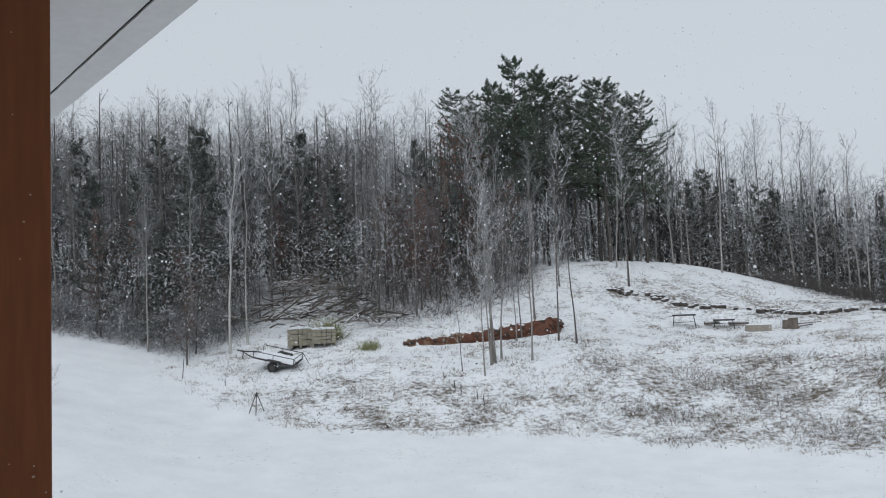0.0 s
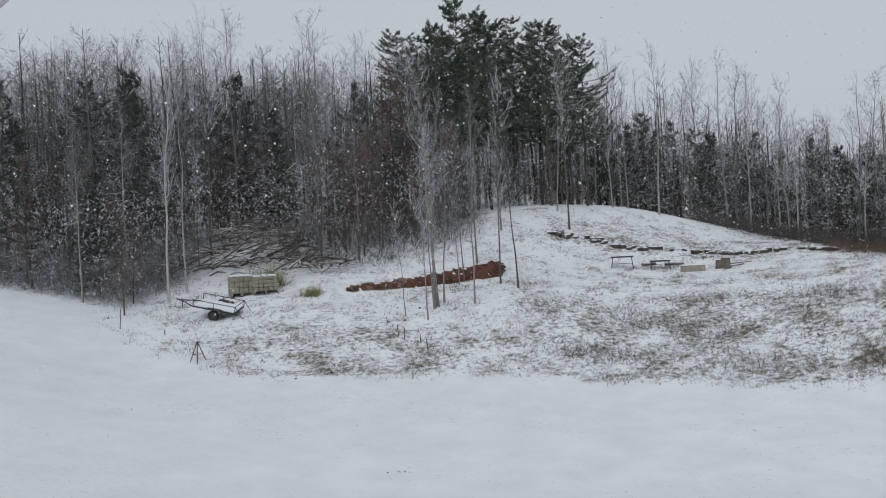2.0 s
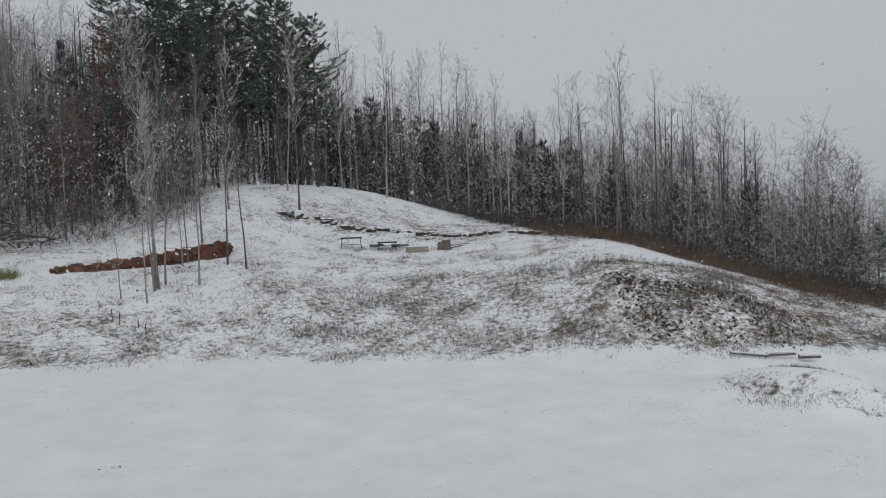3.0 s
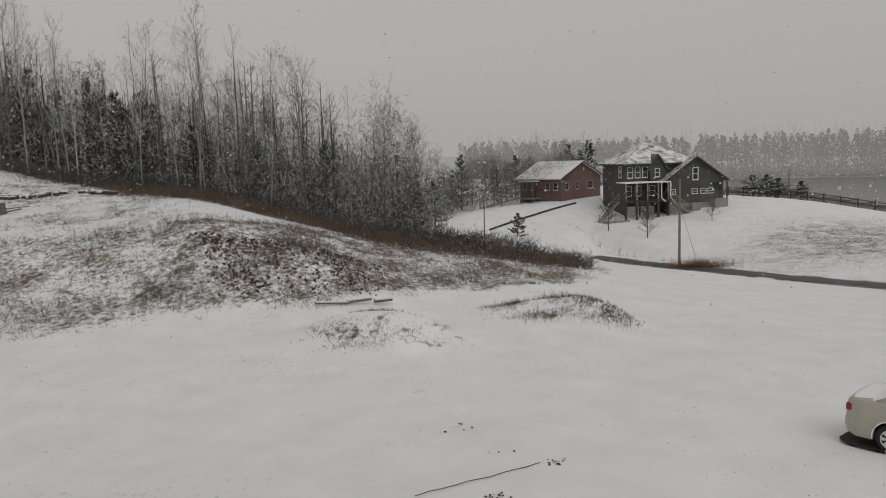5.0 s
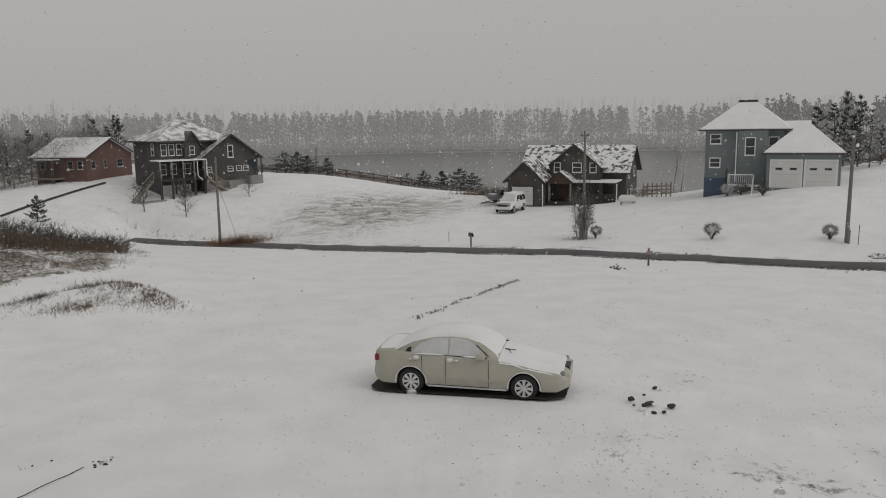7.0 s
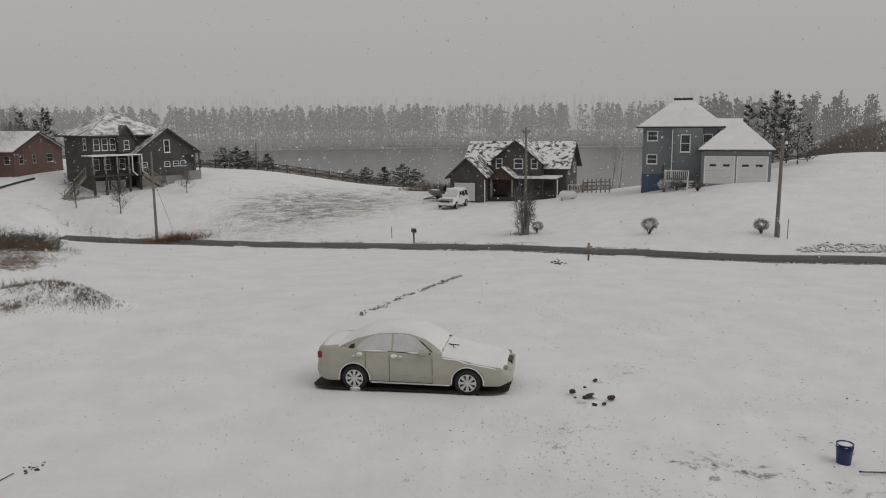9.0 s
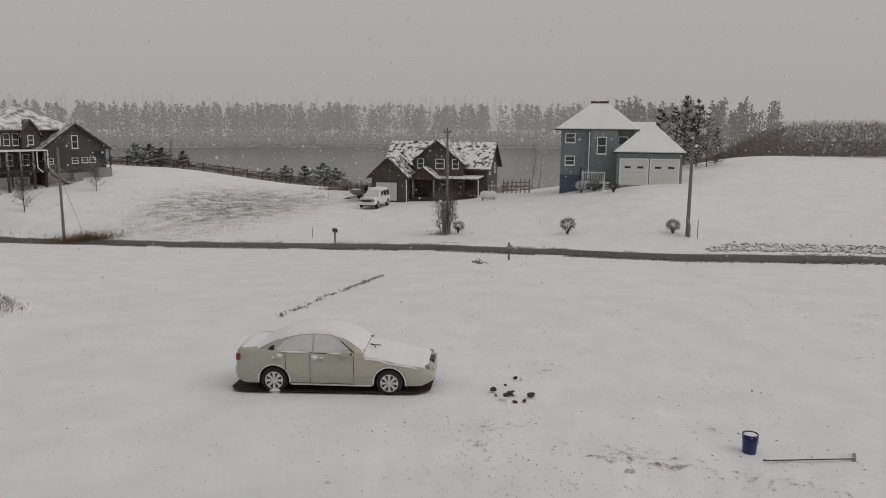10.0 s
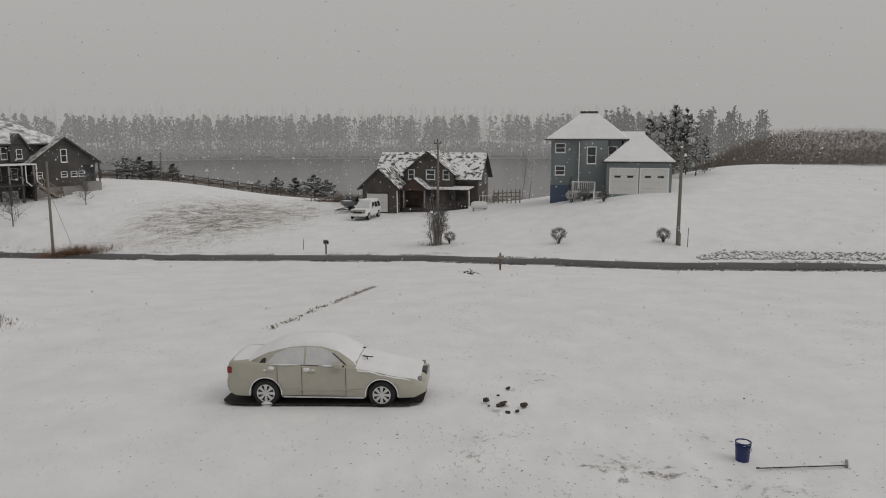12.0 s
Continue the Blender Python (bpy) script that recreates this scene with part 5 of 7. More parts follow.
def sedan():
    e = thing("car", pose(19.28, 2.70, -0.03, 0, 0, -97.7) @ Matrix.Scale(0.98, 4), "pale gold sedan with snow on its hood, roof and windows", "car")
    xs = np.concatenate([np.linspace(-1.02, -0.42, 14), np.linspace(-0.40, 0.40, 27), np.linspace(0.46, 2.46, 22), np.linspace(2.51, 3.31, 27), np.linspace(3.35, 4.0, 14)])
    R = 0.335

    def zb(x):
        z = 0.24 if -0.8 < x < 3.7 else 0.24 + 0.10 * min(1, max(-0.8 - x, x - 3.7) / 0.25)
        for w in (0.0, 2.91):
            d = abs(x - w)
            if d < 0.395:
                z = max(z, R + math.sqrt(0.395 ** 2 - d * d) - 0.0)
        return z

    def ztop(x):
        return float(np.interp(x, (-1.02, -0.98, -0.88, -0.4, 0.2, 2.1, 2.6, 3.2, 3.75, 3.94, 4.0), (0.86, 1.06, 1.12, 1.13, 1.10, 1.06, 1.0, 0.865, 0.765, 0.70, 0.62)))

    def hw(x):
        return float(np.interp(x, (-1.02, -0.95, -0.7, 0.3, 2.0, 3.2, 3.75, 3.94, 4.0), (0.70, 0.80, 0.875, 0.925, 0.925, 0.885, 0.80, 0.70, 0.60)))
    secs = []
    for x in xs:
        b, t, w = zb(x), ztop(x), hw(x)
        m1, m2 = max(b + 0.02, 0.46), max(b + 0.04, 0.66)
        half = [(w * 0.95, b), (w, max(m1, b + 0.02)), (w * 0.995, max(m2, b + 0.04)), (w * 0.965, t - 0.06), (w * 0.90, t - 0.012), (w * 0.6, t + 0.012)]
        secs.append([(x, -q, z) for q, z in half] + [(x, 0, t + 0.02)] + [(x, q, z) for q, z in half[::-1]])
    body = part("body", loft(secs), PAINT, e, "pale gold painted body", True)
    part("underbody", boxes((-0.85, 3.7, -0.60, 0.60, 0.2, 0.7)), BLACK, e)
    # cabin: glass block and roof
    gx = np.array((-0.42, -0.1, 0.2, 0.6, 1.0, 1.4, 1.65, 1.95, 2.28))
    gt = np.array((1.13, 1.29, 1.42, 1.51, 1.54, 1.525, 1.46, 1.31, 1.10))
    secs = []
    for x, t in zip(gx, gt):
        k = (t - 1.07) / 0.53
        wb, wt = 0.84, 0.84 - 0.26 * k
        secs.append([(x, -wb, 1.03), (x, -wt - 0.02, t - 0.05), (x, -wt + 0.10, t), (x, 0, t + 0.025), (x, wt - 0.10, t), (x, wt + 0.02, t - 0.05), (x, wb, 1.03)])
    part("cabin", loft(secs), PAINT, e, "roof and pillars", True)

    def pane(name, pts, mat, off=0.008):
        """A raised panel on the near side of the cabin from (x, z) corners."""
        for s in (-1, 1):
            bm = bmesh.new()
            vs = []
            for x, z in pts:
                t = float(np.interp(x, gx, gt))
                k = (t - 1.07) / 0.53
                wt = 0.84 - 0.26 * k + 0.02
                z = 1.055 + (z - 0.935) * 1.08
                f = (z - 1.03) / max(0.05, t - 0.05 - 1.03)
                vs.append((x, s * (0.84 + (wt - 0.84) * f + off), z))
            a = [bm.verts.new(v) for v in vs]
            c = [bm.verts.new((v[0], v[1] - s * 0.03, v[2])) for v in vs]
            bm.faces.new(a)
            for i in range(len(a)):
                bm.faces.new((a[i], a[(i + 1) % len(a)], c[(i + 1) % len(a)], c[i]))
            bmesh.ops.recalc_face_normals(bm, faces=bm.faces)
            part(name, bm, mat, e)
    pane("rear_window", [(0.02, 0.955), (0.95, 0.945), (0.95, 1.315), (0.55, 1.285), (0.22, 1.17)], FROSTED)
    pane("front_window", [(1.0, 0.945), (1.95, 0.935), (1.86, 1.05), (1.58, 1.24), (1.35, 1.305), (1.0, 1.315)], FROSTED)
    pane("quarter_window", [(-0.17, 0.965), (-0.01, 0.955), (0.0, 1.085), (-0.1, 1.06)], BLACK, 0.012)
    pane("pillar_gap", [(1.99, 0.965), (2.03, 0.96), (1.80, 1.12), (1.70, 1.19), (1.66, 1.19)], BLACK, 0.014)
    pane("belt_strip", [(0.0, 0.925), (1.98, 0.905), (1.98, 0.93), (0.0, 0.95)], BLACK, 0.03)
    # snow: hood, windscreen, roof, rear window and boot
    secs = []
    sx = np.concatenate([np.linspace(-0.96, -0.46, 6), np.linspace(-0.36, 2.2, 30), np.linspace(2.3, 3.86, 16)])
    for x in sx:
        if -0.4 < x < 2.26:
            t = float(np.interp(x, gx, gt))
            k = (t - 1.07) / 0.53
            w = 0.84 - 0.26 * k - 0.02
            z, th = t - 0.01, 0.035
        else:
            z, w, th = ztop(x) - 0.03, hw(x) * (0.90 if x < 0 else 0.985), 0.035 if x < 0 else 0.05
        th *= 1 + 0.3 * noise.noise((x * 3, 1, 0))
        # over the doors the snow reaches down to the tops of the windows
        low = 0.085 if 0.1 < x < 1.7 else 0.07 + 0.03 * noise.noise((x * 4, 0, 0)) if x > 2.26 else 0.01
        w += 0.05 if 0.1 < x < 1.7 else 0.0
        secs.append([(x, -w, z - low), (x, -w * 0.94, z + th * 0.6), (x, -w * 0.6, z + 0.02 + th), (x, 0, z + 0.03 + th), (x, w * 0.6, z + 0.02 + th), (x, w * 0.94, z + th * 0.6), (x, w, z - low)])
    part("snow", loft(secs), SNOW, e, "even layer of snow", True)
    clumps = bmesh.new()
    rng = random.Random(2)
    for x, z, sx_, sz in ((0.14, 0.97, 0.08, 0.06), (0.0, 0.92, 0.06, 0.03), (1.04, 0.95, 0.10, 0.07), (1.20, 0.945, 0.06, 0.025), (1.6, 1.06, 0.28, 0.025), (0.5, 1.075, 0.4, 0.018), (0.02, 0.05, 0.14, 0.06)):
        lumpy(clumps, Matrix.LocRotScale((x, -0.915 + 0.03 * (z > 0.9), z), None, Vector((sx_, 0.03, sz))), rng, 0.5, 2)
    part("snow_clump", clumps, SNOW, e, smooth=True)
    for s in (-1, 1):
        for x in (0.0, 2.91):
            wheel(e, x, s * 0.80, R, 0.225)
        bm = bmesh.new()
        box(bm, 1.72, 1.95, s * 0.90 - 0.0 if s > 0 else -1.10, s * 0.90 if s < 0 else 1.10, 1.05, 1.17, None, 0.035)
        part("wing_mirror", bm, PAINT, e)
        for ax in (0.0, 2.91):
            arc = [Vector((ax + 0.405 * math.cos(radians(q)), s * 0.915, R + 0.405 * math.sin(radians(q)))) for q in range(-5, 186, 10)]
            part("arch_snow", rods(*[(p, q, 0.014) for p, q in zip(arc, arc[1:])], seg=5), SNOW, e, "rim of snow on the wheel arch")
        part("sill_snow", rods(((0.45, s * 0.90, 0.25), (2.46, s * 0.90, 0.25), 0.016), seg=5), SNOW, e, "line of snow on the sill")
        # door seams, handles, side moulding
        seam = bmesh.new()
        y = s * 0.927
        for x0, x1, z0, z1 in ((0.92, 0.929, 0.30, 1.04), (2.02, 2.029, 0.30, 1.02), (0.30, 0.309, 0.62, 1.05), (0.32, 2.03, 0.293, 0.303)):
            box(seam, x0, x1, y - 0.006, y + 0.006, z0, z1)
        part("door_seam", seam, BLACK, e)
        for x in (0.02, 1.08):
            bm = bmesh.new()
            box(bm, x, x + 0.2, s * 0.925 - 0.025, s * 0.925 + 0.025, 0.91, 0.945, None, 0.01)
            part("door_handle", bm, PAINT, e)
        bm = bmesh.new()
        box(bm, 0.45, 2.45, s * 0.93 - 0.012, s * 0.93 + 0.012, 0.45, 0.475, None, 0.005)
        part("side_moulding", bm, PAINT, e)
        bm = bmesh.new()
        box(bm, -1.0, -0.86, s * 0.73 - 0.09, s * 0.73 + 0.10, 0.80, 0.98, None, 0.04)
        part("tail_light", bm, RED_LENS, e, "red tail light")
        bm = bmesh.new()
        box(bm, 3.58, 3.90, s * 0.60 - 0.14, s * 0.66 + 0.09, 0.64, 0.755, None, 0.04)
        part("headlight", bm, LENS, e, "clear headlight half under snow")
    bm = bmesh.new()
    box(bm, 3.84, 3.985, -0.24, 0.24, 0.60, 0.76, None, 0.03)
    g = part("grille", bm, BLACK, e, "black grille")
    for i in range(7):
        part("grille_bar", boxes((3.982, 3.995, -0.21 + 0.07 * i - 0.006, -0.21 + 0.07 * i + 0.006, 0.63, 0.73)), CHROME, g)
    part("lower_grille", boxes((3.90, 3.992, -0.55, 0.55, 0.40, 0.46)), BLACK, e)
    for s in (-1, 1):
        part("rear_bumper", boxes((-1.04, -0.88, s * 0.3 - 0.38, s * 0.3 + 0.38, 0.40, 0.62)), PAINT, e)
    # wiper arms lifted off the windscreen
    for x0, y0 in ((2.5, -0.3), (2.2, 0.5)):
        part("wiper", rods(((x0, y0, 1.04), (x0 - 0.05, y0 + 0.03, 1.13), 0.012), ((x0 - 0.05, y0 + 0.03, 1.13), (x0 + 0.13, y0 - 0.06, 1.15), 0.014), ((x0 - 0.05, y0 + 0.03, 1.13), (x0 - 0.16, y0 + 0.12, 1.12), 0.018), seg=5), BLACK, e)
    # bare ground sheltered by the car, its colour darkened for the shade under it
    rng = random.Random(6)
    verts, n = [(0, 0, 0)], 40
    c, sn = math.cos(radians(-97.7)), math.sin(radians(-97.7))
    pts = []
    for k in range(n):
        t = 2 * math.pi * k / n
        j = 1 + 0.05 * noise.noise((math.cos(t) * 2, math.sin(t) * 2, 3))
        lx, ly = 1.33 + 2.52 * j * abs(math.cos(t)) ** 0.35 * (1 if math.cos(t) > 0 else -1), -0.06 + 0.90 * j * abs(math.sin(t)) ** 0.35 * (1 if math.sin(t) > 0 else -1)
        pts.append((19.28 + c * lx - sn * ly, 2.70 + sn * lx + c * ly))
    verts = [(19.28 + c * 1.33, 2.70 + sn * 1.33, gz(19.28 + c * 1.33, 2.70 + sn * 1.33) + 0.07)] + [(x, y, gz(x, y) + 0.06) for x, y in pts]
    tagged(mesh_ob("bare_ground", verts, [(0, 1 + k, 1 + (k + 1) % n) for k in range(n)], surface("shaded_bare_earth", (0.012, 0.010, 0.008), (0.05, 0.04, 0.032), 6.0, 0.9, 0.8, 30.0)), "bare ground sheltered under the parked car, coloured dark for its shade", "ground", kind="structure")


sedan()


# ---------------- undergrowth and far woods ----------------
def wood_edge(az):
    return float(np.interp(az, (-50, -32, -22, -15, -6, 2, 7, 14, 20, 26, 33, 40, 46, 52, 58, 62), (56, 57, 50, 58, 58, 62, 70, 72, 68, 62, 57, 52, 50, 52, 54, 58)))


def unit(rng, n):
    v = rng.normal(size=(n, 3))
    return v / np.linalg.norm(v, axis=1)[:, None]


def blades(name, label, category, mat, a, b, side):
    """Thin three-cornered blades from a to b, one mesh."""
    n = len(a)
    me = bpy.data.meshes.new(name)
    v = np.stack([a - side, a + side, b], 1).reshape(-1, 3).astype(np.float32)
    me.vertices.add(3 * n)
    me.vertices.foreach_set("co", v.ravel())
    me.loops.add(3 * n)
    me.loops.foreach_set("vertex_index", np.arange(3 * n, dtype=np.int32))
    me.polygons.add(n)
    me.polygons.foreach_set("loop_start", np.arange(0, 3 * n, 3, dtype=np.int32))
    me.update(calc_edges=True)
    me.materials.append(mat)
    return tagged(new(name, me), label, category, kind="stuff")


def thicket(name, label, mat, seed, count, az0, az1, deep0, deep1, h0, h1, ln, width, up=0.9, even=False):
    """Countless crossing stems and twigs between the trunks, one mesh."""
    rng = np.random.default_rng(seed)
    az = rng.uniform(az0, az1, count)
    d = np.interp(az, EDGE_B, EDGE_D) + rng.uniform(deep0, deep1, count)
    x, y = d * np.sin(np.radians(az)), d * np.cos(np.radians(az))
    # an uneven canopy: the twigs reach higher in some clumps than in others
    swell = np.array([0.84 + 0.36 * noise.noise((u * 0.33, v * 0.05, 4.0)) for u, v in zip(az, d)])
    z = heights(x, y) + h0 + (h1 - h0) * swell * (rng.random(count) if even else rng.random(count) ** 1.7)
    p = np.stack([x, y, z], 1)
    q = unit(rng, count) + np.array((0, 0, up))
    q /= np.linalg.norm(q, axis=1)[:, None]
    l1 = rng.uniform(*ln, count)[:, None]
    a, b, s = [p], [p + q * l1], [unit(rng, count) * width]
    for k in range(4):
        c = p + q * l1 * rng.uniform(0.2, 0.9, (count, 1))
        t = q + unit(rng, count)
        t /= np.linalg.norm(t, axis=1)[:, None] + 1e-6
        a.append(c), b.append(c + t * l1 * 0.45), s.append(unit(rng, count) * width * 0.6)
    blades(name, label, "undergrowth", mat, np.concatenate(a), np.concatenate(b), np.concatenate(s))


EDGE_B = (-50, -32, -22, -15, -6, 2, 7, 14, 20, 26, 33, 40, 46, 52, 58, 62)
EDGE_D = (56, 57, 50, 57, 55, 60, 69, 72, 68, 62, 57, 52, 50, 52, 54, 58)
thicket("undergrowth", "dense dark leafless undergrowth between the trunks", BRUSH_DARK, 1, 2000, -45, 8, 8, 30, 0.0, 6.0, (0.8, 2.6), 0.02)
thicket("undergrowth", "tangle of thin dark saplings below the pines", BRUSH_DARK, 31, 2600, -11, 3, -5, 4, 0.0, 3.0, (0.6, 1.8), 0.02)
thicket("undergrowth", "dense dark leafless undergrowth on the crest", BRUSH_DARK, 2, 5500, 6, 50, 4, 26, 0.0, 5.5, (0.8, 2.4), 0.028)
thicket("twig_layer", "fine snow-dusted twigs high among the trees", TWIG_SNOWY, 3, 26000, -45, 8, 0, 26, 0.1, 10.0, (0.6, 2.0), 0.012, 0.5, True)
thicket("twig_layer", "fine snow-dusted twigs in the crest wood", TWIG_SNOWY, 32, 9000, 8, 50, 0, 24, 0.2, 8.0, (0.5, 1.8), 0.011, 0.5, True)
thicket("branch_snow", "small lumps of snow caught on the branches", SNOW, 33, 20000, -45, 8, -2, 12, 0.0, 7.0, (0.10, 0.32), 0.024, 0.1, False)
thicket("branch_snow", "small lumps of snow caught on brush and twigs", SNOW, 34, 4200, 8, 50, 0, 20, 0.1, 7.0, (0.08, 0.24), 0.02, 0.1, False)
thicket("twig_layer", "fine grey twigs filling the wood's upper half", TWIG, 23, 44000, -45, 7, 3, 38, 1.0, 14.5, (0.8, 2.2), 0.012, 0.7, True)
thicket("twig_layer", "fine grey twigs filling the crest wood", TWIG, 24, 26000, 4, 49, 2, 30, 0.5, 11.0, (0.8, 2.0), 0.012, 0.8, True)
thicket("twig_layer", "fine dark twigs in the crest wood", BRUSH_DARK, 25, 7000, 10, 50, 2, 28, 0.5, 8.0, (0.8, 2.2), 0.016, 0.8, True)
thicket("twig_layer", "dense grey twigs of the close-standing wood", TWIG, 26, 20000, -45, -7, 3, 30, 5.0, 15.5, (0.8, 2.0), 0.012, 0.6, True)
thicket("hedge_brush", "belt of low dark brush at the foot of the wood", BRUSH_DARK, 4, 9000, 19, 61.5, -2.5, 2.5, 0.0, 0.9, (0.4, 1.0), 0.02)
thicket("hedge_brush", "belt of low brown weeds below the wood", BRUSH, 5, 7000, 27, 61.0, -6.0, -2.0, 0.0, 0.3, (0.3, 0.75), 0.016)
thicket("hedge_brush", "tangled snowy brush at the edge of the wood", TWIG_SNOWY, 6, 9000, -42, -17, -2.0, 4.0, 0.0, 2.8, (0.5, 1.4), 0.015, 0.4)
thicket("hedge_brush", "dark tangled brush at the edge of the wood", BRUSH_DARK, 7, 1200, -42, -18, -1.2, 3.0, 0.0, 3.2, (0.5, 1.5), 0.02, 0.6)

thicket("twig_layer", "grey hazy twigs of the wood behind the houses", TWIG, 61, 14000, 46, 60.5, 50, 74, 0.0, 6.5, (0.8, 2.2), 0.016, 0.6, True)


def deep_wood():
    """The close-standing trunks further back, which cannot be told apart."""
    rng = random.Random(19)
    for name, mat, share in (("deep_wood", BARK_DARK, 0), ("deep_wood", BARK_GREY, 1), ("deep_wood", TWIG_SNOWY, 2)):
        s = Sticks()
        for i in range(190):
            az = rng.uniform(-45, 48)
            d = wood_edge(az) + rng.uniform(8, 46)
            x, y = at(az, d)
            h = 15 * float(np.interp(az, (-50, -10, 10, 40, 52), (1.05, 1.0, 0.85, 0.75, 0.6))) * rng.uniform(0.7, 1.12)
            p = Vector((x, y, gz(x, y) - 0.2))
            lean = Vector((rng.gauss(0, 0.02), rng.gauss(0, 0.02), 1))
            s.tube([p, p + lean * h * 0.5, p + lean * h], [0.13, 0.085, 0.015], 5)
            for k in range(34):
                u = rng.uniform(0.3, 0.97)
                a = rng.uniform(0, 6.28)
                b = p + lean * h * u
                l1 = h * 0.2 * (1.15 - u) ** 0.6 * rng.uniform(0.6, 1.2)
                q = Vector((math.cos(a), math.sin(a), rng.uniform(0.7, 1.6))).normalized()
                s.blade(b, b + q * l1, 0.022, rnd_dir(rng))
                for m in range(6):
                    c = b + q * l1 * rng.uniform(0.2, 0.95)
                    s.blade(c, c + (q + rnd_dir(rng) * 0.8).normalized() * l1 * rng.uniform(0.25, 0.5), 0.012, rnd_dir(rng))
        tagged(new(name, s.mesh(name, mat)), "crowded bare trees deep in the snowy wood", "woods", kind="stuff")


deep_wood()


def evergreens_in_wood():
    rng = random.Random(31)
    for i in range(54):
        az = rng.uniform(10, 31) if i < 30 else rng.uniform(-36, -4)
        d = wood_edge(az) + rng.uniform(4, 18)
        s = rng.uniform(0.9, 1.4) if i < 30 else rng.uniform(0.8, 1.9)
        plant("evergreen", rng.choice(SMALL_PINES), put(az, d, -0.1), rng.uniform(0, 6.28), (s * rng.uniform(0.8, 1.2), s), "dark green evergreen among the bare trunks", "woodland trees", "evergreen_tree")
    for az, d, s in ((-20.9, 56, 2.0), (-25.3, 56, 1.5), (-11.2, 60, 1.2), (-23.5, 51.5, 0.8), (-24.6, 50.8, 0.65)):
        plant("evergreen", rng.choice(SMALL_PINES), put(az, d, -0.1), rng.uniform(0, 6.28), (s * 0.8, s), "dark snow-dusted evergreen at the wood's edge", "woodland trees", "evergreen_tree")
    for i in range(34):
        az = rng.uniform(-31, 3) if i < 18 else rng.uniform(-9, 0)
        d = wood_edge(az) + rng.uniform(-3.0, 7)
        s = rng.uniform(0.55, 1.05)
        plant("tree", rng.choice(RUSTY), put(az, d, -0.05), rng.uniform(0, 6.28), (s, s), "young tree with rust-brown dead leaves", "woodland trees")


evergreens_in_wood()


def open_trees():
    """The trees that stand free on the slope, each at its own place."""
    rng = random.Random(41)
    lone = (
        # bearing, distance, kind, height factor
        (-0.75, 40.5, THIN, 1.15), (-0.2, 42.3, MULTI, 0.95), (0.5, 43.0, TALL, 0.72), (2.75, 42.0, THIN, 1.35), (3.1, 50.5, TALL, 0.8),
        (4.75, 45.5, THIN, 1.4), (6.05, 44.0, TALL, 0.68), (1.7, 46.3, THIN, 1.0), (2.1, 46.8, THIN, 1.1), (-2.4, 41.5, THIN, 0.7),
        (5.0, 57.0, TALL, 0.9), (10.0, 58.0, TALL, 0.95), (13.2, 66.5, TALL, 0.8), (14.3, 67.0, TALL, 0.8), (16.4, 66.0, PALE, 0.95), (9.2, 62.5, TALL, 0.8),
        (-19.1, 48.5, PALE, 1.06), (-17.9, 50.0, PALE, 0.82), (-24.6, 50.0, PALE, 0.72), (-21.6, 52.0, PALE, 0.8), (-8.4, 51.5, TALL, 0.85), (-5.6, 53.0, TALL, 0.75), (-29.5, 58, PALE, 0.85), (-7.3, 55, RUSTY, 1.0), (-5.2, 54, RUSTY, 1.1), (-3.8, 56, RUSTY, 1.2), (-2.6, 60, RUSTY, 1.7), (-1.4, 61, RUSTY, 1.6), (-3.4, 62, RUSTY, 1.5),
        (22.5, 66, PALE, 0.85), (24.9, 64, TALL, 0.85), (33.2, 56, TALL, 0.92), (38.0, 52.5, TALL, 0.72), (43.8, 50, TALL, 0.64), (46.2, 52, TALL, 0.62), (48.5, 52, TALL, 0.56), (49.4, 55, TALL, 0.5), (40.6, 51.5, TALL, 0.72), (36.0, 53, TALL, 0.8), (29.0, 59, TALL, 0.8),
    )
    for az, d, kind, s in lone:
        label = {id(TALL): "bare grey tree standing free on the snowy slope", id(PALE): "slender pale-barked bare tree at the wood's edge", id(THIN): "thin bare sapling standing on the snowy slope", id(MULTI): "clump of slim bare stems on the slope", id(RUSTY): "young tree with rust-brown dead leaves"}[id(kind)]
        plant("tree", rng.choice(kind), put(az, d, -0.05), rng.uniform(0, 6.28), (s * 0.8, s), label, "trees on the slope")
    # evergreen beside the wood's low end, and a row behind the houses
    for az, d, s, w in ((50.0, 50.0, 0.62, 1.1), (56.0, 118, 0.95, 1.1)):
        plant("evergreen", rng.choice(SMALL_PINES), put(az, d, -0.1), rng.uniform(0, 6.28), (s * w, s), "dark evergreen standing by the snowy clearing", "evergreens by the clearing", "evergreen_tree")
    for i in range(34):
        az = rng.uniform(47.5, 61.5)
        d = rng.uniform(104, 130) + 6 * (az > 56)
        s = rng.uniform(0.75, 1.2)
        if i % 3:
            plant("evergreen", rng.choice(SMALL_PINES), put(az, d, -0.1), rng.uniform(0, 6.28), (s * rng.uniform(0.9, 1.3), s), "dark evergreen in the row behind the houses", "evergreens by the clearing", "evergreen_tree")
        else:
            plant("tree", rng.choice(TALL), put(az, d, -0.1), rng.uniform(0, 6.28), (s * 0.75, s * 0.55), "bare grey tree behind the snowy clearing", "evergreens by the clearing")
    # yard trees by the houses
    small = grow(random.Random(9), 3.4, 0.06, 0.2, 1.4, 44, BARK_DARK, TWIG, limb_len=0.46, twigs=13, lean=0.02)
    for az, d, s in ((62.7, 86, 1.1), (65.45, 83, 1.05), (69.85, 88, 0.9)):
        plant("tree", small, put(az, d, -0.05), rng.uniform(0, 6.28), (s, s), "small round bare ornamental tree on snow", "ornamental trees")
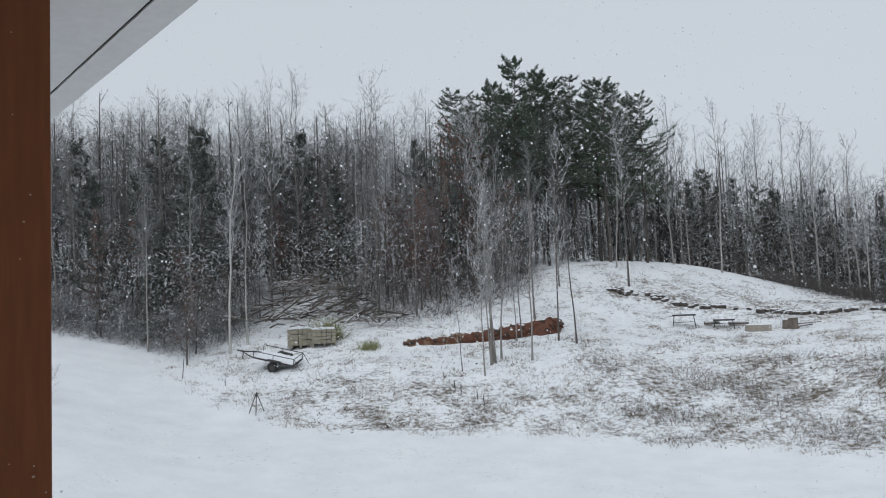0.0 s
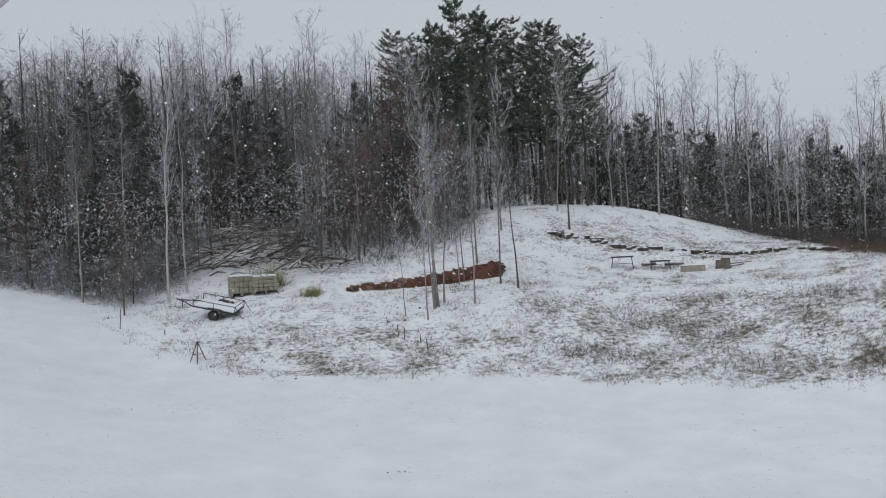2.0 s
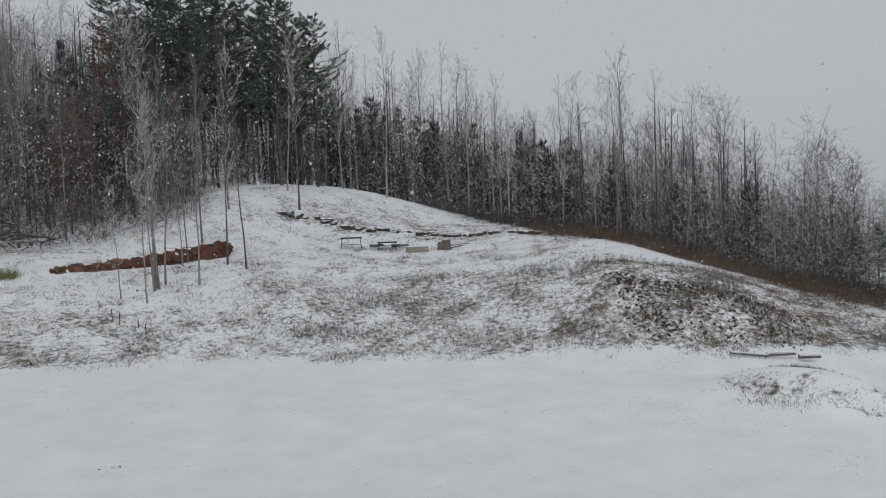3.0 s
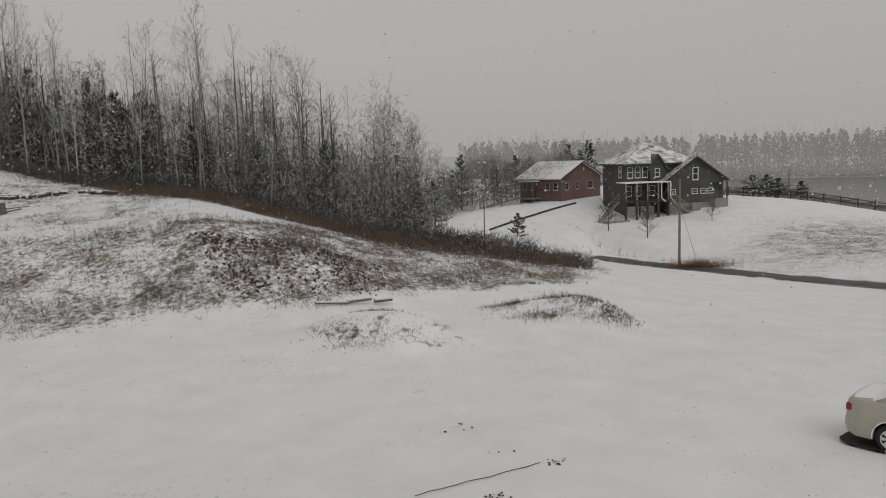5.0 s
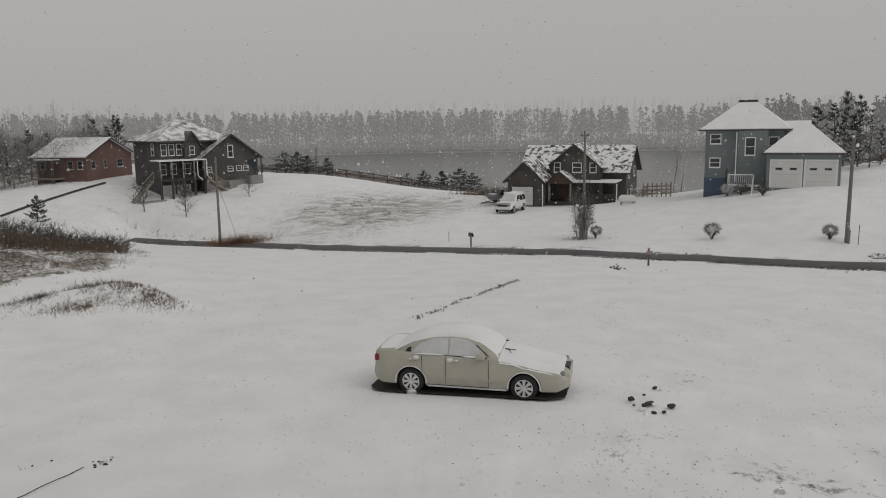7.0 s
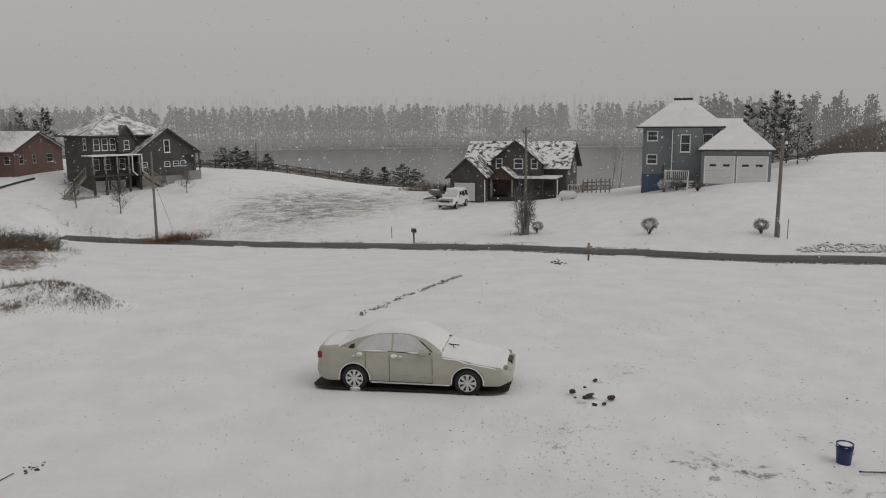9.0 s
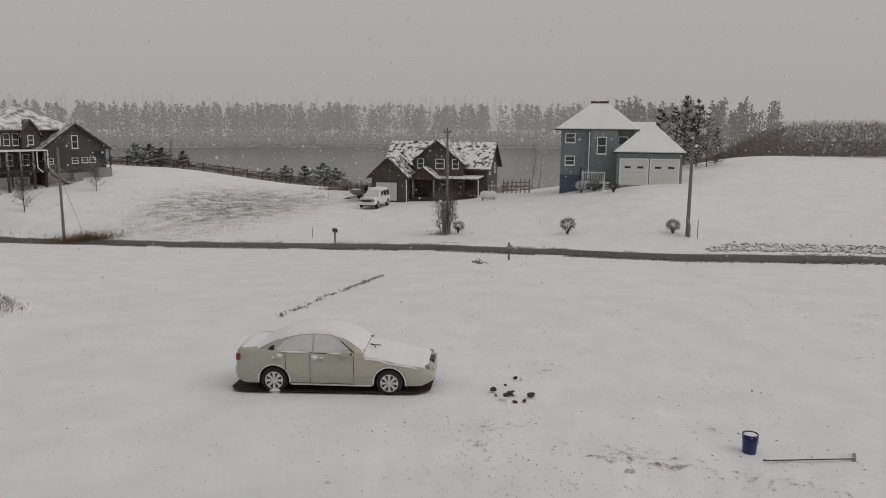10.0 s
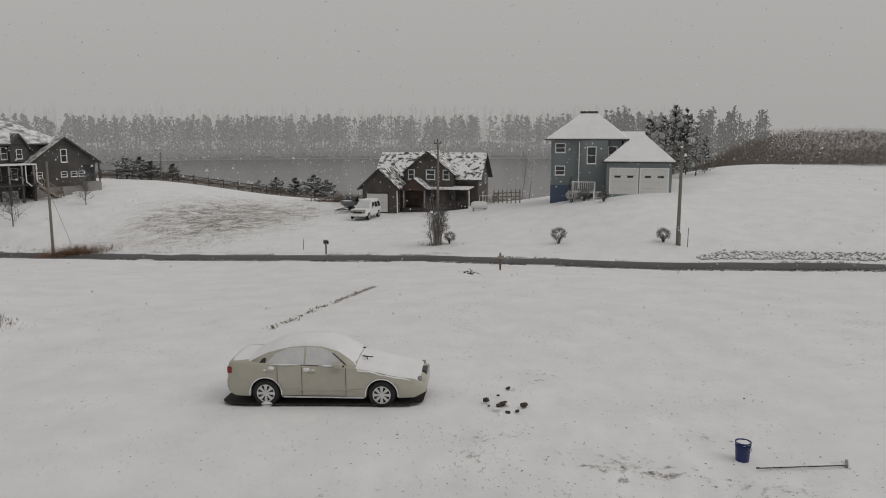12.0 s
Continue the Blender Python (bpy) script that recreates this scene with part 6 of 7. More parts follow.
    shrub = grow(random.Random(10), 2.0, 0.03, 0.1, 0.9, 9, BARK_GREY, TWIG_SNOWY, stems=6, limb_len=0.4, twigs=5, lean=0.1)
    tallshrub = grow(random.Random(15), 3.3, 0.03, 0.15, 0.8, 9, BARK_GREY, TWIG, stems=14, limb_len=0.3, twigs=8, lean=0.13)
    plant("shrub", tallshrub, put(94.3, 59.3, -0.05), 0.9, (1.75, 1.35), "upright bare shrub grown round a utility pole", "bare shrubs", "bare_shrub")
    plant("shrub", shrub, put(-31.3, 35.8, -0.05), 0.5, (1.0, 1.0), "small bare shrub standing alone in the snow", "bare shrubs", "bare_shrub")
    spruce = conifer(random.Random(14), 3.0, 0.07, 0.03, 1.25, BARK_DARK, NEEDLE_DARK, tufts=20, open_top=0)
    for az, d, s, w in ((56.1, 84, 0.85, 1.1), (72.5, 112, 1.0, 2.2), (73.4, 114, 1.05, 2.0), (74.1, 113, 0.9, 2.0), (75.5, 113, 0.85, 1.8), (82.6, 116, 0.9, 1.7), (83.9, 114, 0.95, 1.7), (85.3, 112, 1.15, 1.8), (86.2, 113, 0.95, 1.8), (81.4, 118, 0.7, 1.8)):
        plant("evergreen", spruce, put(az, d, -0.05), rng.uniform(0, 6.28), (s * w, s), "bushy dark evergreen beyond the snowy lawn", "low evergreens", "evergreen_bush")
    tallgreen = SMALL_PINES
    for az, d, s, w in ((112.2, 88, 1.0, 1.1), (111.4, 92, 1.1, 1.0), (110.7, 90, 0.95, 1.1), (112.9, 86, 0.8, 1.15), (113.5, 88, 0.55, 1.3), (109.7, 93, 1.0, 1.1), (111.9, 85, 0.75, 1.2), (104.2, 73.6, 0.36, 0.7)):
        plant("evergreen", rng.choice(tallgreen), put(az, d, -0.05), rng.uniform(0, 6.28), (s * w, s), "dark evergreen beside the grey-blue house", "evergreens by the house", "evergreen_tree")
    for az, d, s in ((92.5, 104, 0.55), (91.3, 108, 0.6), (93.2, 110, 0.62), (101.2, 90, 0.42), (100.7, 92, 0.4), (89.8, 104, 0.4)):
        plant("tree", rng.choice(TALL), put(az, d, -0.05), rng.uniform(0, 6.28), (s * 1.5, s), "spreading bare tree behind the cabin", "trees by the river")


open_trees()


def ball_bush(az, d, r, label, mat=TWIG):
    """A clipped bush: forked stems under a dense head of twigs."""
    rng = random.Random(int(az * 7))
    e = thing("clipped_bush", pose(*put(az, d)), label, "bush", "clipped bushes")
    stem, head = Sticks(), Sticks()
    for k in range(7):
        a = rng.uniform(0, 6.28)
        t = Vector((math.cos(a) * r * 0.6, math.sin(a) * r * 0.6, r * 1.0))
        stem.tube([Vector((0, 0, -0.1)), t * 0.5 + Vector((0, 0, 0.08)), t], [0.04, 0.03, 0.012], 5)
    c = Vector((0, 0, r * 1.15))
    for k in range(900):
        v = rnd_dir(rng)
        p = c + Vector((v.x, v.y, v.z * 0.8)) * r * rng.uniform(0.45, 0.9)
        head.blade(p, p + (v + rnd_dir(rng) * 0.6).normalized() * r * 0.3, 0.016, rnd_dir(rng))
    for nm, s, m in (("stem", stem, BARK_DARK), ("crown", head, mat)):
        o = new(nm, s.mesh(nm, m))
        o.parent = e


ball_bush(103.4, 56.6, 0.62, "clipped leafless bush on the snowy lawn")
ball_bush(110.9, 55.6, 0.52, "clipped leafless bush beside the driveway")
ball_bush(95.3, 59.6, 0.5, "round leafless bush at the foot of the pole")
ball_bush(106.6, 70.0, 0.5, "snowy low bush by the house steps")
ball_bush(104.3, 73.0, 0.6, "snowy low bush under the white deck", TWIG_SNOWY)
ball_bush(105.2, 72.6, 0.6, "snowy low bush under the white deck rail", TWIG_SNOWY)


def weed_clump(name, label, az, d, rx, ry, h, count, mat, seed, width=0.014):
    rng = random.Random(seed)
    s = Sticks()
    cx, cy = at(az, d)
    co, sn = math.cos(radians(az)), math.sin(radians(az))
    for i in range(count):
        u, v = rng.gauss(0, 0.5) * rx, rng.gauss(0, 0.5) * ry
        x, y = cx + u * co + v * sn, cy - u * sn + v * co
        p = Vector((x, y, gz(x, y) - 0.03))
        q = Vector((rng.gauss(0, 0.55), rng.gauss(0, 0.55), 1)).normalized()
        s.blade(p, p + q * h * rng.uniform(0.4, 1.1), width, rnd_dir(rng))
    tagged(new(name, s.mesh(name, mat)), label, "weeds", kind="stuff")


weed_clump("dry_weeds", "clump of brown weeds at the foot of a utility pole", 68.9, 71, 2.4, 1.0, 1.15, 1300, surface("rust_weeds", (0.11, 0.06, 0.035), (0.25, 0.15, 0.09), 0.6, 0.95, 0.0), 1, 0.02)
weed_clump("dry_weeds", "brown weeds along the far edge of the lot", 86.8, 100, 3.2, 1.2, 0.8, 900, BRUSH, 2, 0.025)
weed_clump("dry_weeds", "low dead stems at the foot of the pole", 94.1, 59.6, 0.8, 0.5, 0.6, 160, TWIG, 13, 0.014)
weed_clump("dry_weeds", "pale yellow-green weed tuft by the pallets", -12.2, 48.5, 0.9, 0.6, 1.7, 500, surface("yellow_weeds", (0.16, 0.17, 0.07), (0.30, 0.30, 0.15), 0.6, 0.95, 0.0), 4, 0.02)
weed_clump("dry_weeds", "small yellow-green weed tuft in snow", -9.2, 46.0, 0.6, 0.4, 0.8, 260, surface("yellow_grass", (0.16, 0.17, 0.07), (0.30, 0.30, 0.15), 0.6, 0.95, 0.0), 5, 0.018)
for k, (az, d, rx, ry, h, n, mat) in enumerate((
        (47.5, 26.2, 2.0, 0.45, 0.12, 420, STRAW), (42.8, 26.8, 1.1, 0.6, 0.17, 420, BRUSH), (45.3, 28.4, 1.4, 0.4, 0.2, 400, BRUSH), (44.0, 26.0, 1.2, 0.35, 0.18, 500, STRAW), (59.8, 32.9, 1.6, 0.4, 0.32, 260, TWIG),
        (57.0, 31.2, 1.6, 0.35, 0.13, 600, BRUSH), (59.5, 31.0, 1.8, 0.35, 0.12, 700, STRAW), (62.3, 31.8, 1.4, 0.8, 0.2, 1900, BRUSH), (58.6, 33.2, 1.2, 0.4, 0.5, 160, BRUSH_DARK), (55.6, 32.4, 0.7, 0.5, 0.3, 260, BRUSH_DARK))):
    weed_clump("mound_weeds", "dead brown weeds on an earth mound", az, d, rx, ry, h, n, mat, 50 + k)


def hill_tufts():
    """Dead grass that stands through the snow of the bank, more where the snow lies thin."""
    for seed, name, mat, count, lab in ((1, "grass_tufts", STRAW, 90000, "tufts of pale dead grass through thin snow"), (2, "weed_tufts", BRUSH, 90000, "tufts of brown dead weeds through thin snow")):
        rng = np.random.default_rng(seed)
        az, d = rng.uniform(-24, 63, count), 30 + 34 * rng.random(count)
        x, y = d * np.sin(np.radians(az)), d * np.cos(np.radians(az))
        patch = np.array([noise.noise((p * 0.45, q * 0.45, 3.0 * seed)) for p, q in zip(x, y)])
        keep = rng.random(count) < 0.42 * grassiness(x, y) * np.clip(0.25 + 2.2 * patch, 0.06, 1.3)
        x, y = x[keep], y[keep]
        z, n = heights(x, y), len(x)
        h = rng.uniform(0.06, 0.22, n) * np.where(rng.random(n) < 0.07, 2.2, 1.0)
        a, b, s = [], [], []
        for k in range(9):
            p = np.stack([x + rng.normal(0, 0.17, n), y + rng.normal(0, 0.17, n), z - 0.04], 1)
            q = np.stack([rng.normal(0, 0.6, n), rng.normal(0, 0.6, n), np.ones(n)], 1)
            a.append(p), b.append(p + q * (h * rng.uniform(0.6, 1.1, n))[:, None]), s.append(unit(rng, n) * 0.012)
        blades(name, lab, "grass", mat, np.concatenate(a), np.concatenate(b), np.concatenate(s))


hill_tufts()


def bank_weeds():
    """Taller brown and grey weeds on the steep end of the bank."""
    rng = np.random.default_rng(77)
    for mat, lab, n in ((BRUSH, "thin brown weeds standing on the steep bank", 15000), (TWIG_SNOWY, "thin grey frosted stems on the bank", 14000)):
        az = rng.uniform(4, 58, n)
        d = np.interp(az, (4, 33, 41, 53, 58), (36, 32, 32, 38.5, 42)) + rng.random(n) * np.interp(az, (4, 30, 58), (9, 9, 12))
        x, y = d * np.sin(np.radians(az)), d * np.cos(np.radians(az))
        patch = np.array([noise.noise((p * 0.3, q * 0.3, 8.0)) for p, q in zip(x, y)])
        keep = rng.random(n) < np.clip(0.1 + 1.6 * patch, 0, 1) * np.interp(az, (4, 26, 34), (0.5, 0.7, 1.0))
        x, y = x[keep], y[keep]
        p = np.stack([x, y, heights(x, y) - 0.03], 1)
        q = np.stack([rng.normal(0, 0.4, len(x)), rng.normal(0, 0.4, len(x)), np.ones(len(x))], 1)
        q *= rng.uniform(0.15, 0.6, (len(x), 1))
        a, b, w = [p], [p + q], [unit(rng, len(x)) * 0.010]
        for k in range(3):
            c = p + q * rng.uniform(0.3, 0.9, (len(x), 1))
            a.append(c), b.append(c + unit(rng, len(x)) * 0.14 + np.array((0, 0, 0.05))), w.append(unit(rng, len(x)) * 0.009)
        blades("bank_weeds", lab, "weeds", mat, np.concatenate(a), np.concatenate(b), np.concatenate(w))


bank_weeds()


def lot_stubble():
    """Straw-coloured stubble on the empty lot between the houses."""
    rng = np.random.default_rng(33)
    n = 120000
    az, d = rng.uniform(68, 90, n), rng.uniform(66, 102, n)
    keep = rng.random(n) < np.exp(-(((az - 78.5 - (d - 82) * 0.25) / 7.0) ** 2 + ((d - 82) / 15) ** 2) ** 2)
    az, d = az[keep], d[keep]
    x, y = d * np.sin(np.radians(az)), d * np.cos(np.radians(az))
    p = np.stack([x, y, heights(x, y) - 0.03], 1)
    q = np.stack([rng.normal(0, 0.5, len(x)), rng.normal(0, 0.5, len(x)), np.ones(len(x))], 1)
    blades("stubble", "thin straw stubble through snow on an empty lot", "grass", STRAW, p, p + q * rng.uniform(0.05, 0.13, (len(x), 1)), unit(rng, len(x)) * 0.016)


lot_stubble()


def falling_snow():
    """Flakes in the air over the yard."""
    rng = np.random.default_rng(9)
    n = 15000
    az, el = np.radians(rng.uniform(-40, 130, n)), np.radians(rng.uniform(-14, 24, n))
    d = 7 + 40 * rng.random(n) ** 0.6
    c = np.stack([d * np.sin(az), d * np.cos(az), EYE + d * np.tan(el)], 1)
    keep = c[:, 2] > heights(c[:, 0], c[:, 1]) + 0.3
    c, d = c[keep], d[keep]
    n = len(c)
    r = (rng.uniform(0.005, 0.013, n) * (1 + d / 45))[:, None]
    verts = np.stack([c + r * np.array(v) * rng.uniform(0.6, 1.2, (n, 1)) * 1.0 for v in ((1, 1, 1), (-1, -1, 1), (-1, 1, -1), (1, -1, -1))], 1).reshape(-1, 3)
    tri = ((0, 1, 2), (0, 3, 1), (0, 2, 3), (1, 3, 2))
    faces = [tuple(4 * i + k for k in f) for i in range(n) for f in tri]
    tagged(mesh_ob("falling_snow", verts, faces, SNOW), "loose white snowflakes falling over the yard", "snowflakes", kind="stuff")


falling_snow()


def yard_litter():
    """Clods, stubble and leaves that show through the snow of the yard."""
    rng = random.Random(88)
    bm = bmesh.new()
    for i in range(420):
        k = rng.random()
        if k < 0.55:
            az, d = rng.uniform(84, 127), rng.uniform(13, 17) if rng.random() < 0.6 else rng.uniform(16, 34)
        else:
            az, d = rng.uniform(-20, 80), rng.uniform(15, 33)
        x, y = at(az, d)
        if 17 < x < 21 and -2 < y < 5:
            continue
        s = rng.uniform(0.005, 0.013) * (0.8 if k >= 0.55 else 1)
        lumpy(bm, Matrix.LocRotScale((x, y, gz(x, y) + 0.02), Euler((0, 0, rng.random() * 3)), Vector((s * rng.uniform(1, 3.2), s, s * 0.5))), rng, 0.5, 1)
    tagged(part("yard_litter", bm, DIRT), "scattered clods and stubble poking through snow", "litter", kind="stuff")
    for i, (az, d, n, sp, big) in enumerate(((99.4, 17.8, 15, 0.42, 0.085), (100.0, 19.4, 3, 0.12, 0.06), (50.5, 18.2, 8, 0.25, 0.035), (54.25, 16.35, 6, 0.16, 0.03), (58.8, 15.9, 22, 0.15, 0.03), (54.0, 13.9, 18, 0.15, 0.03), (97.0, 43.6, 18, 0.45, 0.09), (117.5, 19.9, 4, 0.2, 0.03), (-3.4, 21.8, 6, 0.12, 0.035), (51.2, 18.1, 6, 0.2, 0.03))):
        e = thing("clod_heap", pose(*put(az, d)), "small heap of dark earth clods breaking through snow", "earth clods", "clod heaps")
        for k in range(n):
            s = rng.uniform(0.35, 1) * big
            x, y = rng.gauss(0, sp), rng.gauss(0, sp * 0.6)
            part("clod", lumpy(bmesh.new(), Matrix.LocRotScale((x, y, s * 0.5 + 0.02), Euler((0, 0, rng.random() * 3)), Vector((s * 1.4, s, s * 0.8))), rng, 0.5, 1), DIRT if rng.random() < 0.65 else SNOW, e)


yard_litter()


def leaf_line():
    """Dead leaves blown into a thin line across the yard."""
    rng = random.Random(52)
    s = Sticks()
    for i in range(420):
        u = rng.random()
        w = rng.gauss(0, 0.10) + 0.2 * noise.noise((u * 9, 0, 0))
        x, y = 27.4 + 10.8 * u + w * 0.33, 3.95 - 3.7 * u + w * 0.95
        if noise.noise((u * 22, 3, 0)) < -0.25:
            continue
        v = rnd_dir(rng)
        s.leaf(Vector((x, y, gz(x, y) + rng.uniform(0.03, 0.08))), rng.uniform(0.02, 0.055), v, v.orthogonal().normalized())
    tagged(new("leaf_litter", s.mesh("leaf_litter", BRUSH)), "thin line of dead leaves on the snow", "leaves", kind="stuff")


leaf_line()


def road_verge():
    """Dead grass and dirt that the plough left along the road."""
    rng = random.Random(53)
    s = Sticks()
    for i in range(9000):
        y = rng.uniform(-45, 40)
        e = rng.gauss(0.05, 0.14) if i % 3 else rng.gauss(2.55, 0.2)
        if noise.noise((y * 0.25, i % 3 == 0, 0)) < (-0.3 if i % 3 else 0.0):
            continue
        x = 52.5 + 0.4615 * y + e * 1.1014
        p = Vector((x, y, gz(x, y)))
        s.blade(p, p + Vector((rng.gauss(0, 0.05), rng.gauss(0, 0.05), rng.uniform(0.03, 0.09))), 0.04, rnd_dir(rng))
    tagged(new("road_verge", s.mesh("road_verge", BRUSH_DARK)), "dark dead grass along the edges of the road", "grass", kind="stuff")


road_verge()


def far_woods():
    """The wooded far shore: a dark lower belt of pines, and taller bare crowns behind."""
    rng = random.Random(61)
    s = Sticks()
    for i in range(600):
        az = rng.uniform(52, 112.5)
        if 97.5 < az < 99.5 and rng.random() < 0.6:
            continue
        d = rng.uniform(462, 520)
        x, y = at(az, d)
        h = rng.uniform(19, 24) * (1 if rng.random() < 0.9 else 0.8)
        p = Vector((x, y, -8.5))
        s.tube([p, p + Vector((0, 0, h))], [0.22, 0.12], 4)
        for k in range(72):
            u = rng.uniform(0.34, 1.0)
            c = p + Vector((0, 0, h * u))
            w = 3.0 * math.sin(math.pi * min(1, 0.25 + 0.75 * u)) + 0.5
            v = Vector((rng.uniform(-1, 1), rng.uniform(-1, 1), rng.uniform(-0.2, 0.4)))
            q = c + v * w
            s.leaf(q, rng.uniform(0.5, 1.15), rnd_dir(rng), rnd_dir(rng))
    for i in range(15000):
        az = rng.uniform(52, 113)
        d = rng.uniform(443, 470)
        x, y = at(az, d)
        p = Vector((x, y, -9.6 + (8.5 + 3.0 * noise.noise((az * 0.6, 0, 0))) * rng.random()))
        s.leaf(p, rng.uniform(0.6, 1.2), rnd_dir(rng), rnd_dir(rng))
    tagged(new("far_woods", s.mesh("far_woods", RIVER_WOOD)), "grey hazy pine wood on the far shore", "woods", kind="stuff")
    s = Sticks()
    for i in range(420):
        az = rng.uniform(52, 112)
        d = rng.uniform(500, 560)
        x, y = at(az, d)
        h = rng.uniform(22, 31)
        p = Vector((x, y, -8.5))
        s.tube([p, p + Vector((rng.gauss(0, 0.5), 0, h * 0.6)), p + Vector((rng.gauss(0, 0.8), 0, h))], [0.35, 0.25, 0.08], 3)
        for k in range(30):
            b = p + Vector((0, 0, h * rng.uniform(0.4, 0.95)))
            s.blade(b, b + Vector((rng.uniform(-1, 1) * 2.6, rng.uniform(-1, 1) * 2.6, rng.uniform(2, 5))), 0.11, rnd_dir(rng))
    tagged(new("far_woods", s.mesh("far_woods", RIVER_WOOD_PALE)), "bare tall trees paled by painted haze behind the far pines", "woods", kind="stuff")
    # low far hills behind, closing the horizon, their haze put in as emission
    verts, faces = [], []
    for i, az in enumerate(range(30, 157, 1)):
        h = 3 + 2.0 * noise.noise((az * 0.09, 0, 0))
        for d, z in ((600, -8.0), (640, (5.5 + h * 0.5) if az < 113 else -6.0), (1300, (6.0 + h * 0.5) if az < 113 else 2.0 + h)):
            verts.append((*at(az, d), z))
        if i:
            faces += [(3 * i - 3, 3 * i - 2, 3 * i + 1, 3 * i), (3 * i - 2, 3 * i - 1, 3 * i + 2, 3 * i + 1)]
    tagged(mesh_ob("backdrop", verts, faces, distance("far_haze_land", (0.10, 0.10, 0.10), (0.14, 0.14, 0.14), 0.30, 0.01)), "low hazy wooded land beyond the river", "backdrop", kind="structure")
    # nearer brush on the crest to the south, and pines before the river
    s = Sticks()
    for i in range(40000):
        az = rng.uniform(112.8, 131)
        d = rng.uniform(98, 114)
        x, y = at(az, d)
        top = (4.6 + 1.4 * noise.noise((az * 0.35, 0, 3))) * min(1, (az - 112.3) / 6)
        p = Vector((x, y, gz(x, y) + max(0, top) * rng.random() ** 1.3 * 0.85))
        q = (rnd_dir(rng) + Vector((0, 0, 0.7))).normalized()
        s.blade(p, p + q * rng.uniform(0.4, 1.1), 0.018, rnd_dir(rng))
    tagged(new("brush_belt", s.mesh("brush_belt", surface("grey_brush", (0.135, 0.112, 0.096), (0.24, 0.205, 0.18), 0.5, 0.95, 0.0))), "belt of grey leafless brush along the crest", "brush", kind="stuff")
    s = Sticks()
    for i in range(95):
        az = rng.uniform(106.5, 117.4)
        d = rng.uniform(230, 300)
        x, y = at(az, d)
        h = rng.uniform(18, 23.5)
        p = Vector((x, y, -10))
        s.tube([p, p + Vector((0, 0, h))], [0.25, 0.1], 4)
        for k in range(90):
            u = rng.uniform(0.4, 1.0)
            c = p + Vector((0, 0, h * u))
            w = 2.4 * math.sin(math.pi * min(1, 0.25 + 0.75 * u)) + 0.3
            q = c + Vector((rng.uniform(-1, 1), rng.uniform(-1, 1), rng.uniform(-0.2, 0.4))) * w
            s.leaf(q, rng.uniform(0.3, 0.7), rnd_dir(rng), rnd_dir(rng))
    # these pines glow grey to imitate the haze over them
    tagged(new("river_pines", s.mesh("river_pines", distance("mid_hazed_pine", (0.07, 0.072, 0.07), (0.12, 0.122, 0.118), 0.13))), "pines standing by the river, greyed by painted haze", "woods", kind="stuff")
    # brush on the near bank
    s = Sticks()
    for i in range(7000):
        az = rng.uniform(70.5, 101)
        d = rng.uniform(112, 124) if az < 88 else rng.uniform(104, 124)
        x, y = at(az, d)
        p = Vector((x, y, gz(x, y) + rng.random() * (0.7 + 0.7 * max(0, noise.noise((az * 0.8, 1, 0))))))
        q = (rnd_dir(rng) + Vector((0, 0, 0.8))).normalized()
        s.blade(p, p + q * rng.uniform(0.4, 1.1), 0.03, rnd_dir(rng))
    tagged(new("bank_brush", s.mesh("bank_brush", BRUSH)), "brown brush along the top of the river bank", "brush", kind="stuff")


far_woods()


# ---------------- roadside and yard things ----------------
POLE_WOOD = surface("pole_wood", (0.14, 0.125, 0.11), (0.25, 0.225, 0.20), 1.0, 0.9, 0.3, 12.0, stretch=(1, 1, 0.15))


def utility_pole(az, d, h, r, label, fittings):
    e = thing("utility_pole", pose(*put(az, d), 0, 0, -az), label, "utility pole", "utility poles")
    part("pole", rods(((0, 0, -0.5), (0.03, 0, h), r, r * 0.68), seg=12), POLE_WOOD, e)
    for kind in fittings:
        if kind == "lamp":
            part("lamp", lathe(bmesh.new(), [(0.04, h - 0.85), (0.10, h - 0.82), (0.09, h - 0.7), (0.04, h - 0.62)], 12, "Z", Matrix.Translation((0.25, -0.1, 0))), VINYL, e, "white yard lamp")
            part("bracket", rods(((0, 0, h - 0.6), (0.25, -0.1, h - 0.62), 0.03), seg=6), STEEL, e)
        if kind == "insulator":
            part("insulator", rods(((-0.25, 0, h - 0.18), (0.28, 0, h - 0.14), 0.035), ((0, 0, h), (0, 0, h + 0.18), 0.04), ((-0.22, 0, h - 0.15), (-0.22, 0, h + 0.02), 0.035), ((0.25, 0, h - 0.13), (0.25, 0, h + 0.04), 0.035), seg=8), STEEL, e)
        if kind == "guy":
            part("guy_wire", rods(((0, 0, h * 0.72), (1.7, 0.2, -0.1), 0.012), seg=5), STEEL, e)
        if kind == "meter":
            part("meter_box", boxes((-0.42, -0.16, -0.14, 0.06, 1.55, 1.75)), DARK_TRIM, e)
        if kind == "stub":
            part("stub_post", rods(((0.12, -0.22, -0.3), (0.12, -0.22, 0.85), 0.09), seg=10), POLE_WOOD, e)


utility_pole(67.65, 71.5, 7.9, 0.125, "tall grey wooden utility pole with a guy wire", ("guy",))
utility_pole(94.4, 60.0, 8.0, 0.125, "tall grey wooden utility pole with cross fittings", ("insulator", "meter"))
utility_pole(111.9, 55.0, 6.9, 0.135, "grey wooden utility pole with a yard lamp", ("lamp", "stub"))
utility_pole(53.6, 62.0, 4.6, 0.06, "thin grey pole at the end of the wood", ())
utility_pole(74.75, 112.0, 3.9, 0.12, "short grey pole beyond the lawn fence", ())


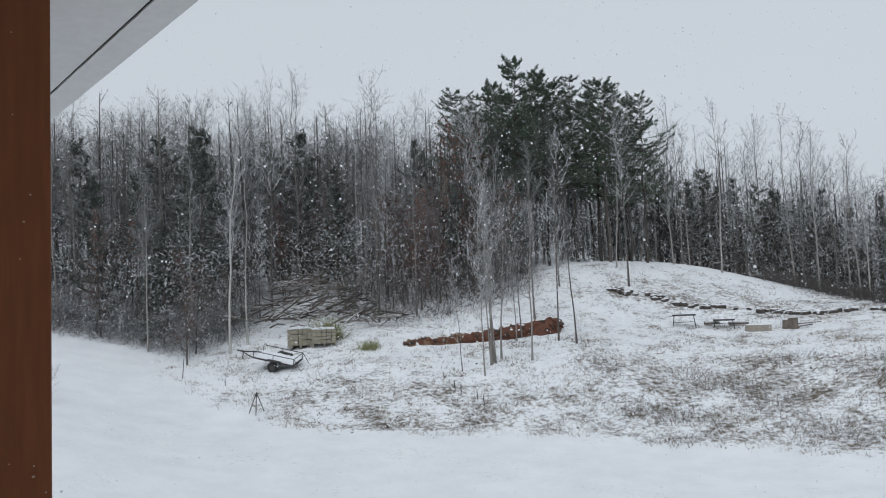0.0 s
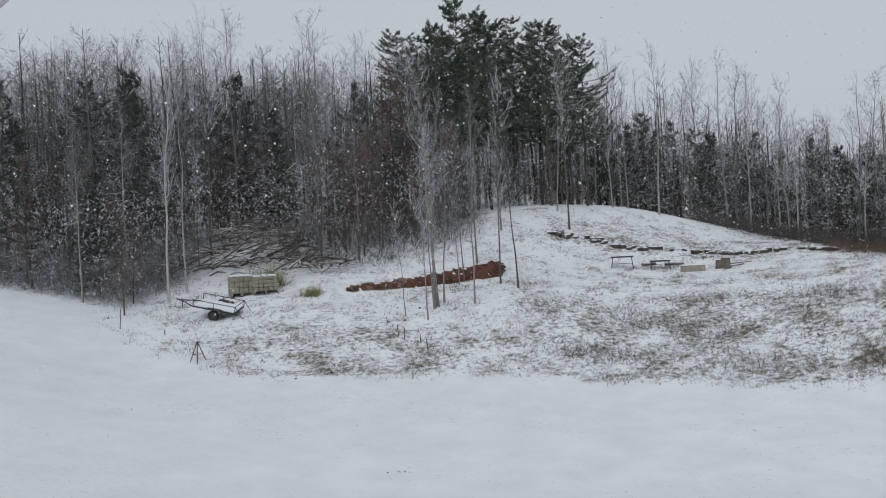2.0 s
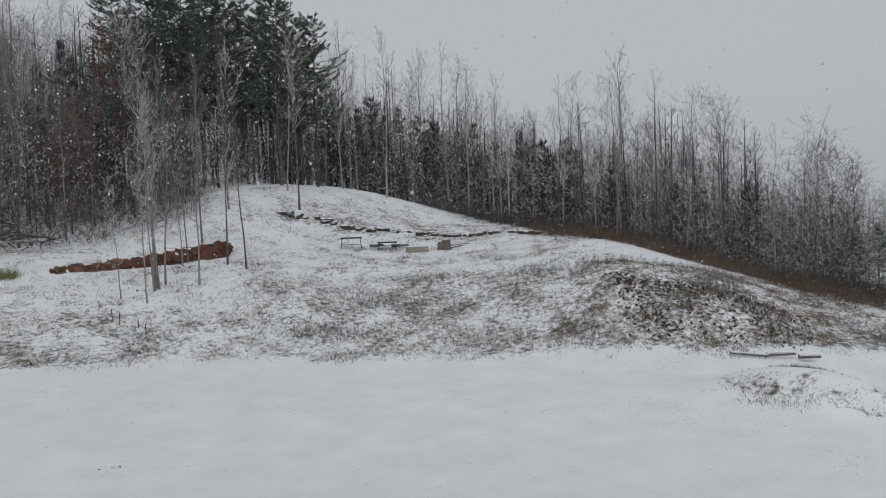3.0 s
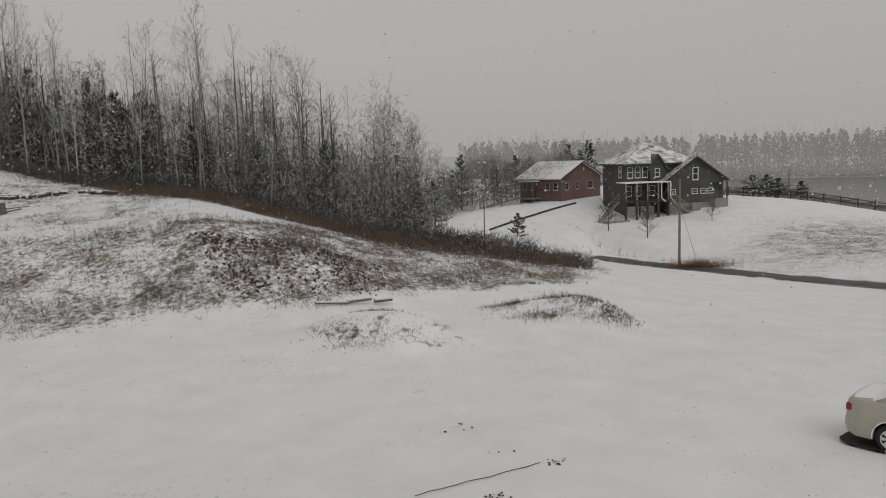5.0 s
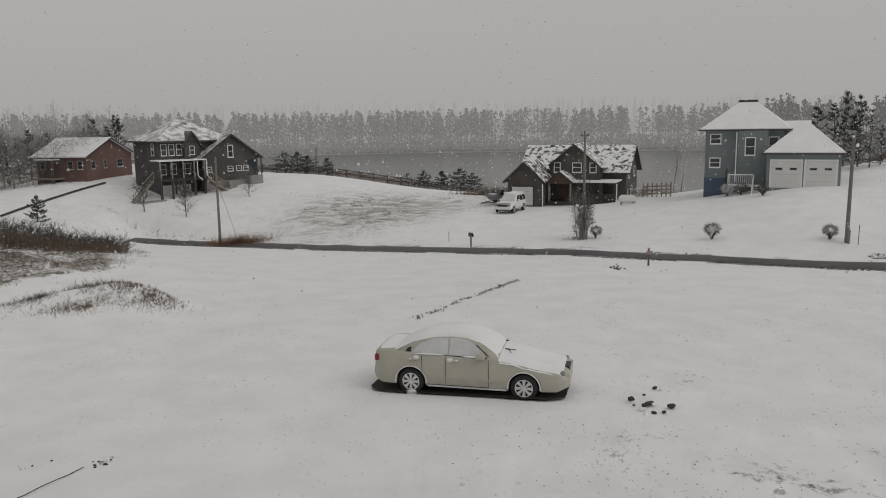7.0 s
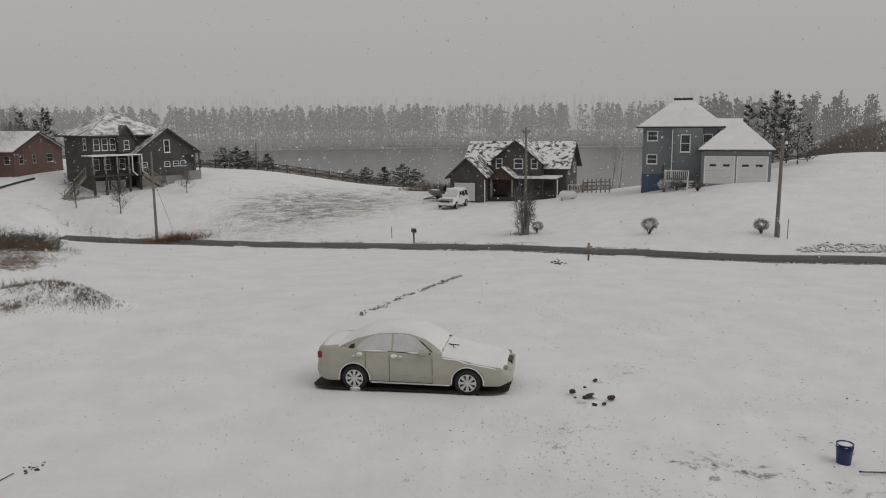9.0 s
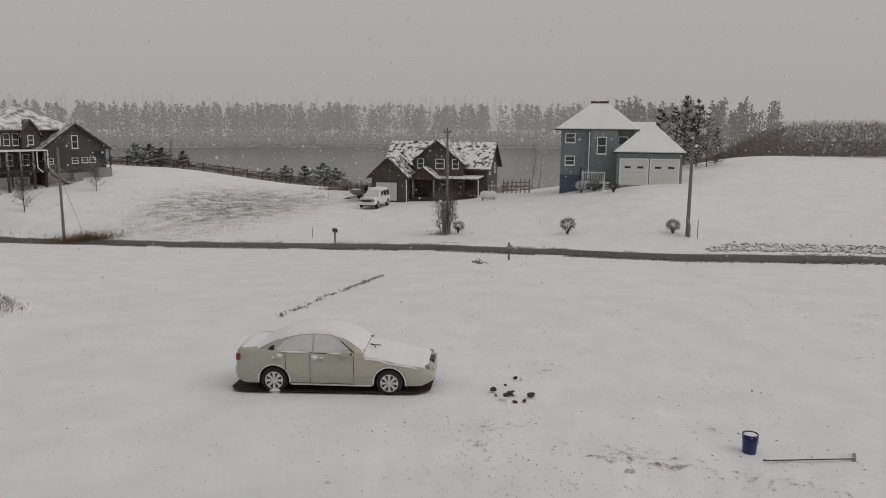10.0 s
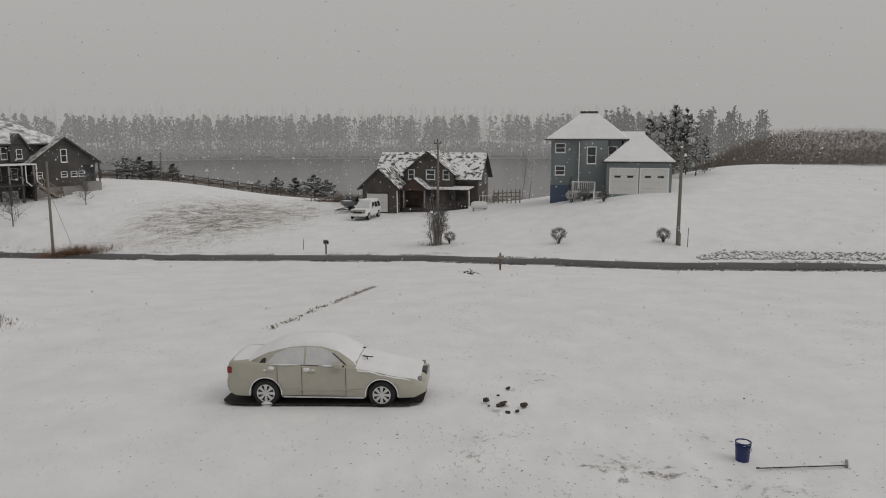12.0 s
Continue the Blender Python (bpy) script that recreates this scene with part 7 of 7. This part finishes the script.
def mailbox(az, d, h, label, arm):
    e = thing("mailbox", pose(*put(az, d), 0, 0, -az + 20), label, "mailbox", "roadside posts")
    part("post", boxes((-0.045, 0.045, -0.045, 0.045, -0.3, h)), surface("brown_post", (0.10, 0.06, 0.045), (0.18, 0.11, 0.085), 2.0), e)
    if arm == "box":
        bm = bmesh.new()
        prism(bm, [(-0.12, h - 0.05), (0.12, h - 0.05), (0.12, h + 0.12), (0.07, h + 0.21), (0, h + 0.24), (-0.07, h + 0.21), (-0.12, h + 0.12)], -0.28, 0.26)
        part("box", bm, BLACK, e, "black metal letter box")
        part("flag", boxes((0.122, 0.135, -0.1, -0.06, h + 0.05, h + 0.3)), RED_LENS, e)
    else:
        part("sign", boxes((-0.16, 0.2, -0.085, -0.062, h - 0.36, h - 0.16)), CRATE_WOOD, e)
        part("cap", boxes((-0.08, 0.08, -0.08, 0.08, h, h + 0.05)), SNOW, e)


mailbox(86.05, 57.6, 0.85, "black mailbox on a brown wooden post by the road", "box")
mailbox(99.1, 45.4, 1.05, "reddish-brown wooden post with a small board", "sign")


def riprap():
    """Broken rock along the road, snow in its gaps."""
    rng = random.Random(17)
    mat = dusted("riprap_stone", (0.12, 0.115, 0.11), (0.28, 0.27, 0.26), 0.22, 0.62, patch=2.0, spread=0.12)
    verts, faces = [], []
    base = bmesh.new()
    bmesh.ops.create_icosphere(base, subdivisions=1, radius=1.0)
    bv = [v.co.copy() for v in base.verts]
    bf = [[v.index for v in f.verts] for f in base.faces]
    base.free()
    for i in range(2600):
        y = rng.uniform(-55, -20.5)
        e = 3.5 + 2.5 * rng.random() * min(1, (-19.5 - y) / 3)
        x = 52.5 + 0.4615 * y + e * 1.1014
        s = rng.uniform(0.05, 0.13)
        m = Matrix.LocRotScale((x, y, gz(x, y) + s * 0.25), Euler((rng.random(), rng.random(), rng.random() * 6)), Vector((s * 1.4, s, s * 0.8)))
        o = Vector((i * 3.1, 0, 0))
        n = len(verts)
        verts += [m @ (v * (1 + 0.5 * noise.noise(v * 1.5 + o))) for v in bv]
        faces += [tuple(n + k for k in f) for f in bf]
    tagged(mesh_ob("riprap", verts, faces, mat), "bank of broken grey rock with snow beside the road", "rocks", kind="stuff")


riprap()


def rail_fence():
    e = thing("rail_fence", pose(0, 0, 0), "dark rail fence along the top of the bank", "fence")
    n = 13
    pts = [put(70.9 + 13.0 * i / n, 110.5 + (1.0 if i % 2 else 0), 0) for i in range(n + 1)]
    for p in pts:
        part("post", rods((p + Vector((0, 0, -0.3)), p + Vector((0, 0, 1.25)), 0.09), seg=6), DARK_TRIM, e)
    for a, b in zip(pts, pts[1:]):
        for z in (0.5, 1.05):
            part("rail", rods((a + Vector((0, 0, z)), b + Vector((0, 0, z)), 0.06), seg=5), DARK_TRIM, e)
        part("cross_rail", rods((a + Vector((0, 0, 0.5)), b + Vector((0, 0, 1.05)), 0.04), seg=5), DARK_TRIM, e)
    e = thing("garden_fence", pose(0, 0, 0), "weathered wooden board fence beside the cabin", "fence")
    pts = [put(98.6 + 1.9 * i / 6, 88 - 0.8 * i, 0) for i in range(7)]
    for p in pts:
        part("post", rods((p + Vector((0, 0, -0.3)), p + Vector((0, 0, 1.5)), 0.08), seg=6), CRATE_WOOD, e)
    for a, b in zip(pts, pts[1:]):
        for z in (0.35, 0.75, 1.15):
            part("rail", rods((a + Vector((0, 0, z)), b + Vector((0, 0, z)), 0.07), seg=4), CRATE_WOOD, e)


rail_fence()


def suv(az, d, heading, paint, label, length=4.9, dark=False):
    """A tall boxy car: x forward, rear axle at the origin."""
    x, y = at(az, d)
    e = thing("car", pose(x, y, gz(x, y), 0, 0, heading), label, "car")
    xs = (-0.95, -0.9, -0.42, -0.36, -0.2, 0.2, 0.36, 0.42, 2.5, 2.56, 2.75, 3.1, 3.26, 3.32, 3.7, 3.8)
    secs = []
    for q in xs:
        b = 0.42
        for w in (0.0, 2.92):
            k = abs(q - w)
            if k < 0.42:
                b = max(b, 0.38 + math.sqrt(0.42 ** 2 - k * k))
        t = float(np.interp(q, (-0.95, 2.3, 3.6, 3.8), (1.12, 1.12, 1.02, 0.85)))
        w = float(np.interp(q, (-0.95, -0.5, 3.3, 3.8), (0.86, 0.95, 0.95, 0.84)))
        secs.append([(q, -w * 0.96, b), (q, -w, max(b + 0.02, 0.7)), (q, -w * 0.97, t - 0.05), (q, -w * 0.85, t), (q, w * 0.85, t), (q, w * 0.97, t - 0.05), (q, w, max(b + 0.02, 0.7)), (q, w * 0.96, b)])
    part("body", loft(secs), paint, e)
    secs = []
    for q, t, w in ((-0.93, 1.1, 0.85), (-0.82, 1.78, 0.68), (0.2, 1.86, 0.70), (1.5, 1.86, 0.70), (2.35, 1.1, 0.84)):
        secs.append([(q, -0.88, 1.08), (q, -w, t - 0.06), (q, -w + 0.1, t), (q, w - 0.1, t), (q, w, t - 0.06), (q, 0.88, 1.08)])
    part("cabin", loft(secs), paint, e)
    part("roof_snow", boxes((-0.75, 1.5, -0.62, 0.62, 1.84, 1.92), (2.45, 3.6, -0.75, 0.75, 1.06, 1.12)), SNOW, e, "snow on the roof and hood")
    bm = bmesh.new()
    for s in (-1, 1):
        for x0, x1, xt0, xt1 in ((-0.7, 0.1, -0.62, 0.1), (0.2, 0.95, 0.2, 0.95), (1.05, 1.95, 1.05, 1.5)):
            vs = [bm.verts.new(v) for v in ((x0, s * 0.885, 1.16), (x1, s * 0.885, 1.16), (xt1, s * 0.735, 1.68), (xt0, s * 0.735, 1.68))]
            bm.faces.new(vs)
    part("side_window", bm, GLASS, e)
    bm = bmesh.new()
    vs = [bm.verts.new(v) for v in ((2.30, -0.74, 1.18), (2.30, 0.74, 1.18), (1.62, 0.62, 1.79), (1.62, -0.62, 1.79))]
    bm.faces.new(vs)
    part("windscreen", bm, FROSTED, e, "snow-dusted windscreen")
    for s in (-1, 1):
        for q in (0.0, 2.92):
            wheel(e, q, s * 0.84, 0.38, 0.25, 6)
        bm = bmesh.new()
        box(bm, 3.62, 3.83, s * 0.68 - 0.14, s * 0.68 + 0.14, 0.78, 0.95, None, 0.02)
        part("headlight", bm, LENS, e)
        bm = bmesh.new()
        box(bm, 1.75, 1.9, s * 1.02 - 0.1, s * 1.02 + 0.1, 1.15, 1.35, None, 0.03)
        part("wing_mirror", bm, paint, e)
    part("grille", boxes((3.78, 3.84, -0.5, 0.5, 0.74, 0.95)), BLACK, e)
    bm = bmesh.new()
    box(bm, 3.7, 3.92, -0.9, 0.9, 0.48, 0.68, None, 0.04)
    part("bumper", bm, paint, e)
    part("underbody", boxes((-0.8, 3.6, -0.62, 0.62, 0.3, 0.8)), BLACK, e)


suv(89.4, 82.0, 160, WHITE, "white sport utility vehicle with snow parked by the cabin")


def boat_on_trailer():
    """A small covered boat on its trailer; x towards the tongue."""
    x, y = at(88.1, 88)
    e = thing("boat_trailer", pose(x, y, gz(x, y), 0, 0, 150), "small snow-topped boat on a dark trailer beside the cabin", "boat trailer")
    secs = []
    for q, w, k, t in ((-1.9, 0.85, 0.55, 1.15), (-0.6, 0.95, 0.5, 1.15), (0.8, 0.9, 0.52, 1.2), (1.8, 0.55, 0.7, 1.3), (2.5, 0.06, 1.1, 1.4)):
        secs.append([(q, -w, t), (q, -w * 0.92, k + 0.3), (q, 0, k), (q, w * 0.92, k + 0.3), (q, w, t)])
    hull = part("hull", loft(secs), surface("grey_hull", (0.16, 0.16, 0.165), (0.28, 0.28, 0.28), 1.5, 0.4, 0.0), e, "grey hull")
    part("windshield", prism(bmesh.new(), [(-0.1, 1.16), (0.75, 1.2), (0.15, 1.72), (-0.05, 1.72)], -0.7, 0.7), GLASS, hull)
    bm = bmesh.new()
    box(bm, -1.8, -0.2, -0.75, 0.75, 1.14, 1.28, None, 0.05)
    box(bm, 0.8, 1.7, -0.45, 0.45, 1.2, 1.32, None, 0.05)
    part("snow", bm, SNOW, e, "snow on the boat")
    part("trailer_frame", rods(((-1.9, -0.6, 0.42), (1.6, -0.6, 0.42), 0.05), ((-1.9, 0.6, 0.42), (1.6, 0.6, 0.42), 0.05), ((1.6, -0.6, 0.42), (3.6, 0, 0.45), 0.05), ((1.6, 0.6, 0.42), (3.6, 0, 0.45), 0.05), ((-0.9, -0.95, 0.32), (-0.9, 0.95, 0.32), 0.05), seg=6), STEEL, e)
    for q in (-0.95, 0.95):
        part("wheel", lathe(bmesh.new(), [(0.1, -0.09), (0.3, -0.1), (0.33, 0.0), (0.3, 0.1), (0.1, 0.09)], 16, "Y", Matrix.Translation((-0.9, q, 0.32))), RUBBER, e)


boat_on_trailer()


def gas_tank():
    e = thing("gas_tank", pose(*put(97.5, 80.5), 0, 0, -100), "white horizontal gas tank with snow on top", "tank")
    m = Matrix.Translation((0, 0, 0.5)) @ Matrix.Rotation(radians(90), 4, "Y")
    part("tank", lathe(bmesh.new(), [(0.06, -0.9), (0.28, -0.82), (0.38, -0.65), (0.39, 0.65), (0.28, 0.82), (0.06, 0.9)], 18, "Z", m), WHITE, e, "", True)
    for x in (-0.6, 0.6):
        part("foot", boxes((x - 0.07, x + 0.07, -0.35, 0.35, -0.1, 0.2)), FOUNDATION, e)
    part("snow", boxes((-0.6, 0.6, -0.18, 0.18, 0.85, 0.92)), SNOW, e)


gas_tank()


def bucket():
    x, y = at(117.1, 15.8)
    e = thing("bucket", pose(x, y, gz(x, y), 0, 0, 30), "dark blue plastic bucket filled with snow", "bucket")
    blue = surface("dark_blue_plastic", (0.012, 0.022, 0.10), (0.02, 0.035, 0.15), 3.0, 0.4, 0.0, 20.0)
    bm = bmesh.new()
    prof = [(0.128, -0.03), (0.13, 0.0), (0.152, 0.37), (0.158, 0.37), (0.158, 0.385), (0.146, 0.385), (0.14, 0.30)]
    rings = []
    part("body", lathe(bm, prof, 28), blue, e, "dark blue ribbed pail", True)
    for z, r in ((0.30, 0.156), (0.335, 0.158)):
        part("rib", lathe(bmesh.new(), [(r - 0.012, z - 0.006), (r, z - 0.004), (r, z + 0.004), (r - 0.012, z + 0.006)], 28), blue, e)
    bm = bmesh.new()
    lumpy(bm, Matrix.LocRotScale((0.0, 0, 0.352), None, Vector((0.142, 0.142, 0.035))), random.Random(1), 0.25, 3)
    part("snow", bm, SNOW, e, "snow heaped in the pail", True)
    for a in (100, 280):
        part("handle_ear", lathe(bmesh.new(), [(0.02, -0.01), (0.024, 0.0), (0.02, 0.012)], 10, "Z", pose(math.cos(radians(a)) * 0.156, math.sin(radians(a)) * 0.156, 0.315, 0, 90, a)), blue, e)
    pts = [Vector((0.165 * math.cos(radians(100 + 18 * k)), 0.165 * math.sin(radians(100 + 18 * k)), 0.31 - 0.10 * math.sin(radians(18 * k)))) for k in range(11)]
    part("handle", rods(*[(a, b, 0.004) for a, b in zip(pts, pts[1:])], seg=5), STEEL, e)
    # pale printing, too small to read, as bars
    bm = bmesh.new()
    rng = random.Random(5)
    for a0, z0, w, h in ((205, 0.10, 10, 0.012), (203, 0.13, 16, 0.02), (208, 0.165, 8, 0.012), (240, 0.08, 12, 0.012), (240, 0.11, 9, 0.03), (242, 0.16, 14, 0.015), (238, 0.2, 8, 0.02), (262, 0.12, 8, 0.012), (260, 0.16, 10, 0.012)):
        r0 = 0.130 + 0.022 * z0 / 0.37 + 0.0035
        q = pose(0, 0, 0, 0, 0, a0)
        box(bm, r0 - 0.003, r0 + 0.0015, -radians(w) * r0 / 2, radians(w) * r0 / 2, z0, z0 + h, q)
    part("print", bm, VINYL, e, "pale printed bars")


bucket()


def snow_rake():
    """The long pole with a small head that lies in the snow."""
    a, b = Vector((*at(118.1, 15.3), 0)), Vector((*at(123.8, 16.2), 0))
    for v in (a, b):
        v.z = gz(v.x, v.y) + 0.05
    e = thing("push_broom", pose(*a), "long-handled dark broom lying in the snow", "broom")
    d = b - a
    part("handle", rods((Vector(), d, 0.018), seg=8), STEEL, e, "dark handle with snow along it")
    part("snow", rods((d * 0.03 + Vector((0, 0, 0.018)), d * 0.98 + Vector((0, 0, 0.018)), 0.015), seg=6), SNOW, e)
    q = Matrix.Translation(d) @ pose(0, 0, 0, 0, 0, math.degrees(math.atan2(d.y, d.x)) + 60)
    bm = bmesh.new()
    box(bm, -0.05, 0.24, -0.03, 0.03, -0.04, 0.025, q, 0.01)
    part("head", bm, FOUNDATION, e, "grey broom head")


snow_rake()


def hose_line():
    """A dark cable that shows through the snow near the house."""
    a, b = at(47.6, 14.05), at(57.3, 15.7)
    pts = []
    for i in range(11):
        u = i / 10
        x, y = a[0] + (b[0] - a[0]) * u, a[1] + (b[1] - a[1]) * u
        pts.append(Vector((x + 0.05 * math.sin(u * 7), y, gz(x, y) + 0.035 + 0.012 * math.sin(u * 19))))
    line = Sticks()
    line.tube(pts, [0.009] * len(pts), 6)
    tagged(new("cable", line.mesh("cable", DARK_TRIM)), "dark cable half buried in the snow", "cable")


hose_line()


def stakes():
    rng = random.Random(23)
    for az, d, h in ((-22.4, 44, 1.0), (-3.0, 39.0, 0.5), (-2.6, 38.4, 0.55), (-1.4, 37.6, 0.45), (-0.9, 37.0, 0.5), (-19.5, 42, 0.3), (84.4, 61.5, 0.9), (112.6, 54.5, 1.3)):
        p = put(az, d)
        tagged(part("stake", rods((p - Vector((0, 0, 0.2)), p + Vector((rng.gauss(0, 0.05), 0, h)), 0.022), seg=6), DARK_TRIM), "thin dark stake standing in the snow", "stake", "stakes")


stakes()
